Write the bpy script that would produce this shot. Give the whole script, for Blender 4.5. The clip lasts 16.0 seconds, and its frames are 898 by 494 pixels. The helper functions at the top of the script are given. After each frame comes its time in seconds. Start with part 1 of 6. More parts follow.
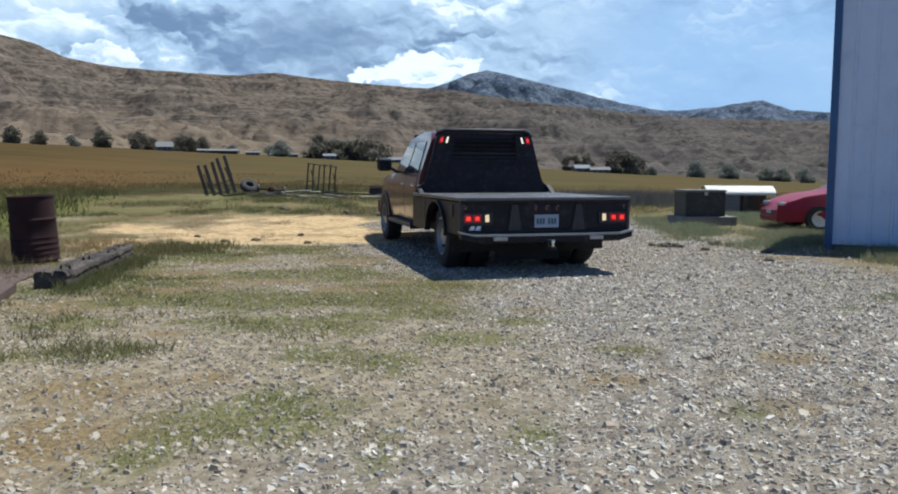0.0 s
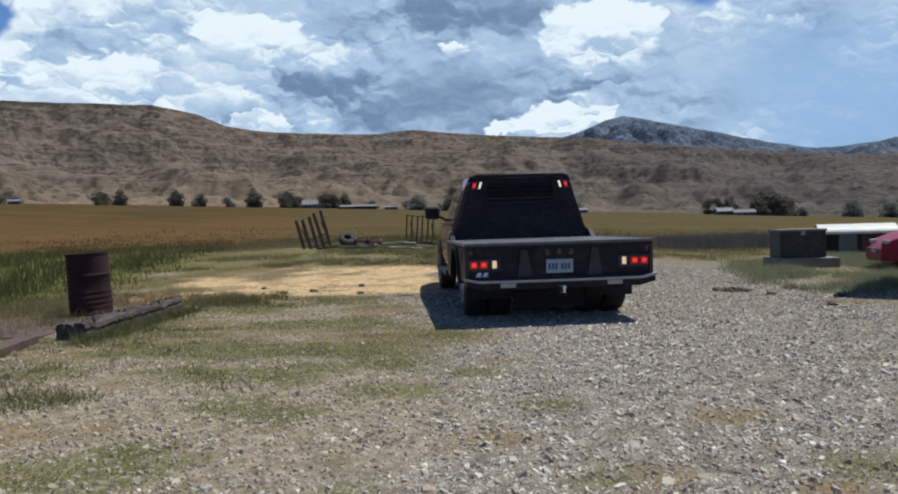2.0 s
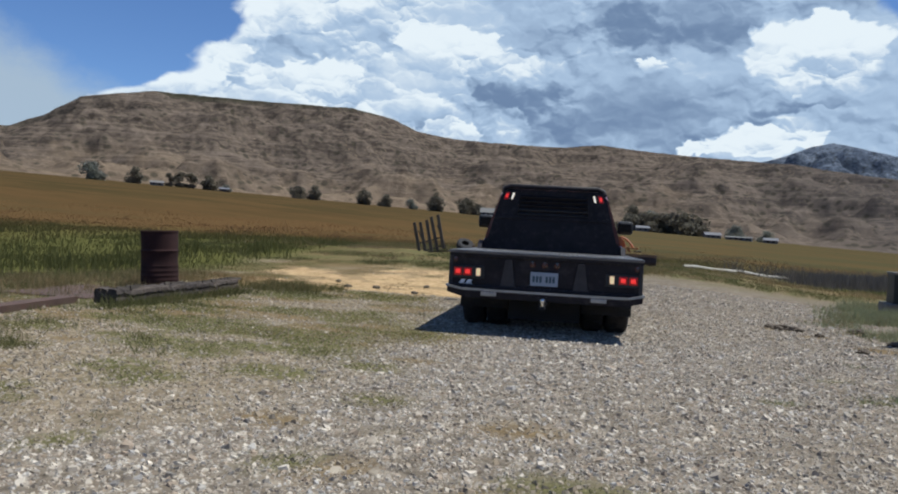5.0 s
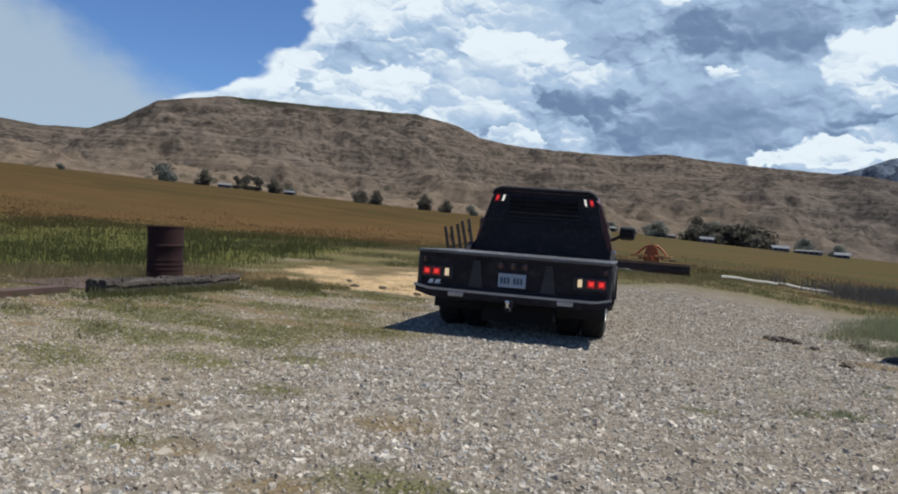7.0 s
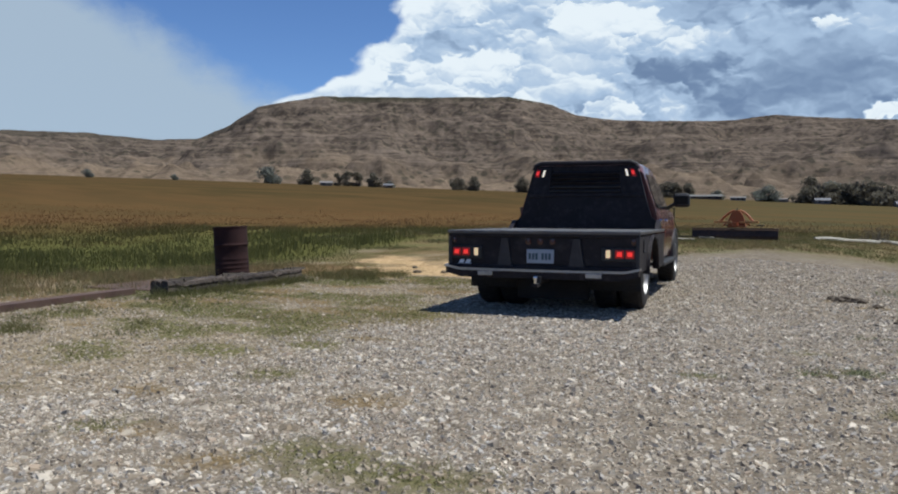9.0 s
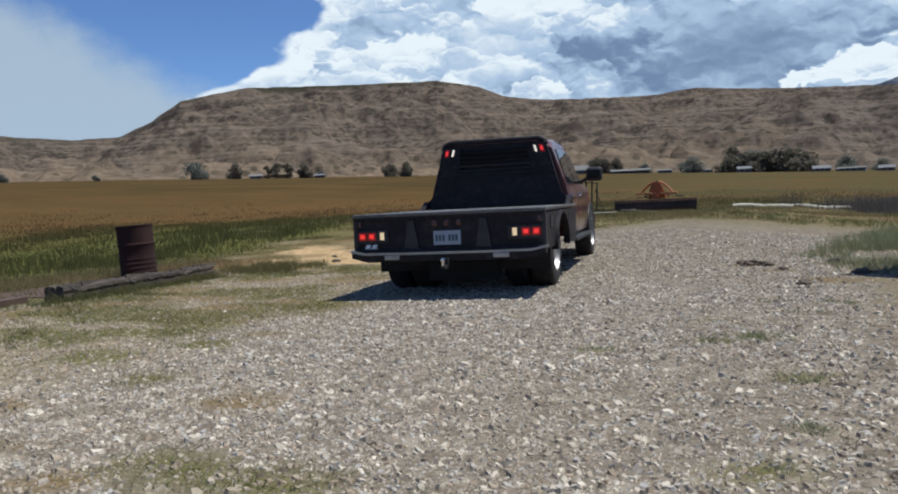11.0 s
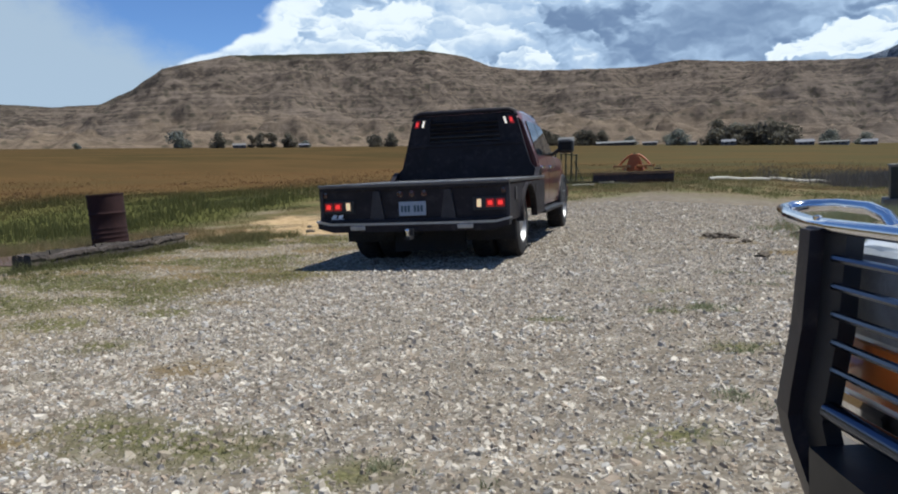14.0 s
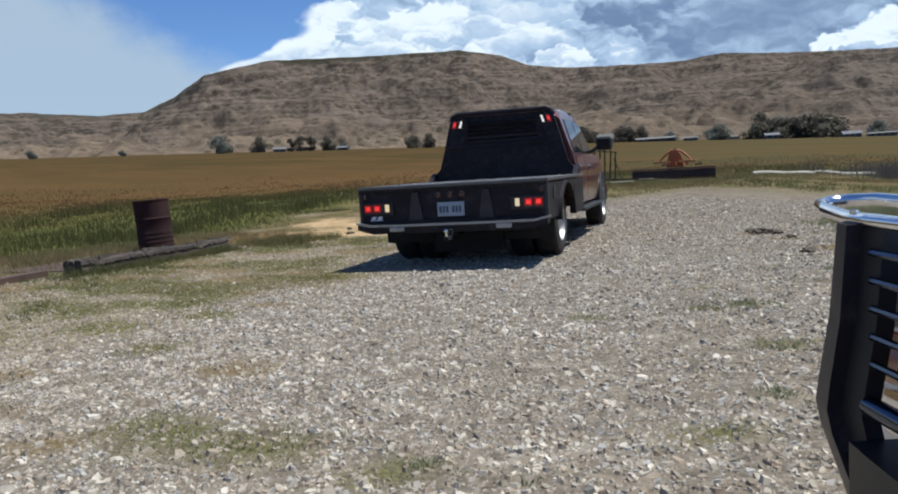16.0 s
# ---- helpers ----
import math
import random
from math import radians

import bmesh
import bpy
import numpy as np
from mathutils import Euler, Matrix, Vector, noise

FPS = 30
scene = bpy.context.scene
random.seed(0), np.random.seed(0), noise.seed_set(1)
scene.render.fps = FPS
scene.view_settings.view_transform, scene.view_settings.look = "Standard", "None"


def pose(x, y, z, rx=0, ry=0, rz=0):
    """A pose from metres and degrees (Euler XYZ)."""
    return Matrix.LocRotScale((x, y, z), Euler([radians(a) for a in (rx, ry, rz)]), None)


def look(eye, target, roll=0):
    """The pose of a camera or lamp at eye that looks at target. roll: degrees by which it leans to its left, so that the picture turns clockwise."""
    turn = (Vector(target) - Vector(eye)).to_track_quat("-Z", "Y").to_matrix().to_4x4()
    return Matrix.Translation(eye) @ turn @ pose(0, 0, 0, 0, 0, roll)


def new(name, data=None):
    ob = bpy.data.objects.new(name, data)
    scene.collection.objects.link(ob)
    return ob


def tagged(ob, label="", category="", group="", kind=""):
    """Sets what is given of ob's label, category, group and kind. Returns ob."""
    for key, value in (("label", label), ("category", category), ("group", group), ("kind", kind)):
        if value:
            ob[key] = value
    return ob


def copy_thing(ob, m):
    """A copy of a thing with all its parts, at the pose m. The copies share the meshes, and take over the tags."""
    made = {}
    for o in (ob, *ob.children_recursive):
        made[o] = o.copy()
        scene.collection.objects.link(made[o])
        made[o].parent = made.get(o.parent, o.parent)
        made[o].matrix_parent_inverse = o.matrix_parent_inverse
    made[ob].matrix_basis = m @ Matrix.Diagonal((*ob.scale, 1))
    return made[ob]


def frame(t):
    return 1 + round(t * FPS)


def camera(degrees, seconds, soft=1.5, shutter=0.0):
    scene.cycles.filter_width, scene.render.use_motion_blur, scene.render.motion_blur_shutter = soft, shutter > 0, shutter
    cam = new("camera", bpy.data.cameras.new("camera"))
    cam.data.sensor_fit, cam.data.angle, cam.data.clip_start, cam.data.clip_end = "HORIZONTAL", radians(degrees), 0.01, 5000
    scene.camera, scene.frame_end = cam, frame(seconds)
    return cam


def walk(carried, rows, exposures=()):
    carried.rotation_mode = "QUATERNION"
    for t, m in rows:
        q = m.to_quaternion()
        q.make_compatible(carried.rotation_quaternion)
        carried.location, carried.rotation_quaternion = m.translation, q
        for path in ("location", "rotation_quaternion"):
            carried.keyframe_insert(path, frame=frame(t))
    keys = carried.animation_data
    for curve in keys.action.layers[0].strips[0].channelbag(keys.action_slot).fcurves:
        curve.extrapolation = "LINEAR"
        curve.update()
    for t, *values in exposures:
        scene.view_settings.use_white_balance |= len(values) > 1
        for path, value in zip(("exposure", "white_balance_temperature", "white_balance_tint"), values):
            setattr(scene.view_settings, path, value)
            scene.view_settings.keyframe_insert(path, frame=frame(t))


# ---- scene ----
cam = camera(60.2, 16.0, soft=2.0)
PATH = [
    (0, (-0.034, -0.563, 1.202), (-0.056, 1.428, 1.014), 0.1),
    (0.5, (0.314, -0.42, 1.206), (0.121, 1.56, 1.003), 2.1),
    (1, (0.693, -0.316, 1.176), (0.473, 1.671, 1.108), 2.2),
    (1.5, (1.062, -0.22, 1.148), (0.775, 1.759, 1.106), -0.3),
    (2, (1.429, -0.166, 1.137), (1.054, 1.798, 1.082), -1.7),
    (2.5, (1.788, -0.022, 1.123), (1.319, 1.922, 1.08), 1.0),
    (3, (2.145, 0.086, 1.098), (1.699, 2.036, 1.069), -0.2),
    (3.5, (2.393, 0.135, 1.078), (1.738, 2.023, 1.011), -0.4),
    (4, (2.833, 0.187, 1.076), (2.108, 2.05, 1.026), 2.3),
    (6.5, (4.175, 0.611, 1.088), (3.259, 2.389, 1.068), 3.2),
    (7, (4.424, 0.779, 1.066), (3.471, 2.537, 1.043), 4.4),
    (7.5, (4.543, 0.96, 1.066), (3.53, 2.684, 1.04), 4.3),
    (8, (4.727, 1.079, 1.073), (3.593, 2.727, 1.05), 5.3),
    (8.5, (5.037, 1.1, 1.068), (3.833, 2.696, 1.017), 1.5),
    (11, (5.321, 1.526, 1.025), (4.282, 3.232, 0.91), -2.8),
    (11.5, (5.368, 1.542, 1.016), (4.364, 3.265, 0.874), -2.0),
    (12, (5.401, 1.551, 1.019), (4.448, 3.304, 0.881), -3.2),
    (12.5, (5.44, 1.511, 1.02), (4.491, 3.267, 0.894), -2.5),
    (13, (5.481, 1.5, 1.018), (4.516, 3.242, 0.828), -2.7),
    (13.5, (5.523, 1.595, 1.016), (4.532, 3.32, 0.817), -2.5),
    (14, (5.539, 1.582, 1.018), (4.533, 3.3, 0.827), -2.4),
    (14.5, (5.543, 1.561, 1.023), (4.525, 3.272, 0.834), -2.8),
    (15, (5.546, 1.539, 1.023), (4.515, 3.242, 0.832), -2.8),
    (15.5, (5.548, 1.558, 1.022), (4.502, 3.251, 0.826), -3.1),
    (16, (5.558, 1.558, 1.021), (4.466, 3.223, 0.835), -3.5),
]
walk(cam, [(t, look(eye, target, roll)) for t, eye, target, roll in PATH], [(0.0, 0.36, 6100, 2), (0.6, 0.34, 6100, 2), (1.6, 0.12, 6220, 3), (3.2, 0.04, 6350, 5), (10.0, 0.04, 6380, 6), (13.0, 0.15, 6300, 5), (16.0, 0.17, 6230, 5)])

# ---- world, sun ----
SUN = Vector((0.31, 0.19, 0.93)).normalized()
sun_data = bpy.data.lights.new("sun", "SUN")
sun_data.energy, sun_data.angle, sun_data.color = 5.0, radians(0.5), (1.0, 0.975, 0.94)
sun_ob = new("sun", sun_data)
sun_ob.matrix_world = look(SUN * 50, (0, 0, 0))


class Graph:
    """Short-hand for node trees."""

    def __init__(self, tree):
        self.t = tree
        tree.nodes.clear()

    def node(self, kind):
        return self.t.nodes.new(kind)

    def put(self, socket, value):
        if isinstance(value, bpy.types.NodeSocket):
            self.t.links.new(value, socket)
        elif value is not None:
            socket.default_value = value

    def m(self, op, a, b=None, c=None):
        n = self.node("ShaderNodeMath")
        n.operation = op
        for s, v in zip(n.inputs, (a, b, c)):
            self.put(s, v)
        return n.outputs[0]

    def ramp(self, lo, hi, x):
        """0 below lo, 1 above hi, smooth between (lo may be the greater)."""
        n = self.node("ShaderNodeMapRange")
        n.interpolation_type = "SMOOTHSTEP"
        flip = isinstance(lo, (int, float)) and isinstance(hi, (int, float)) and lo > hi
        self.put(n.inputs[0], x)
        self.put(n.inputs[1], hi if flip else lo)
        self.put(n.inputs[2], lo if flip else hi)
        self.put(n.inputs[3], 1.0 if flip else 0.0)
        self.put(n.inputs[4], 0.0 if flip else 1.0)
        return n.outputs[0]

    def mix(self, f, a, b, kind="MIX"):
        n = self.node("ShaderNodeMix")
        n.data_type, n.blend_type = "RGBA", kind
        self.put(n.inputs[0], f)
        self.put(n.inputs[6], (*a, 1) if isinstance(a, tuple) else a)
        self.put(n.inputs[7], (*b, 1) if isinstance(b, tuple) else b)
        return n.outputs[2]

    def noise(self, vec, scale, detail=4.0, rough=0.55, distort=0.0):
        n = self.node("ShaderNodeTexNoise")
        self.put(n.inputs["Vector"], vec)
        self.put(n.inputs["Scale"], scale)
        self.put(n.inputs["Detail"], detail)
        self.put(n.inputs["Roughness"], rough)
        self.put(n.inputs["Distortion"], distort)
        return n.outputs[0]

    def voronoi(self, vec, scale, feature="F1", out=0):
        n = self.node("ShaderNodeTexVoronoi")
        n.feature = feature
        self.put(n.inputs["Vector"], vec)
        self.put(n.inputs["Scale"], scale)
        return n.outputs[out]

    def xyz(self, vec):
        n = self.node("ShaderNodeSeparateXYZ")
        self.put(n.inputs[0], vec)
        return n.outputs

    def vec(self, x, y, z):
        n = self.node("ShaderNodeCombineXYZ")
        for s, v in zip(n.inputs, (x, y, z)):
            self.put(s, v)
        return n.outputs[0]

    def bump(self, height, strength, distance):
        n = self.node("ShaderNodeBump")
        self.put(n.inputs["Height"], height)
        n.inputs["Strength"].default_value, n.inputs["Distance"].default_value = strength, distance
        return n.outputs[0]


def build_sky():
    world = bpy.data.worlds.new("sky")
    world.use_nodes = True
    scene.world = world
    g = Graph(world.node_tree)
    sky = g.node("ShaderNodeTexSky")
    sky.sky_type, sky.sun_disc = "NISHITA", False
    sky.sun_elevation, sky.sun_rotation = math.asin(SUN.z), math.atan2(SUN.x, SUN.y)
    sky.altitude, sky.air_density, sky.dust_density, sky.ozone_density = 2000, 1.0, 0.1, 2.0
    d = g.node("ShaderNodeTexCoord").outputs["Generated"]
    x, y, z = g.xyz(d)
    az = g.m("MULTIPLY", g.m("ARCTAN2", g.m("MULTIPLY", x, -1.0), y), 57.296)  # degrees, to the left of +y
    el = g.m("MULTIPLY", g.m("ARCSINE", z), 57.296)
    # cloud space: degrees, stretched sideways a little
    warp = g.noise(g.vec(g.m("MULTIPLY", az, 0.12), g.m("MULTIPLY", el, 0.16), 0.0), 5.0, 3.0, 0.5)
    warp2 = g.noise(g.vec(g.m("MULTIPLY", az, 0.12), g.m("MULTIPLY", el, 0.16), 7.0), 5.0, 3.0, 0.5)
    u = g.m("ADD", g.m("MULTIPLY", az, 0.115), g.m("MULTIPLY", g.m("SUBTRACT", warp, 0.5), 0.24))
    v = g.m("ADD", g.m("MULTIPLY", el, 0.17), g.m("MULTIPLY", g.m("SUBTRACT", warp2, 0.5), 0.24))

    def heaps(du, dv):
        """Rounded billows at four sizes."""
        p = g.vec(g.m("ADD", u, du), g.m("ADD", v, dv), 0.0)
        total = None
        for scale, amp in ((0.95, 1.0), (2.1, 0.5), (4.6, 0.24), (10.0, 0.10), (21.0, 0.03)):
            n = g.node("ShaderNodeTexVoronoi")
            n.feature = "SMOOTH_F1"
            g.put(n.inputs["Vector"], p)
            n.inputs["Scale"].default_value = scale
            n.inputs["Smoothness"].default_value = 0.2
            term = g.m("MULTIPLY", g.m("SUBTRACT", 0.75, n.outputs[0]), amp)
            total = term if total is None else g.m("ADD", total, term)
        return total

    puff = heaps(0.0, 0.0)
    p = g.vec(u, v, 0.0)
    wisp = g.noise(p, 2.2, 6.0, 0.6)
    fine = g.m("SUBTRACT", puff, 0.5)
    # heaped cloud: its left side leans back to the right as it climbs
    edge = g.m("ADD", g.m("SUBTRACT", 40.8, g.m("MULTIPLY", g.m("SUBTRACT", el, 13.0), 0.3)), g.m("MULTIPLY", g.ramp(10.8, 8.0, el), 6.8))
    heap = g.ramp(-0.4, 0.6, g.m("ADD", g.m("SUBTRACT", edge, az), g.m("MULTIPLY", fine, 4.5)))
    gap_u = g.m("DIVIDE", g.m("ADD", az, 8.2), 3.2)
    gap_v = g.m("DIVIDE", g.m("SUBTRACT", el, 17.2), 2.4)
    gap = g.m("SQRT", g.m("ADD", g.m("MULTIPLY", gap_u, gap_u), g.m("MULTIPLY", gap_v, gap_v)))
    heap = g.m("MULTIPLY", heap, g.ramp(0.6, 1.1, g.m("ADD", gap, g.m("MULTIPLY", fine, 1.5))))
    high = g.ramp(0.0, 0.3, g.m("SUBTRACT", g.m("ADD", fine, 0.85), g.m("MULTIPLY", g.ramp(17.0, 36.0, el), 0.9)))
    heap = g.m("MULTIPLY", heap, high)
    # the clouds stand over the hills; the sky behind is clear
    heap = g.m("MULTIPLY", heap, g.ramp(-62.0, -40.0, g.m("ADD", az, g.m("MULTIPLY", fine, 12.0))))
    # thin veil low on the left
    veil_line = g.m("ADD", 9.4, g.m("MULTIPLY", g.m("SUBTRACT", az, 51.0), 0.5))
    veil = g.ramp(-1.8, 2.0, g.m("ADD", g.m("SUBTRACT", veil_line, el), g.m("MULTIPLY", g.m("SUBTRACT", wisp, 0.5), 4.0)))
    veil = g.m("MULTIPLY", g.m("MULTIPLY", veil, g.m("MULTIPLY", g.ramp(40.0, 47.0, az), g.ramp(100.0, 80.0, az))), 0.92)
    # cloud light: a soft grey-blue body, then single heads, each bright above and grey below
    body = g.m("ADD", 0.47, g.m("MULTIPLY", g.m("SUBTRACT", g.noise(p, 1.1, 2.0, 0.4), 0.5), 0.8))
    body = g.m("ADD", body, g.m("MULTIPLY", g.ramp(14.0, 36.0, az), 0.22))
    ua = g.m("ADD", az, g.m("MULTIPLY", g.m("SUBTRACT", warp, 0.5), 2.5))
    va = g.m("ADD", el, g.m("MULTIPLY", g.m("SUBTRACT", warp2, 0.5), 1.5))
    tone = body
    knobs = None
    for scale, amp in ((6.5, 0.7), (14.0, 0.4)):
        n = g.node("ShaderNodeTexVoronoi")
        n.feature = "SMOOTH_F1"
        g.put(n.inputs["Vector"], p)
        n.inputs["Scale"].default_value, n.inputs["Smoothness"].default_value = scale, 0.2
        term = g.m("MULTIPLY", g.m("SUBTRACT", 0.45, n.outputs[0]), amp)
        knobs = term if knobs is None else g.m("ADD", knobs, term)
    heads = [(40.3, 13.6, 4.6, 3.4, 0.85, 0.25), (35.0, 13.6, 4.0, 3.0, 0.62, 0.25), (32.6, 16.6, 3.2, 1.8, 0.88, 0.25), (44.5, 10.2, 3.6, 1.9, 0.90, 0.2), (33.2, 10.4, 4.2, 2.1, 0.78, 0.3), (25.0, 13.0, 4.2, 2.0, 0.78, 0.3),
             (27.0, 9.4, 4.2, 1.7, 0.70, 0.32), (19.0, 11.2, 4.6, 2.0, 0.36, 0.25), (10.0, 16.2, 6.2, 2.4, 0.24, 0.15), (10.5, 9.7, 7.0, 2.7, 0.25, 0.15), (9.7, 12.7, 1.15, 0.62, 0.80, 0.25), (-1.6, 13.0, 4.8, 2.8, 0.84, 0.3),
             (0.0, 10.5, 4.4, 1.3, 0.42, 0.15), (6.4, 7.1, 2.6, 0.9, 0.95, 0.12), (2.6, 7.5, 3.6, 1.35, 1.0, 0.15), (-0.6, 7.9, 1.8, 0.9, 0.9, 0.15), (23.6, 7.9, 2.6, 0.9, 0.80, 0.15), (-12.6, 12.2, 2.0, 1.2, 0.60, 0.2)]
    for ha, he, ra, re, mean, slope in heads:
        du = g.m("DIVIDE", g.m("SUBTRACT", ua, ha), ra)
        dv = g.m("DIVIDE", g.m("SUBTRACT", va, he), re)
        r = g.m("SUBTRACT", g.m("SQRT", g.m("ADD", g.m("MULTIPLY", du, du), g.m("MULTIPLY", dv, dv))), g.m("ADD", g.m("MULTIPLY", fine, 0.85), g.m("MULTIPLY", knobs, min(0.9 / re, 0.75))))
        f = g.ramp(1.08, 0.88, r) if mean > 0.3 else g.ramp(1.5, 0.55, r)
        here = g.m("ADD", mean - 0.05, g.m("MULTIPLY", dv, slope * 1.3))
        tone = g.m("ADD", tone, g.m("MULTIPLY", f, g.m("SUBTRACT", here, tone)))
    # soft billows: lit from above, grey below
    crisp = g.m("ADD", 0.30, g.m("MULTIPLY", g.ramp(0.38, 0.62, g.noise(p, 0.9, 3.0, 0.5)), 0.70))
    for scale, shift, amount in ((0.8, 0.18, 1.5), (2.1, 0.075, 1.7), (5.5, 0.03, 1.2)):
        here = g.noise(p, scale, 2.0, 0.4)
        above = g.noise(g.vec(g.m("SUBTRACT", u, shift * 0.3), g.m("ADD", v, shift), 0.0), scale, 2.0, 0.4)
        tone = g.m("ADD", tone, g.m("MULTIPLY", g.m("MULTIPLY", g.m("SUBTRACT", here, above), crisp), amount))
    # cauliflower heads on the bright clouds: each knob is bright above and hides the grey foot of the one behind
    bent = g.vec(g.m("ADD", u, g.m("MULTIPLY", g.m("SUBTRACT", g.noise(p, 4.0, 2.0, 0.5), 0.5), 0.07)), g.m("ADD", v, g.m("MULTIPLY", g.m("SUBTRACT", g.noise(p, 4.7, 2.0, 0.5), 0.5), 0.07)), 0.0)
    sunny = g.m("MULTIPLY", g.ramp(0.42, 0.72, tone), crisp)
    for scale, amount in ((2.3, 0.34), (5.2, 0.30), (11.0, 0.14)):
        n = g.node("ShaderNodeTexVoronoi")
        g.put(n.inputs["Vector"], bent)
        n.inputs["Scale"].default_value = scale
        up = g.m("MULTIPLY", g.m("SUBTRACT", g.xyz(bent)[1], g.xyz(n.outputs["Position"])[1]), scale)
        tone = g.m("ADD", tone, g.m("MULTIPLY", g.m("MULTIPLY", up, sunny), amount))
    tone = g.m("ADD", tone, g.m("MULTIPLY", g.ramp(2.4, 0.0, g.m("SUBTRACT", edge, az)), 0.25))
    rain = g.m("MULTIPLY", g.ramp(-5.0, -15.0, az), g.ramp(15.5, 9.0, g.m("ADD", el, g.m("MULTIPLY", g.m("SUBTRACT", wisp, 0.5), 6.0))))
    tone = g.ramp(-0.1, 1.05, tone)
    cloud = g.mix(g.ramp(0.0, 0.55, tone), (0.158, 0.232, 0.38), (0.40, 0.52, 0.705))
    cloud = g.mix(g.ramp(0.45, 1.0, tone), cloud, (0.80, 0.86, 0.925))
    cloud = g.mix(g.m("MULTIPLY", rain, 0.85), cloud, (0.29, 0.44, 0.69))
    base = g.node("ShaderNodeMix")
    base.data_type, base.blend_type = "RGBA", "MULTIPLY"
    base.inputs[0].default_value = 1.0
    g.put(base.inputs[6], sky.outputs[0])
    base.inputs[7].default_value = (0.072, 0.088, 0.115, 1)
    col = g.mix(veil, base.outputs[2], (0.40, 0.49, 0.60))
    col = g.mix(heap, col, cloud)
    bg = g.node("ShaderNodeBackground")
    g.put(bg.inputs[0], col)
    bg.inputs[1].default_value = 1.0
    out = g.node("ShaderNodeOutputWorld")
    g.put(out.inputs[0], bg.outputs[0])


build_sky()
scene.view_settings.exposure = 0.0

# ---- lay of the land ----


def sstep(a, b, x):
    t = np.clip((np.asarray(x, float) - a) / (b - a), 0, 1)
    return t * t * (3 - 2 * t)


def vnoise(x, y, seed=0):
    """Smooth value noise, 0 to 1, over arrays."""
    x, y = np.asarray(x, float), np.asarray(y, float)
    xi, yi = np.floor(x).astype(np.int64), np.floor(y).astype(np.int64)
    fx, fy = x - xi, y - yi
    fx, fy = fx * fx * (3 - 2 * fx), fy * fy * (3 - 2 * fy)

    def h(a, b):
        n = (a * 374761393 + b * 668265263 + seed * 974711) & 0xFFFFFFFF
        n = ((n ^ (n >> 13)) * 1274126177) & 0xFFFFFFFF
        return ((n ^ (n >> 16)) & 0xFFFF) / 65535.0

    top = h(xi, yi) * (1 - fx) + h(xi + 1, yi) * fx
    low = h(xi, yi + 1) * (1 - fx) + h(xi + 1, yi + 1) * fx
    return top * (1 - fy) + low * fy


def fbm(x, y, octaves=4, seed=0):
    total, amp, norm = 0.0, 1.0, 0.0
    for o in range(octaves):
        total = total + amp * vnoise(np.asarray(x) * 2**o + 17.3 * o, np.asarray(y) * 2**o - 9.1 * o, seed + o)
        norm += amp
        amp *= 0.5
    return total / norm


def lay(x, y):
    """Height of the ground without its small bumps."""
    x, y = np.asarray(x, float), np.asarray(y, float)
    near = (0.40 + 0.13 * sstep(0, 8, -x)) * sstep(12, 24, y) * (1 - sstep(0, 5, x))
    r = np.hypot(x, y)
    w = sstep(24, 110, r)
    far = (-0.048 * x + 0.014 * y) * np.minimum(1, 650 / np.maximum(r, 1))
    return near * (1 - w) + w * far


def land(x, y):
    """Height of the ground with its bumps."""
    x, y = np.asarray(x, float), np.asarray(y, float)
    rough = (fbm(x * 0.5, y * 0.5, 3, 3) - 0.5) * 0.05 * sstep(1.5, 5, np.hypot(x - 1.5, y - 8) * 0.55)
    return lay(x, y) + rough * (1 - sstep(60, 200, np.hypot(x, y)))


def ground_z(x, y):
    return float(land(x, y))


def in_field(x, y):
    """1 in the tall grass of the field, 0 in the yard."""
    wob = (fbm(np.asarray(x) * 0.25, np.asarray(y) * 0.25, 3, 8) - 0.5) * 4
    left = sstep(7.2, 9.2, -np.asarray(x) + wob * 0.5 - 0.06 * (np.asarray(y) - 10) - 0.16 * np.maximum(np.asarray(y) - 10.5, 0))
    back = sstep(30.0, 34.0, np.asarray(y) + wob)
    return np.maximum(left * sstep(2.0, 8.0, np.asarray(y) + 4), back)


def patches(x, y, spots, size):
    """Blots round the given places, ragged at their rims."""
    x, y = np.asarray(x, float), np.asarray(y, float)
    wob = fbm(x * 2.4, y * 3.2, 5, 71) - 0.5
    best = np.zeros_like(x)
    for px, py, s in spots:
        s = 0.8 * s
        d = np.hypot((x - px) / (1.5 * s), (y - py) / s) / size
        best = np.maximum(best, 1 - sstep(0.75, 1.1, d + wob * 2.0))
    return best


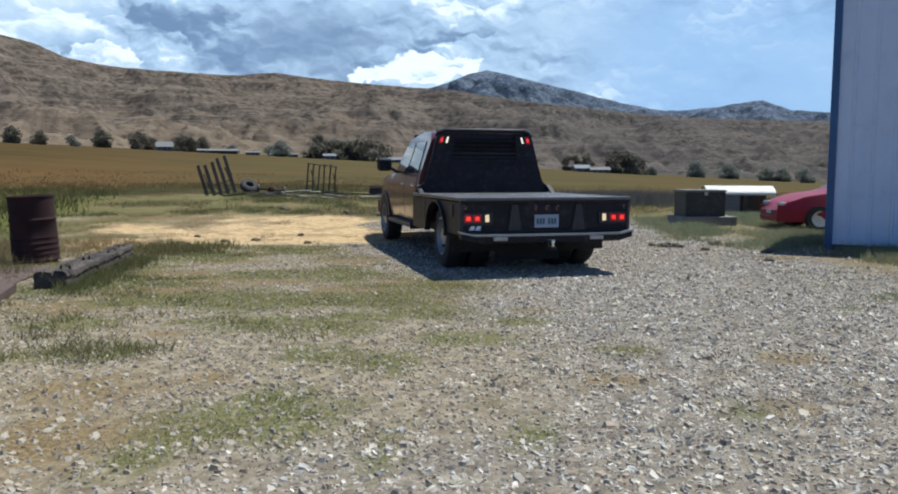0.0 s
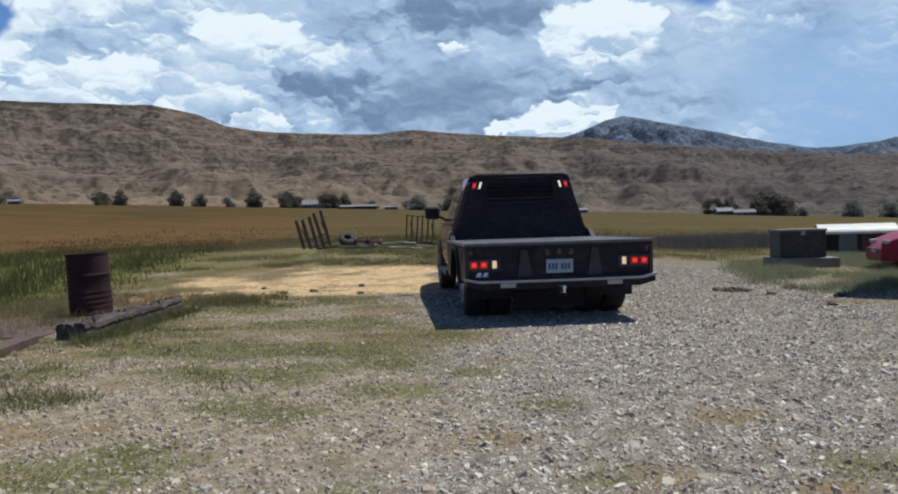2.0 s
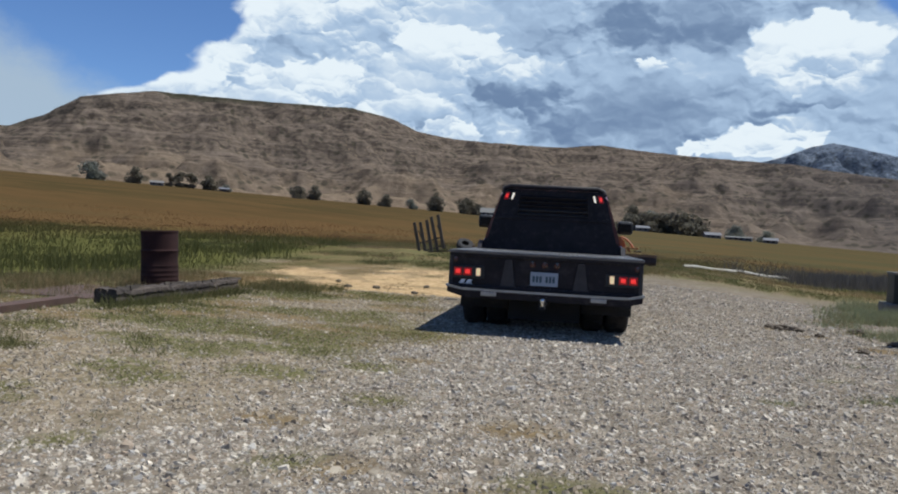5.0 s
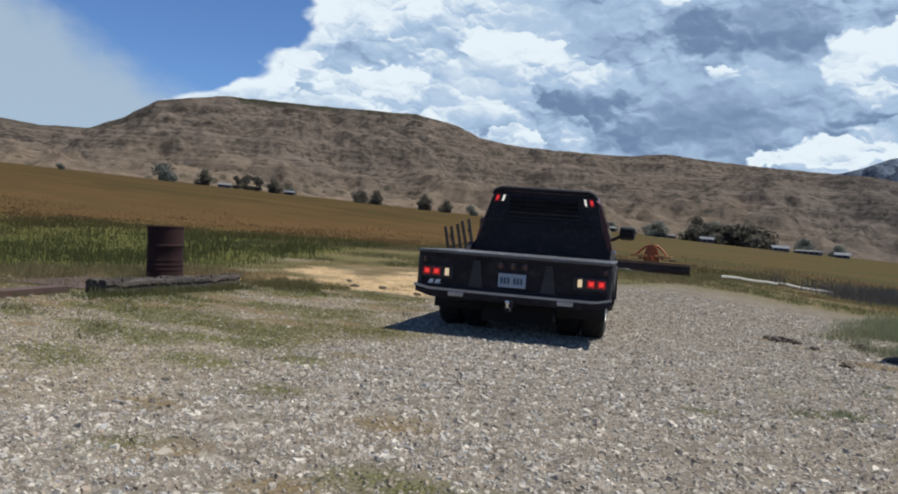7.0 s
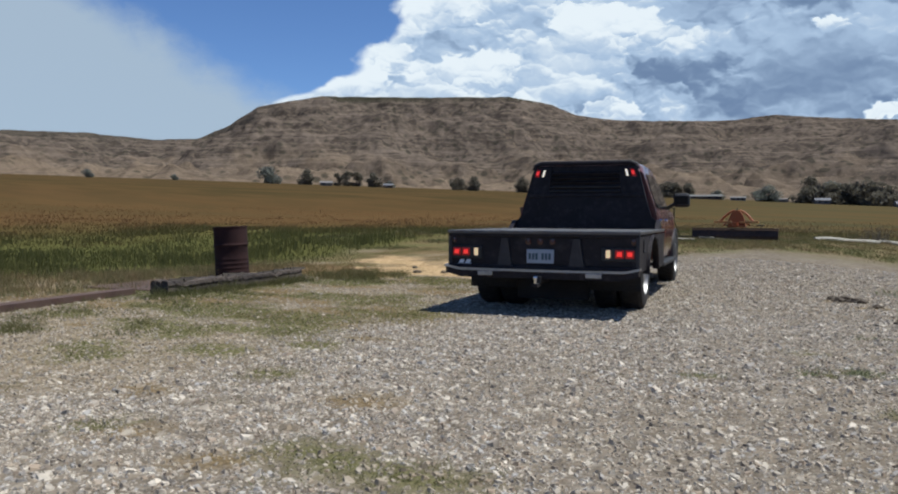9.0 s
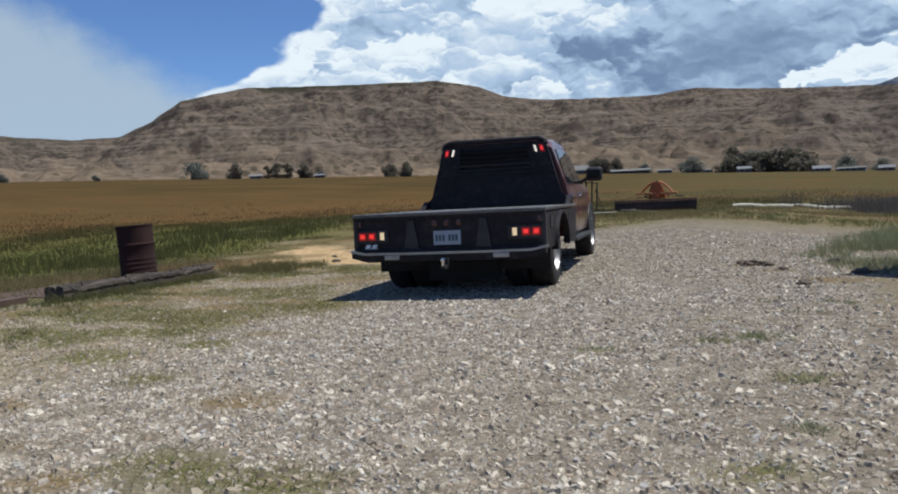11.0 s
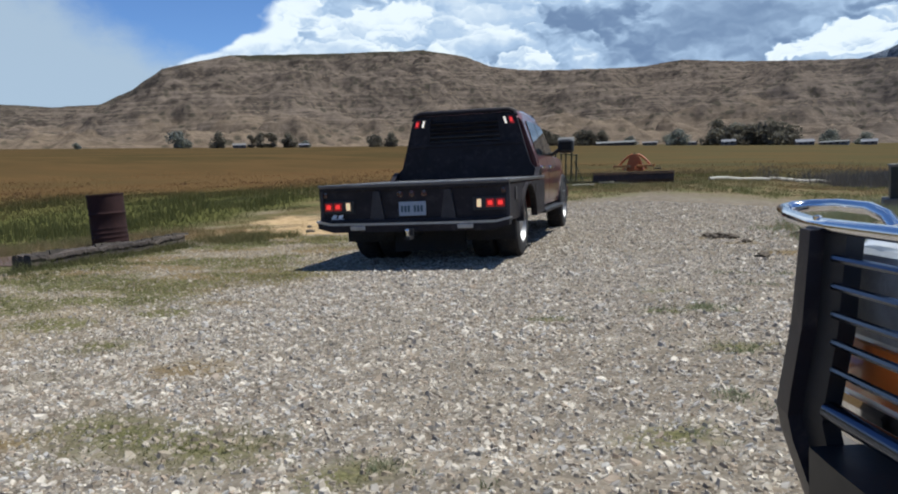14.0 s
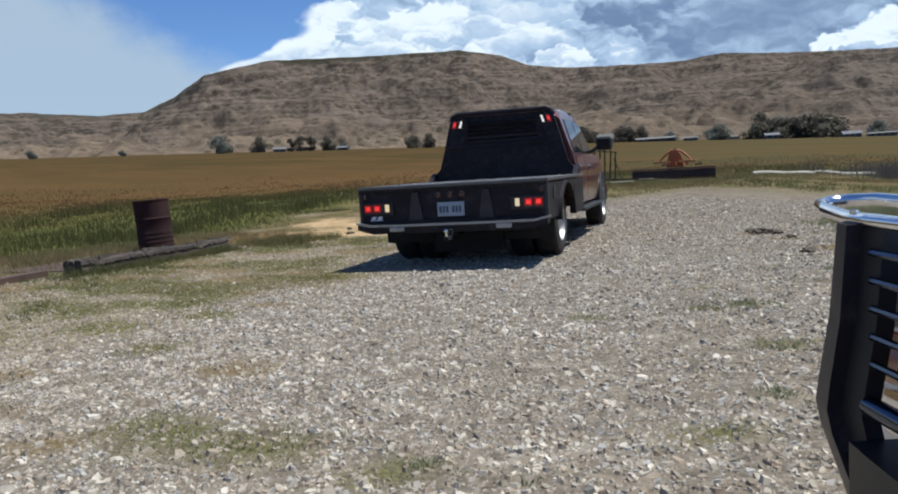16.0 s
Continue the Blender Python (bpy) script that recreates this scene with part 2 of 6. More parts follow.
GREEN = [(-1.17, 3.0, 0.42), (-0.95, 3.3, 0.32), (-1.48, 5.56, 0.75), (-2.54, 6.74, 0.75), (-2.42, 4.61, 0.36), (-3.18, 5.53, 0.5), (-3.83, 8.07, 0.6), (-4.2, 7.36, 0.5), (-3.75, 10.88, 0.75), (-5.1, 12.3, 0.7), (-0.6, 4.29, 0.36), (-2.91, 4.48, 0.28),
         (-0.4, 2.89, 0.15), (-1.33, 2.55, 0.14), (-1.56, 2.81, 0.12), (-0.95, 4.52, 0.28), (-0.35, 2.57, 0.12), (0.17, 3.37, 0.09), (0.29, 2.96, 0.09), (3.46, 6.36, 0.10), (1.43, 3.25, 0.10), (3.21, 3.52, 0.27), (2.72, 3.49, 0.26), (1.6, 4.0, 0.22), (1.1, 4.7, 0.26), (-2.14, 6.51, 0.5), (-4.35, 9.03, 0.6), (0.0, 5.04, 0.36), (0.53, 5.72, 0.3),
         (2.23, 3.8, 0.09), (3.95, 3.67, 0.15), (4.11, 6.89, 0.10), (4.34, 7.13, 0.11), (4.77, 5.93, 0.11), (4.94, 4.97, 0.09), (4.89, 4.43, 0.09), (4.38, 3.73, 0.09), (3.86, 7.7, 0.07)]
DRY = [(-6.2, 14.5, 0.9), (-6.9, 13.0, 0.6), (-7.0, 17.0, 0.9), (2.2, 4.5, 0.26), (1.7, 3.4, 0.24), (0.9, 3.9, 0.25), (2.4, 3.2, 0.22), (-1.89, 2.99, 0.34), (-2.1, 3.64, 0.34), (-1.95, 2.76, 0.3), (-1.53, 3.9, 0.16), (-2.21, 5.13, 0.15), (-1.46, 2.93, 0.24), (-0.87, 2.47, 0.14), (0.6, 6.2, 0.22), (-2.8, 7.6, 0.36), (-2.0, 8.8, 0.5), (-1.5, 10.2, 0.5), (-5.4, 6.6, 0.9), (-2.6, 11.6, 0.8), (3.4, 12.3, 0.25), (4.4, 12.6, 0.3), (4.5, 10.6, 0.3), (3.9, 11.6, 0.15)]


def side_of_drive(x, y):
    """1 on the weedy left of the drive, 0 on the drive."""
    line = np.interp(y, [1.5, 3, 4.3, 7, 11.4, 16, 22], [-1.4, -0.2, 0.5, 0.6, -1.5, -2.0, -1.0])
    return 1 - sstep(-1.1, 0.5, np.asarray(x) - line + (fbm(np.asarray(x) * 0.9, np.asarray(y) * 0.9, 3, 73) - 0.5) * 2.2)


def on_sand(x, y):
    wob = (fbm(np.asarray(x) * 0.7, np.asarray(y) * 1.3, 5, 77) - 0.5) * 3.0
    return 1 - sstep(0.8, 1.15, ((np.asarray(x) + 4.0) / 3.0) ** 2 + ((np.asarray(y) - 14.7) / 2.9) ** 2 + wob)


def green_growth(x, y):
    loose = side_of_drive(x, y) * sstep(4.4, 6.0, y) * sstep(0.55, 0.62, fbm(np.asarray(x) * 0.8, np.asarray(y) * 1.5, 5, 75) + 0.03 * sstep(4.6, 7.5, y))
    belt = (1 - sstep(-6.4, -4.9, x)) * 0.7 * sstep(0.46, 0.56, fbm(np.asarray(x) * 1.2, np.asarray(y) * 1.2, 4, 79))
    return np.maximum(np.maximum(patches(x, y, GREEN, 1.0), loose), belt) * (1 - on_sand(x, y))


def dry_growth(x, y):
    loose = side_of_drive(x, y) * sstep(4.4, 6.0, y) * sstep(0.55, 0.62, fbm(np.asarray(x) * 0.9 + 40, np.asarray(y) * 1.6, 5, 76) + 0.065 * sstep(4.6, 7.5, y))
    return np.maximum(patches(x, y, DRY, 1.0), loose) * (1 - on_sand(x, y))


def mesh_of(name, verts, faces, smooth=False):
    me = bpy.data.meshes.new(name)
    verts, faces = np.asarray(verts, np.float32), np.asarray(faces, np.int32)
    k = faces.shape[1]
    me.vertices.add(len(verts))
    me.vertices.foreach_set("co", verts.ravel())
    me.loops.add(faces.size)
    me.loops.foreach_set("vertex_index", faces.ravel())
    me.polygons.add(len(faces))
    me.polygons.foreach_set("loop_start", np.arange(0, faces.size, k, dtype=np.int32))
    me.update(calc_edges=True)
    me.polygons.foreach_set("use_smooth", np.full(len(faces), smooth))
    me.validate()
    return me


# ---- materials ----
MATS = {}


def material(name, build):
    if name not in MATS:
        mat = bpy.data.materials.new(name)
        mat.use_nodes = True
        g = Graph(mat.node_tree)
        out = g.node("ShaderNodeOutputMaterial")
        b = g.node("ShaderNodeBsdfPrincipled")
        g.put(out.inputs[0], b.outputs[0])
        over = build(g, b)
        if over is not None:
            g.put(out.inputs[0], over)
        MATS[name] = mat
    return MATS[name]


def surface(name, color, rough=0.6, metal=0.0, vary=0.25, scale=6.0, second=None, bump=0.0, bump_scale=60.0, coat=0.0, spec=0.5, dirt=None, streak=(1, 1, 1)):
    """A plain surface with blotches, grain and relief in the object's own space."""

    def build(g, b):
        co = g.node("ShaderNodeTexCoord").outputs["Object"]
        mp = g.node("ShaderNodeMapping")
        g.put(mp.inputs[0], co)
        mp.inputs["Scale"].default_value = streak
        co = mp.outputs[0]
        blot = g.noise(co, scale, 5.0, 0.6, 0.3)
        grain = g.noise(co, scale * 9, 3.0, 0.6)
        other = second or tuple(c * (1 - vary) for c in color)
        f = g.ramp(0.32, 0.68, g.m("ADD", g.m("MULTIPLY", blot, 0.75), g.m("MULTIPLY", grain, 0.25)))
        col = g.mix(f, color, other)
        if dirt:
            col = g.mix(g.m("MULTIPLY", g.ramp(0.5, 0.68, g.noise(co, scale * 2.3, 7.0, 0.65)), 0.7), col, dirt)
        g.put(b.inputs["Base Color"], col)
        g.put(b.inputs["Roughness"], g.m("ADD", rough - 0.06, g.m("MULTIPLY", blot, 0.12)))
        b.inputs["Metallic"].default_value = metal
        b.inputs["Specular IOR Level"].default_value = spec
        b.inputs["Coat Weight"].default_value = coat
        b.inputs["Coat Roughness"].default_value = 0.06
        if bump:
            h = g.noise(co, bump_scale, 4.0, 0.6)
            g.put(b.inputs["Normal"], g.bump(h, bump, 0.01))

    return material(name, build)


def lamp_lens(name, color, glow, rough=0.15):
    def build(g, b):
        b.inputs["Base Color"].default_value = (*color, 1)
        b.inputs["Roughness"].default_value = rough
        b.inputs["Coat Weight"].default_value = 0.6
        if glow:
            b.inputs["Emission Color"].default_value = (*color, 1)
            b.inputs["Emission Strength"].default_value = glow

    return material(name, build)


def glass_tinted(g, b):
    b.inputs["Base Color"].default_value = (0.16, 0.18, 0.19, 1)
    b.inputs["Roughness"].default_value = 0.02
    b.inputs["Transmission Weight"].default_value = 0.9
    b.inputs["IOR"].default_value = 1.45


def ground_look(g, b):
    co = g.node("ShaderNodeNewGeometry").outputs["Position"]
    x, y, z = g.xyz(co)

    def worn(name):
        n = g.node("ShaderNodeAttribute")
        n.attribute_name = name
        return n.outputs["Fac"]

    n1 = g.noise(co, 0.35, 5.0, 0.6)
    n2 = g.noise(co, 1.6, 6.0, 0.62)
    n3 = g.noise(co, 9.0, 5.0, 0.6)
    n4 = g.noise(co, 40.0, 4.0, 0.65)
    cells = g.voronoi(co, 24.0, "F1", 1)
    cell_d = g.voronoi(co, 24.0)
    small = g.voronoi(co, 62.0, "F1", 1)
    sx = g.xyz(cells)
    tone = g.m("MULTIPLY", g.m("ADD", sx[0], g.xyz(small)[0]), 0.5)
    # stones trodden into grey-brown dirt, darkened to paint in the shade between stones
    stone = g.mix(tone, (0.075, 0.061, 0.046), (0.25, 0.213, 0.168))
    stone = g.mix(g.m("MULTIPLY", g.ramp(0.62, 0.8, sx[1]), 0.4), stone, (0.27, 0.21, 0.15))
    stone = g.mix(g.m("MULTIPLY", g.ramp(0.45, 0.66, n2), 0.5), stone, (0.24, 0.20, 0.15))
    clump = g.noise(co, 6.5, 3.0, 0.6)
    stone = g.mix(g.m("MULTIPLY", g.ramp(0.52, 0.40, clump), 0.45), stone, (0.11, 0.09, 0.068))
    stone = g.mix(g.m("MULTIPLY", g.ramp(0.56, 0.68, clump), 0.35), stone, (0.36, 0.32, 0.26))
    # bare sand in front of the racks
    sand = g.mix(g.ramp(0.35, 0.65, n3), (0.335, 0.225, 0.12), (0.50, 0.355, 0.195))
    sand = g.mix(g.m("MULTIPLY", g.ramp(0.47, 0.60, n2), 0.8), sand, (0.24, 0.175, 0.10))
    sand = g.mix(g.m("MULTIPLY", g.ramp(0.60, 0.70, g.noise(co, 4.0, 5.0, 0.6)), 0.7), sand, (0.16, 0.12, 0.065))
    # growth and litter
    litter = g.mix(g.ramp(0.38, 0.62, n4), (0.105, 0.075, 0.040), (0.235, 0.17, 0.092))
    moss = g.mix(g.ramp(0.38, 0.62, n4), (0.075, 0.073, 0.030), (0.16, 0.148, 0.065))
    earth = g.mix(g.ramp(0.4, 0.62, n3), (0.145, 0.11, 0.066), (0.30, 0.24, 0.16))
    right = g.m("MULTIPLY", g.ramp(4.7, 5.9, g.m("ADD", x, g.m("MULTIPLY", g.m("SUBTRACT", n1, 0.5), 2.0))), g.ramp(7.2, 9.8, y))
    behind = g.ramp(15.6, 18.6, g.m("ADD", g.m("SUBTRACT", y, g.m("MULTIPLY", g.ramp(-2.5, 0.5, x), 3.6)), g.m("MULTIPLY", g.m("SUBTRACT", n2, 0.5), 5.0)))
    col = g.mix(g.m("MULTIPLY", worn("side"), 0.75), stone, earth)
    col = g.mix(g.m("MINIMUM", 1.0, g.m("ADD", g.m("MULTIPLY", behind, 0.9), right)), col, g.mix(g.ramp(0.42, 0.58, n2), litter, moss))
    col = g.mix(g.m("MULTIPLY", g.m("MULTIPLY", worn("dry"), g.ramp(0.30, 0.45, n3)), 0.95), col, litter)
    col = g.mix(g.m("MULTIPLY", g.m("MULTIPLY", worn("green"), g.ramp(0.68, 0.55, n3)), 0.95), col, moss)
    col = g.mix(worn("sand"), col, sand)
    # the field: green at the yard, russet further out
    dist = g.m("SQRT", g.m("ADD", g.m("MULTIPLY", x, x), g.m("MULTIPLY", y, y)))
    stripes = g.noise(g.vec(g.m("MULTIPLY", x, 0.012), g.m("MULTIPLY", y, 0.03), 0.0), 1.0, 5.0, 0.6)
    far = g.ramp(20.0, 48.0, g.m("ADD", dist, g.m("MULTIPLY", g.m("SUBTRACT", stripes, 0.5), 45.0)))
    grass = g.mix(n2, (0.072, 0.074, 0.024), (0.105, 0.098, 0.034))
    # outer tones lowered: they carry the self-shade of grass not modelled there
    russet = g.mix(g.ramp(0.35, 0.65, stripes), (0.108, 0.060, 0.026), (0.082, 0.057, 0.025))
    tan = g.mix(g.ramp(0.4, 0.6, g.noise(g.vec(g.m("MULTIPLY", x, 0.004), g.m("MULTIPLY", y, 0.02), 3.0), 1.0, 4.0, 0.6)), (0.066, 0.046, 0.022), (0.054, 0.042, 0.019))
    russet = g.mix(g.ramp(70.0, 150.0, g.m("ADD", dist, g.m("MULTIPLY", n1, 60.0))), russet, tan)
    way = g.m("DIVIDE", g.m("MULTIPLY", x, -1.0), g.m("ADD", dist, 1.0))
    olive = g.mix(g.ramp(0.4, 0.6, stripes), (0.078, 0.068, 0.034), (0.064, 0.060, 0.030))
    russet = g.mix(g.m("MULTIPLY", g.ramp(0.52, 0.12, way), 0.85), russet, olive)
    mottle = g.noise(g.vec(g.m("MULTIPLY", x, 0.05), g.m("MULTIPLY", y, 0.12), 1.0), 1.0, 5.0, 0.65)
    russet = g.mix(g.m("MULTIPLY", g.ramp(0.40, 0.62, mottle), 0.6), russet, (0.112, 0.066, 0.029))
    field = g.mix(far, grass, russet)
    lf = g.ramp(7.0, 8.8, g.m("ADD", g.m("SUBTRACT", g.m("MULTIPLY", x, -1.0), g.m("MULTIPLY", g.m("MAXIMUM", g.m("SUBTRACT", y, 10.5), 0.0), 0.2)), g.m("MULTIPLY", g.m("SUBTRACT", n1, 0.5), 3.0)))
    bf = g.ramp(29.0, 34.0, g.m("ADD", y, g.m("MULTIPLY", g.m("SUBTRACT", n1, 0.5), 4.0)))
    col = g.mix(g.m("MAXIMUM", lf, bf), col, field)
    g.put(b.inputs["Base Color"], col)
    b.inputs["Roughness"].default_value = 0.95
    b.inputs["Specular IOR Level"].default_value = 0.0
    h = g.m("ADD", g.m("MULTIPLY", cell_d, -0.9), g.m("MULTIPLY", n3, 0.4))
    g.put(b.inputs["Normal"], g.bump(h, 0.6, 0.02))


def hill_look(dark, light, pale, strata=0.05, crown=0.0):
    def build(g, b):
        co = g.node("ShaderNodeNewGeometry").outputs["Position"]
        x, y, z = g.xyz(co)
        n = g.noise(co, 0.011, 8.0, 0.62)
        fine = g.noise(co, 0.15, 6.0, 0.72)
        grain = g.noise(co, 0.30, 2.0, 0.6)
        spots = g.voronoi(co, 0.085)
        spots2 = g.voronoi(co, 0.055)
        level = g.m("ADD", g.m("MULTIPLY", z, strata), g.m("MULTIPLY", n, 0.25))
        bands = g.noise(g.vec(g.m("MULTIPLY", x, 0.004), g.m("MULTIPLY", y, 0.004), level), 1.6, 7.0, 0.7)
        col = g.mix(g.ramp(0.40, 0.60, fine), dark, light)
        for scale, amount in ((0.045, 0.4), (0.10, 0.5)):
            cell = g.xyz(g.voronoi(co, scale, "F1", 1))[0]
            col = g.mix(g.m("MULTIPLY", g.ramp(0.55, 1.0, cell), amount), col, tuple(c * 1.25 for c in light))
            col = g.mix(g.m("MULTIPLY", g.ramp(0.42, 0.0, cell), amount), col, tuple(c * 0.62 for c in dark))
        col = g.mix(g.m("MULTIPLY", g.ramp(0.40, 0.62, grain), 0.3), col, tuple(c * 0.6 for c in dark))
        col = g.mix(g.m("MULTIPLY", g.ramp(0.52, 0.58, bands), 0.45), col, tuple(c * 1.4 for c in light))
        col = g.mix(g.m("MULTIPLY", g.ramp(0.46, 0.40, bands), 0.3), col, tuple(c * 0.7 for c in dark))
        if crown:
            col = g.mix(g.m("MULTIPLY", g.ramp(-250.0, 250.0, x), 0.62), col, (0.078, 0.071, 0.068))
        low = g.m("ADD", z, g.m("MULTIPLY", g.m("SUBTRACT", n, 0.5), 210.0))
        pale_f = g.m("MULTIPLY", g.ramp(72.0, 40.0, low), g.ramp(120.0, 85.0, z))
        col = g.mix(g.m("MULTIPLY", g.m("MULTIPLY", pale_f, g.ramp(150.0, -350.0, x)), 0.45), col, g.mix(g.ramp(0.35, 0.7, fine), pale, tuple(c * 0.62 for c in pale)))
        rock = g.m("MULTIPLY", g.ramp(0.56, 0.66, g.noise(co, 0.22, 4.0, 0.7)), g.ramp(0.40, 0.60, g.noise(co, 0.015, 3.0, 0.6)))
        col = g.mix(g.m("MULTIPLY", rock, 0.55), col, tuple(c * 1.15 for c in pale))
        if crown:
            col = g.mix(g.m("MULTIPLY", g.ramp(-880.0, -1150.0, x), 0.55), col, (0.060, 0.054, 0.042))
        bush = g.m("ADD", g.ramp(0.36, 0.18, spots), g.ramp(0.30, 0.16, spots2))
        climb = g.node("ShaderNodeAttribute")
        climb.attribute_name = "climb"
        if crown:
            worn = g.ramp(0.36, 0.12, g.m("ADD", climb.outputs["Fac"], g.m("MULTIPLY", g.m("SUBTRACT", g.noise(co, 0.008, 5.0, 0.6), 0.5), 0.7)))
            col = g.mix(g.m("MULTIPLY", g.m("MULTIPLY", worn, g.m("MULTIPLY", g.ramp(150.0, -350.0, x), g.ramp(-1150.0, -800.0, x))), 0.42), col, g.mix(g.ramp(0.35, 0.65, fine), tuple(c * 0.55 for c in pale), tuple(c * 1.15 for c in pale)))
        bush = g.m("MULTIPLY", bush, g.ramp(0.40, 0.56, g.noise(co, 0.02, 4.0, 0.6)))
        col = g.mix(g.m("MULTIPLY", g.m("MINIMUM", bush, 1.0), 0.7), col, (0.040, 0.038, 0.027))
        if crown:
            cap = g.ramp(crown - 8.0, crown + 6.0, g.m("ADD", z, g.m("MULTIPLY", g.m("SUBTRACT", fine, 0.5), 30.0)))
            fringe = g.ramp(0.955, 0.99, g.m("ADD", climb.outputs["Fac"], g.m("MULTIPLY", g.m("SUBTRACT", fine, 0.5), 0.12)))
            cap = g.m("MAXIMUM", cap, g.m("MULTIPLY", fringe, g.ramp(-500.0, 100.0, x)))
            col = g.mix(g.m("MULTIPLY", cap, 0.8), col, (0.030, 0.031, 0.019))
        g.put(b.inputs["Base Color"], col)
        b.inputs["Roughness"].default_value = 1.0
        b.inputs["Specular IOR Level"].default_value = 0.0
        g.put(b.inputs["Normal"], g.bump(g.m("ADD", fine, g.m("MULTIPLY", bands, 0.8)), 0.8, 2.6))

    return build


def blade_look(low, high, dry, far_dry=False, thinness=0.45):
    def build(g, b):
        geo = g.node("ShaderNodeNewGeometry")
        rnd = geo.outputs["Random Per Island"]
        col = g.mix(rnd, low, high)
        x, y, z = g.xyz(geo.outputs["Position"])
        patch = g.noise(geo.outputs["Position"], 0.22, 4.0, 0.6)
        f = g.ramp(0.45, 0.65, g.m("ADD", g.m("MULTIPLY", patch, 0.8), g.m("MULTIPLY", rnd, 0.2)))
        if far_dry:
            dist = g.m("SQRT", g.m("ADD", g.m("MULTIPLY", x, x), g.m("MULTIPLY", y, y)))
            f = g.ramp(0.1, 1.0, g.m("ADD", g.ramp(12.0, 58.0, dist), g.m("MULTIPLY", g.m("SUBTRACT", patch, 0.5), 1.5)))
        late = dry
        if far_dry:
            way = g.m("DIVIDE", g.m("MULTIPLY", x, -1.0), g.m("ADD", dist, 1.0))
            late = g.mix(g.m("MULTIPLY", g.ramp(0.52, 0.12, way), 0.8), dry, (dry[0] * 0.86, dry[1] * 1.12, dry[2] * 1.25))
        col = g.mix(f, col, late)
        g.put(b.inputs["Base Color"], col)
        b.inputs["Roughness"].default_value = 0.75
        b.inputs["Specular IOR Level"].default_value = 0.2
        thin = g.node("ShaderNodeBsdfTranslucent")
        g.put(thin.inputs[0], col)
        both = g.node("ShaderNodeMixShader")
        both.inputs[0].default_value = thinness
        g.put(both.inputs[1], b.outputs[0])
        g.put(both.inputs[2], thin.outputs[0])
        return both.outputs[0]

    return build


def stone_look(g, b, dirty=0.0):
    geo = g.node("ShaderNodeNewGeometry")
    rnd = geo.outputs["Random Per Island"]
    n = g.noise(geo.outputs["Position"], 55.0, 4.0, 0.6)
    col = g.mix(rnd, (0.205, 0.17, 0.13), (0.72, 0.635, 0.515))
    warm = g.m("FRACT", g.m("MULTIPLY", rnd, 37.0))
    col = g.mix(g.ramp(0.80, 0.95, warm), col, (0.34, 0.26, 0.185))
    col = g.mix(g.ramp(0.26, 0.18, warm), col, (0.40, 0.375, 0.34))
    col = g.mix(g.ramp(0.07, 0.03, warm), col, (0.15, 0.14, 0.13))
    dust = g.noise(geo.outputs["Position"], 0.9, 5.0, 0.62)
    col = g.mix(g.m("MULTIPLY", g.ramp(0.45, 0.68, dust), 0.42), col, (0.33, 0.275, 0.20))
    col = g.mix(g.m("MULTIPLY", n, 0.3), col, (0.22, 0.20, 0.175))
    clump = g.noise(geo.outputs["Position"], 6.5, 3.0, 0.6)
    col = g.mix(g.m("MULTIPLY", g.ramp(0.52, 0.40, clump), 0.4), col, (0.175, 0.138, 0.098))
    col = g.mix(g.m("MULTIPLY", g.ramp(0.56, 0.68, clump), 0.25), col, (0.64, 0.58, 0.49))
    if dirty:
        col = g.mix(dirty, col, (0.24, 0.19, 0.122))
    g.put(b.inputs["Base Color"], col)
    b.inputs["Roughness"].default_value = 0.85
    b.inputs["Specular IOR Level"].default_value = 0.25


M_GROUND = material("ground", ground_look)
M_HILL = material("hillside", hill_look((0.066, 0.053, 0.043), (0.144, 0.113, 0.088), (0.232, 0.172, 0.118), 0.14, 204.0))
# grey-blue here is distance haze, painted into the rock colour
M_PEAK = material("haze_tinted_mountain", hill_look((0.052, 0.066, 0.090), (0.125, 0.145, 0.178), (0.11, 0.12, 0.145), 0.01))
M_STONE = material("gravel_stone", stone_look)
M_STONE2 = material("earthy_stone", lambda g, b: stone_look(g, b, 0.48))
M_BLADE = material("field_grass", blade_look((0.098, 0.102, 0.033), (0.142, 0.135, 0.048), (0.235, 0.132, 0.060), True, 0.6))
M_WEED = material("weeds", blade_look((0.080, 0.088, 0.032), (0.155, 0.152, 0.062), (0.19, 0.155, 0.072)))
M_GREYTUFT = material("dark_grey_tufts", blade_look((0.085, 0.078, 0.072), (0.14, 0.128, 0.115), (0.12, 0.105, 0.088)))
M_BUSH = material("grey_green_weeds", blade_look((0.15, 0.175, 0.095), (0.25, 0.275, 0.16), (0.25, 0.24, 0.145)))
M_STRAW = material("dead_weeds", blade_look((0.19, 0.14, 0.07), (0.34, 0.26, 0.145), (0.27, 0.18, 0.09)))
# leaf colour paled and greyed to stand in for haze across the valley
M_LEAF = material("haze_lifted_leaves", blade_look((0.112, 0.100, 0.074), (0.178, 0.160, 0.120), (0.152, 0.135, 0.10)))
M_ARM = surface("pale_orange_paint", (0.60, 0.27, 0.09), 0.6, scale=6, vary=0.3, dirt=(0.30, 0.14, 0.06))
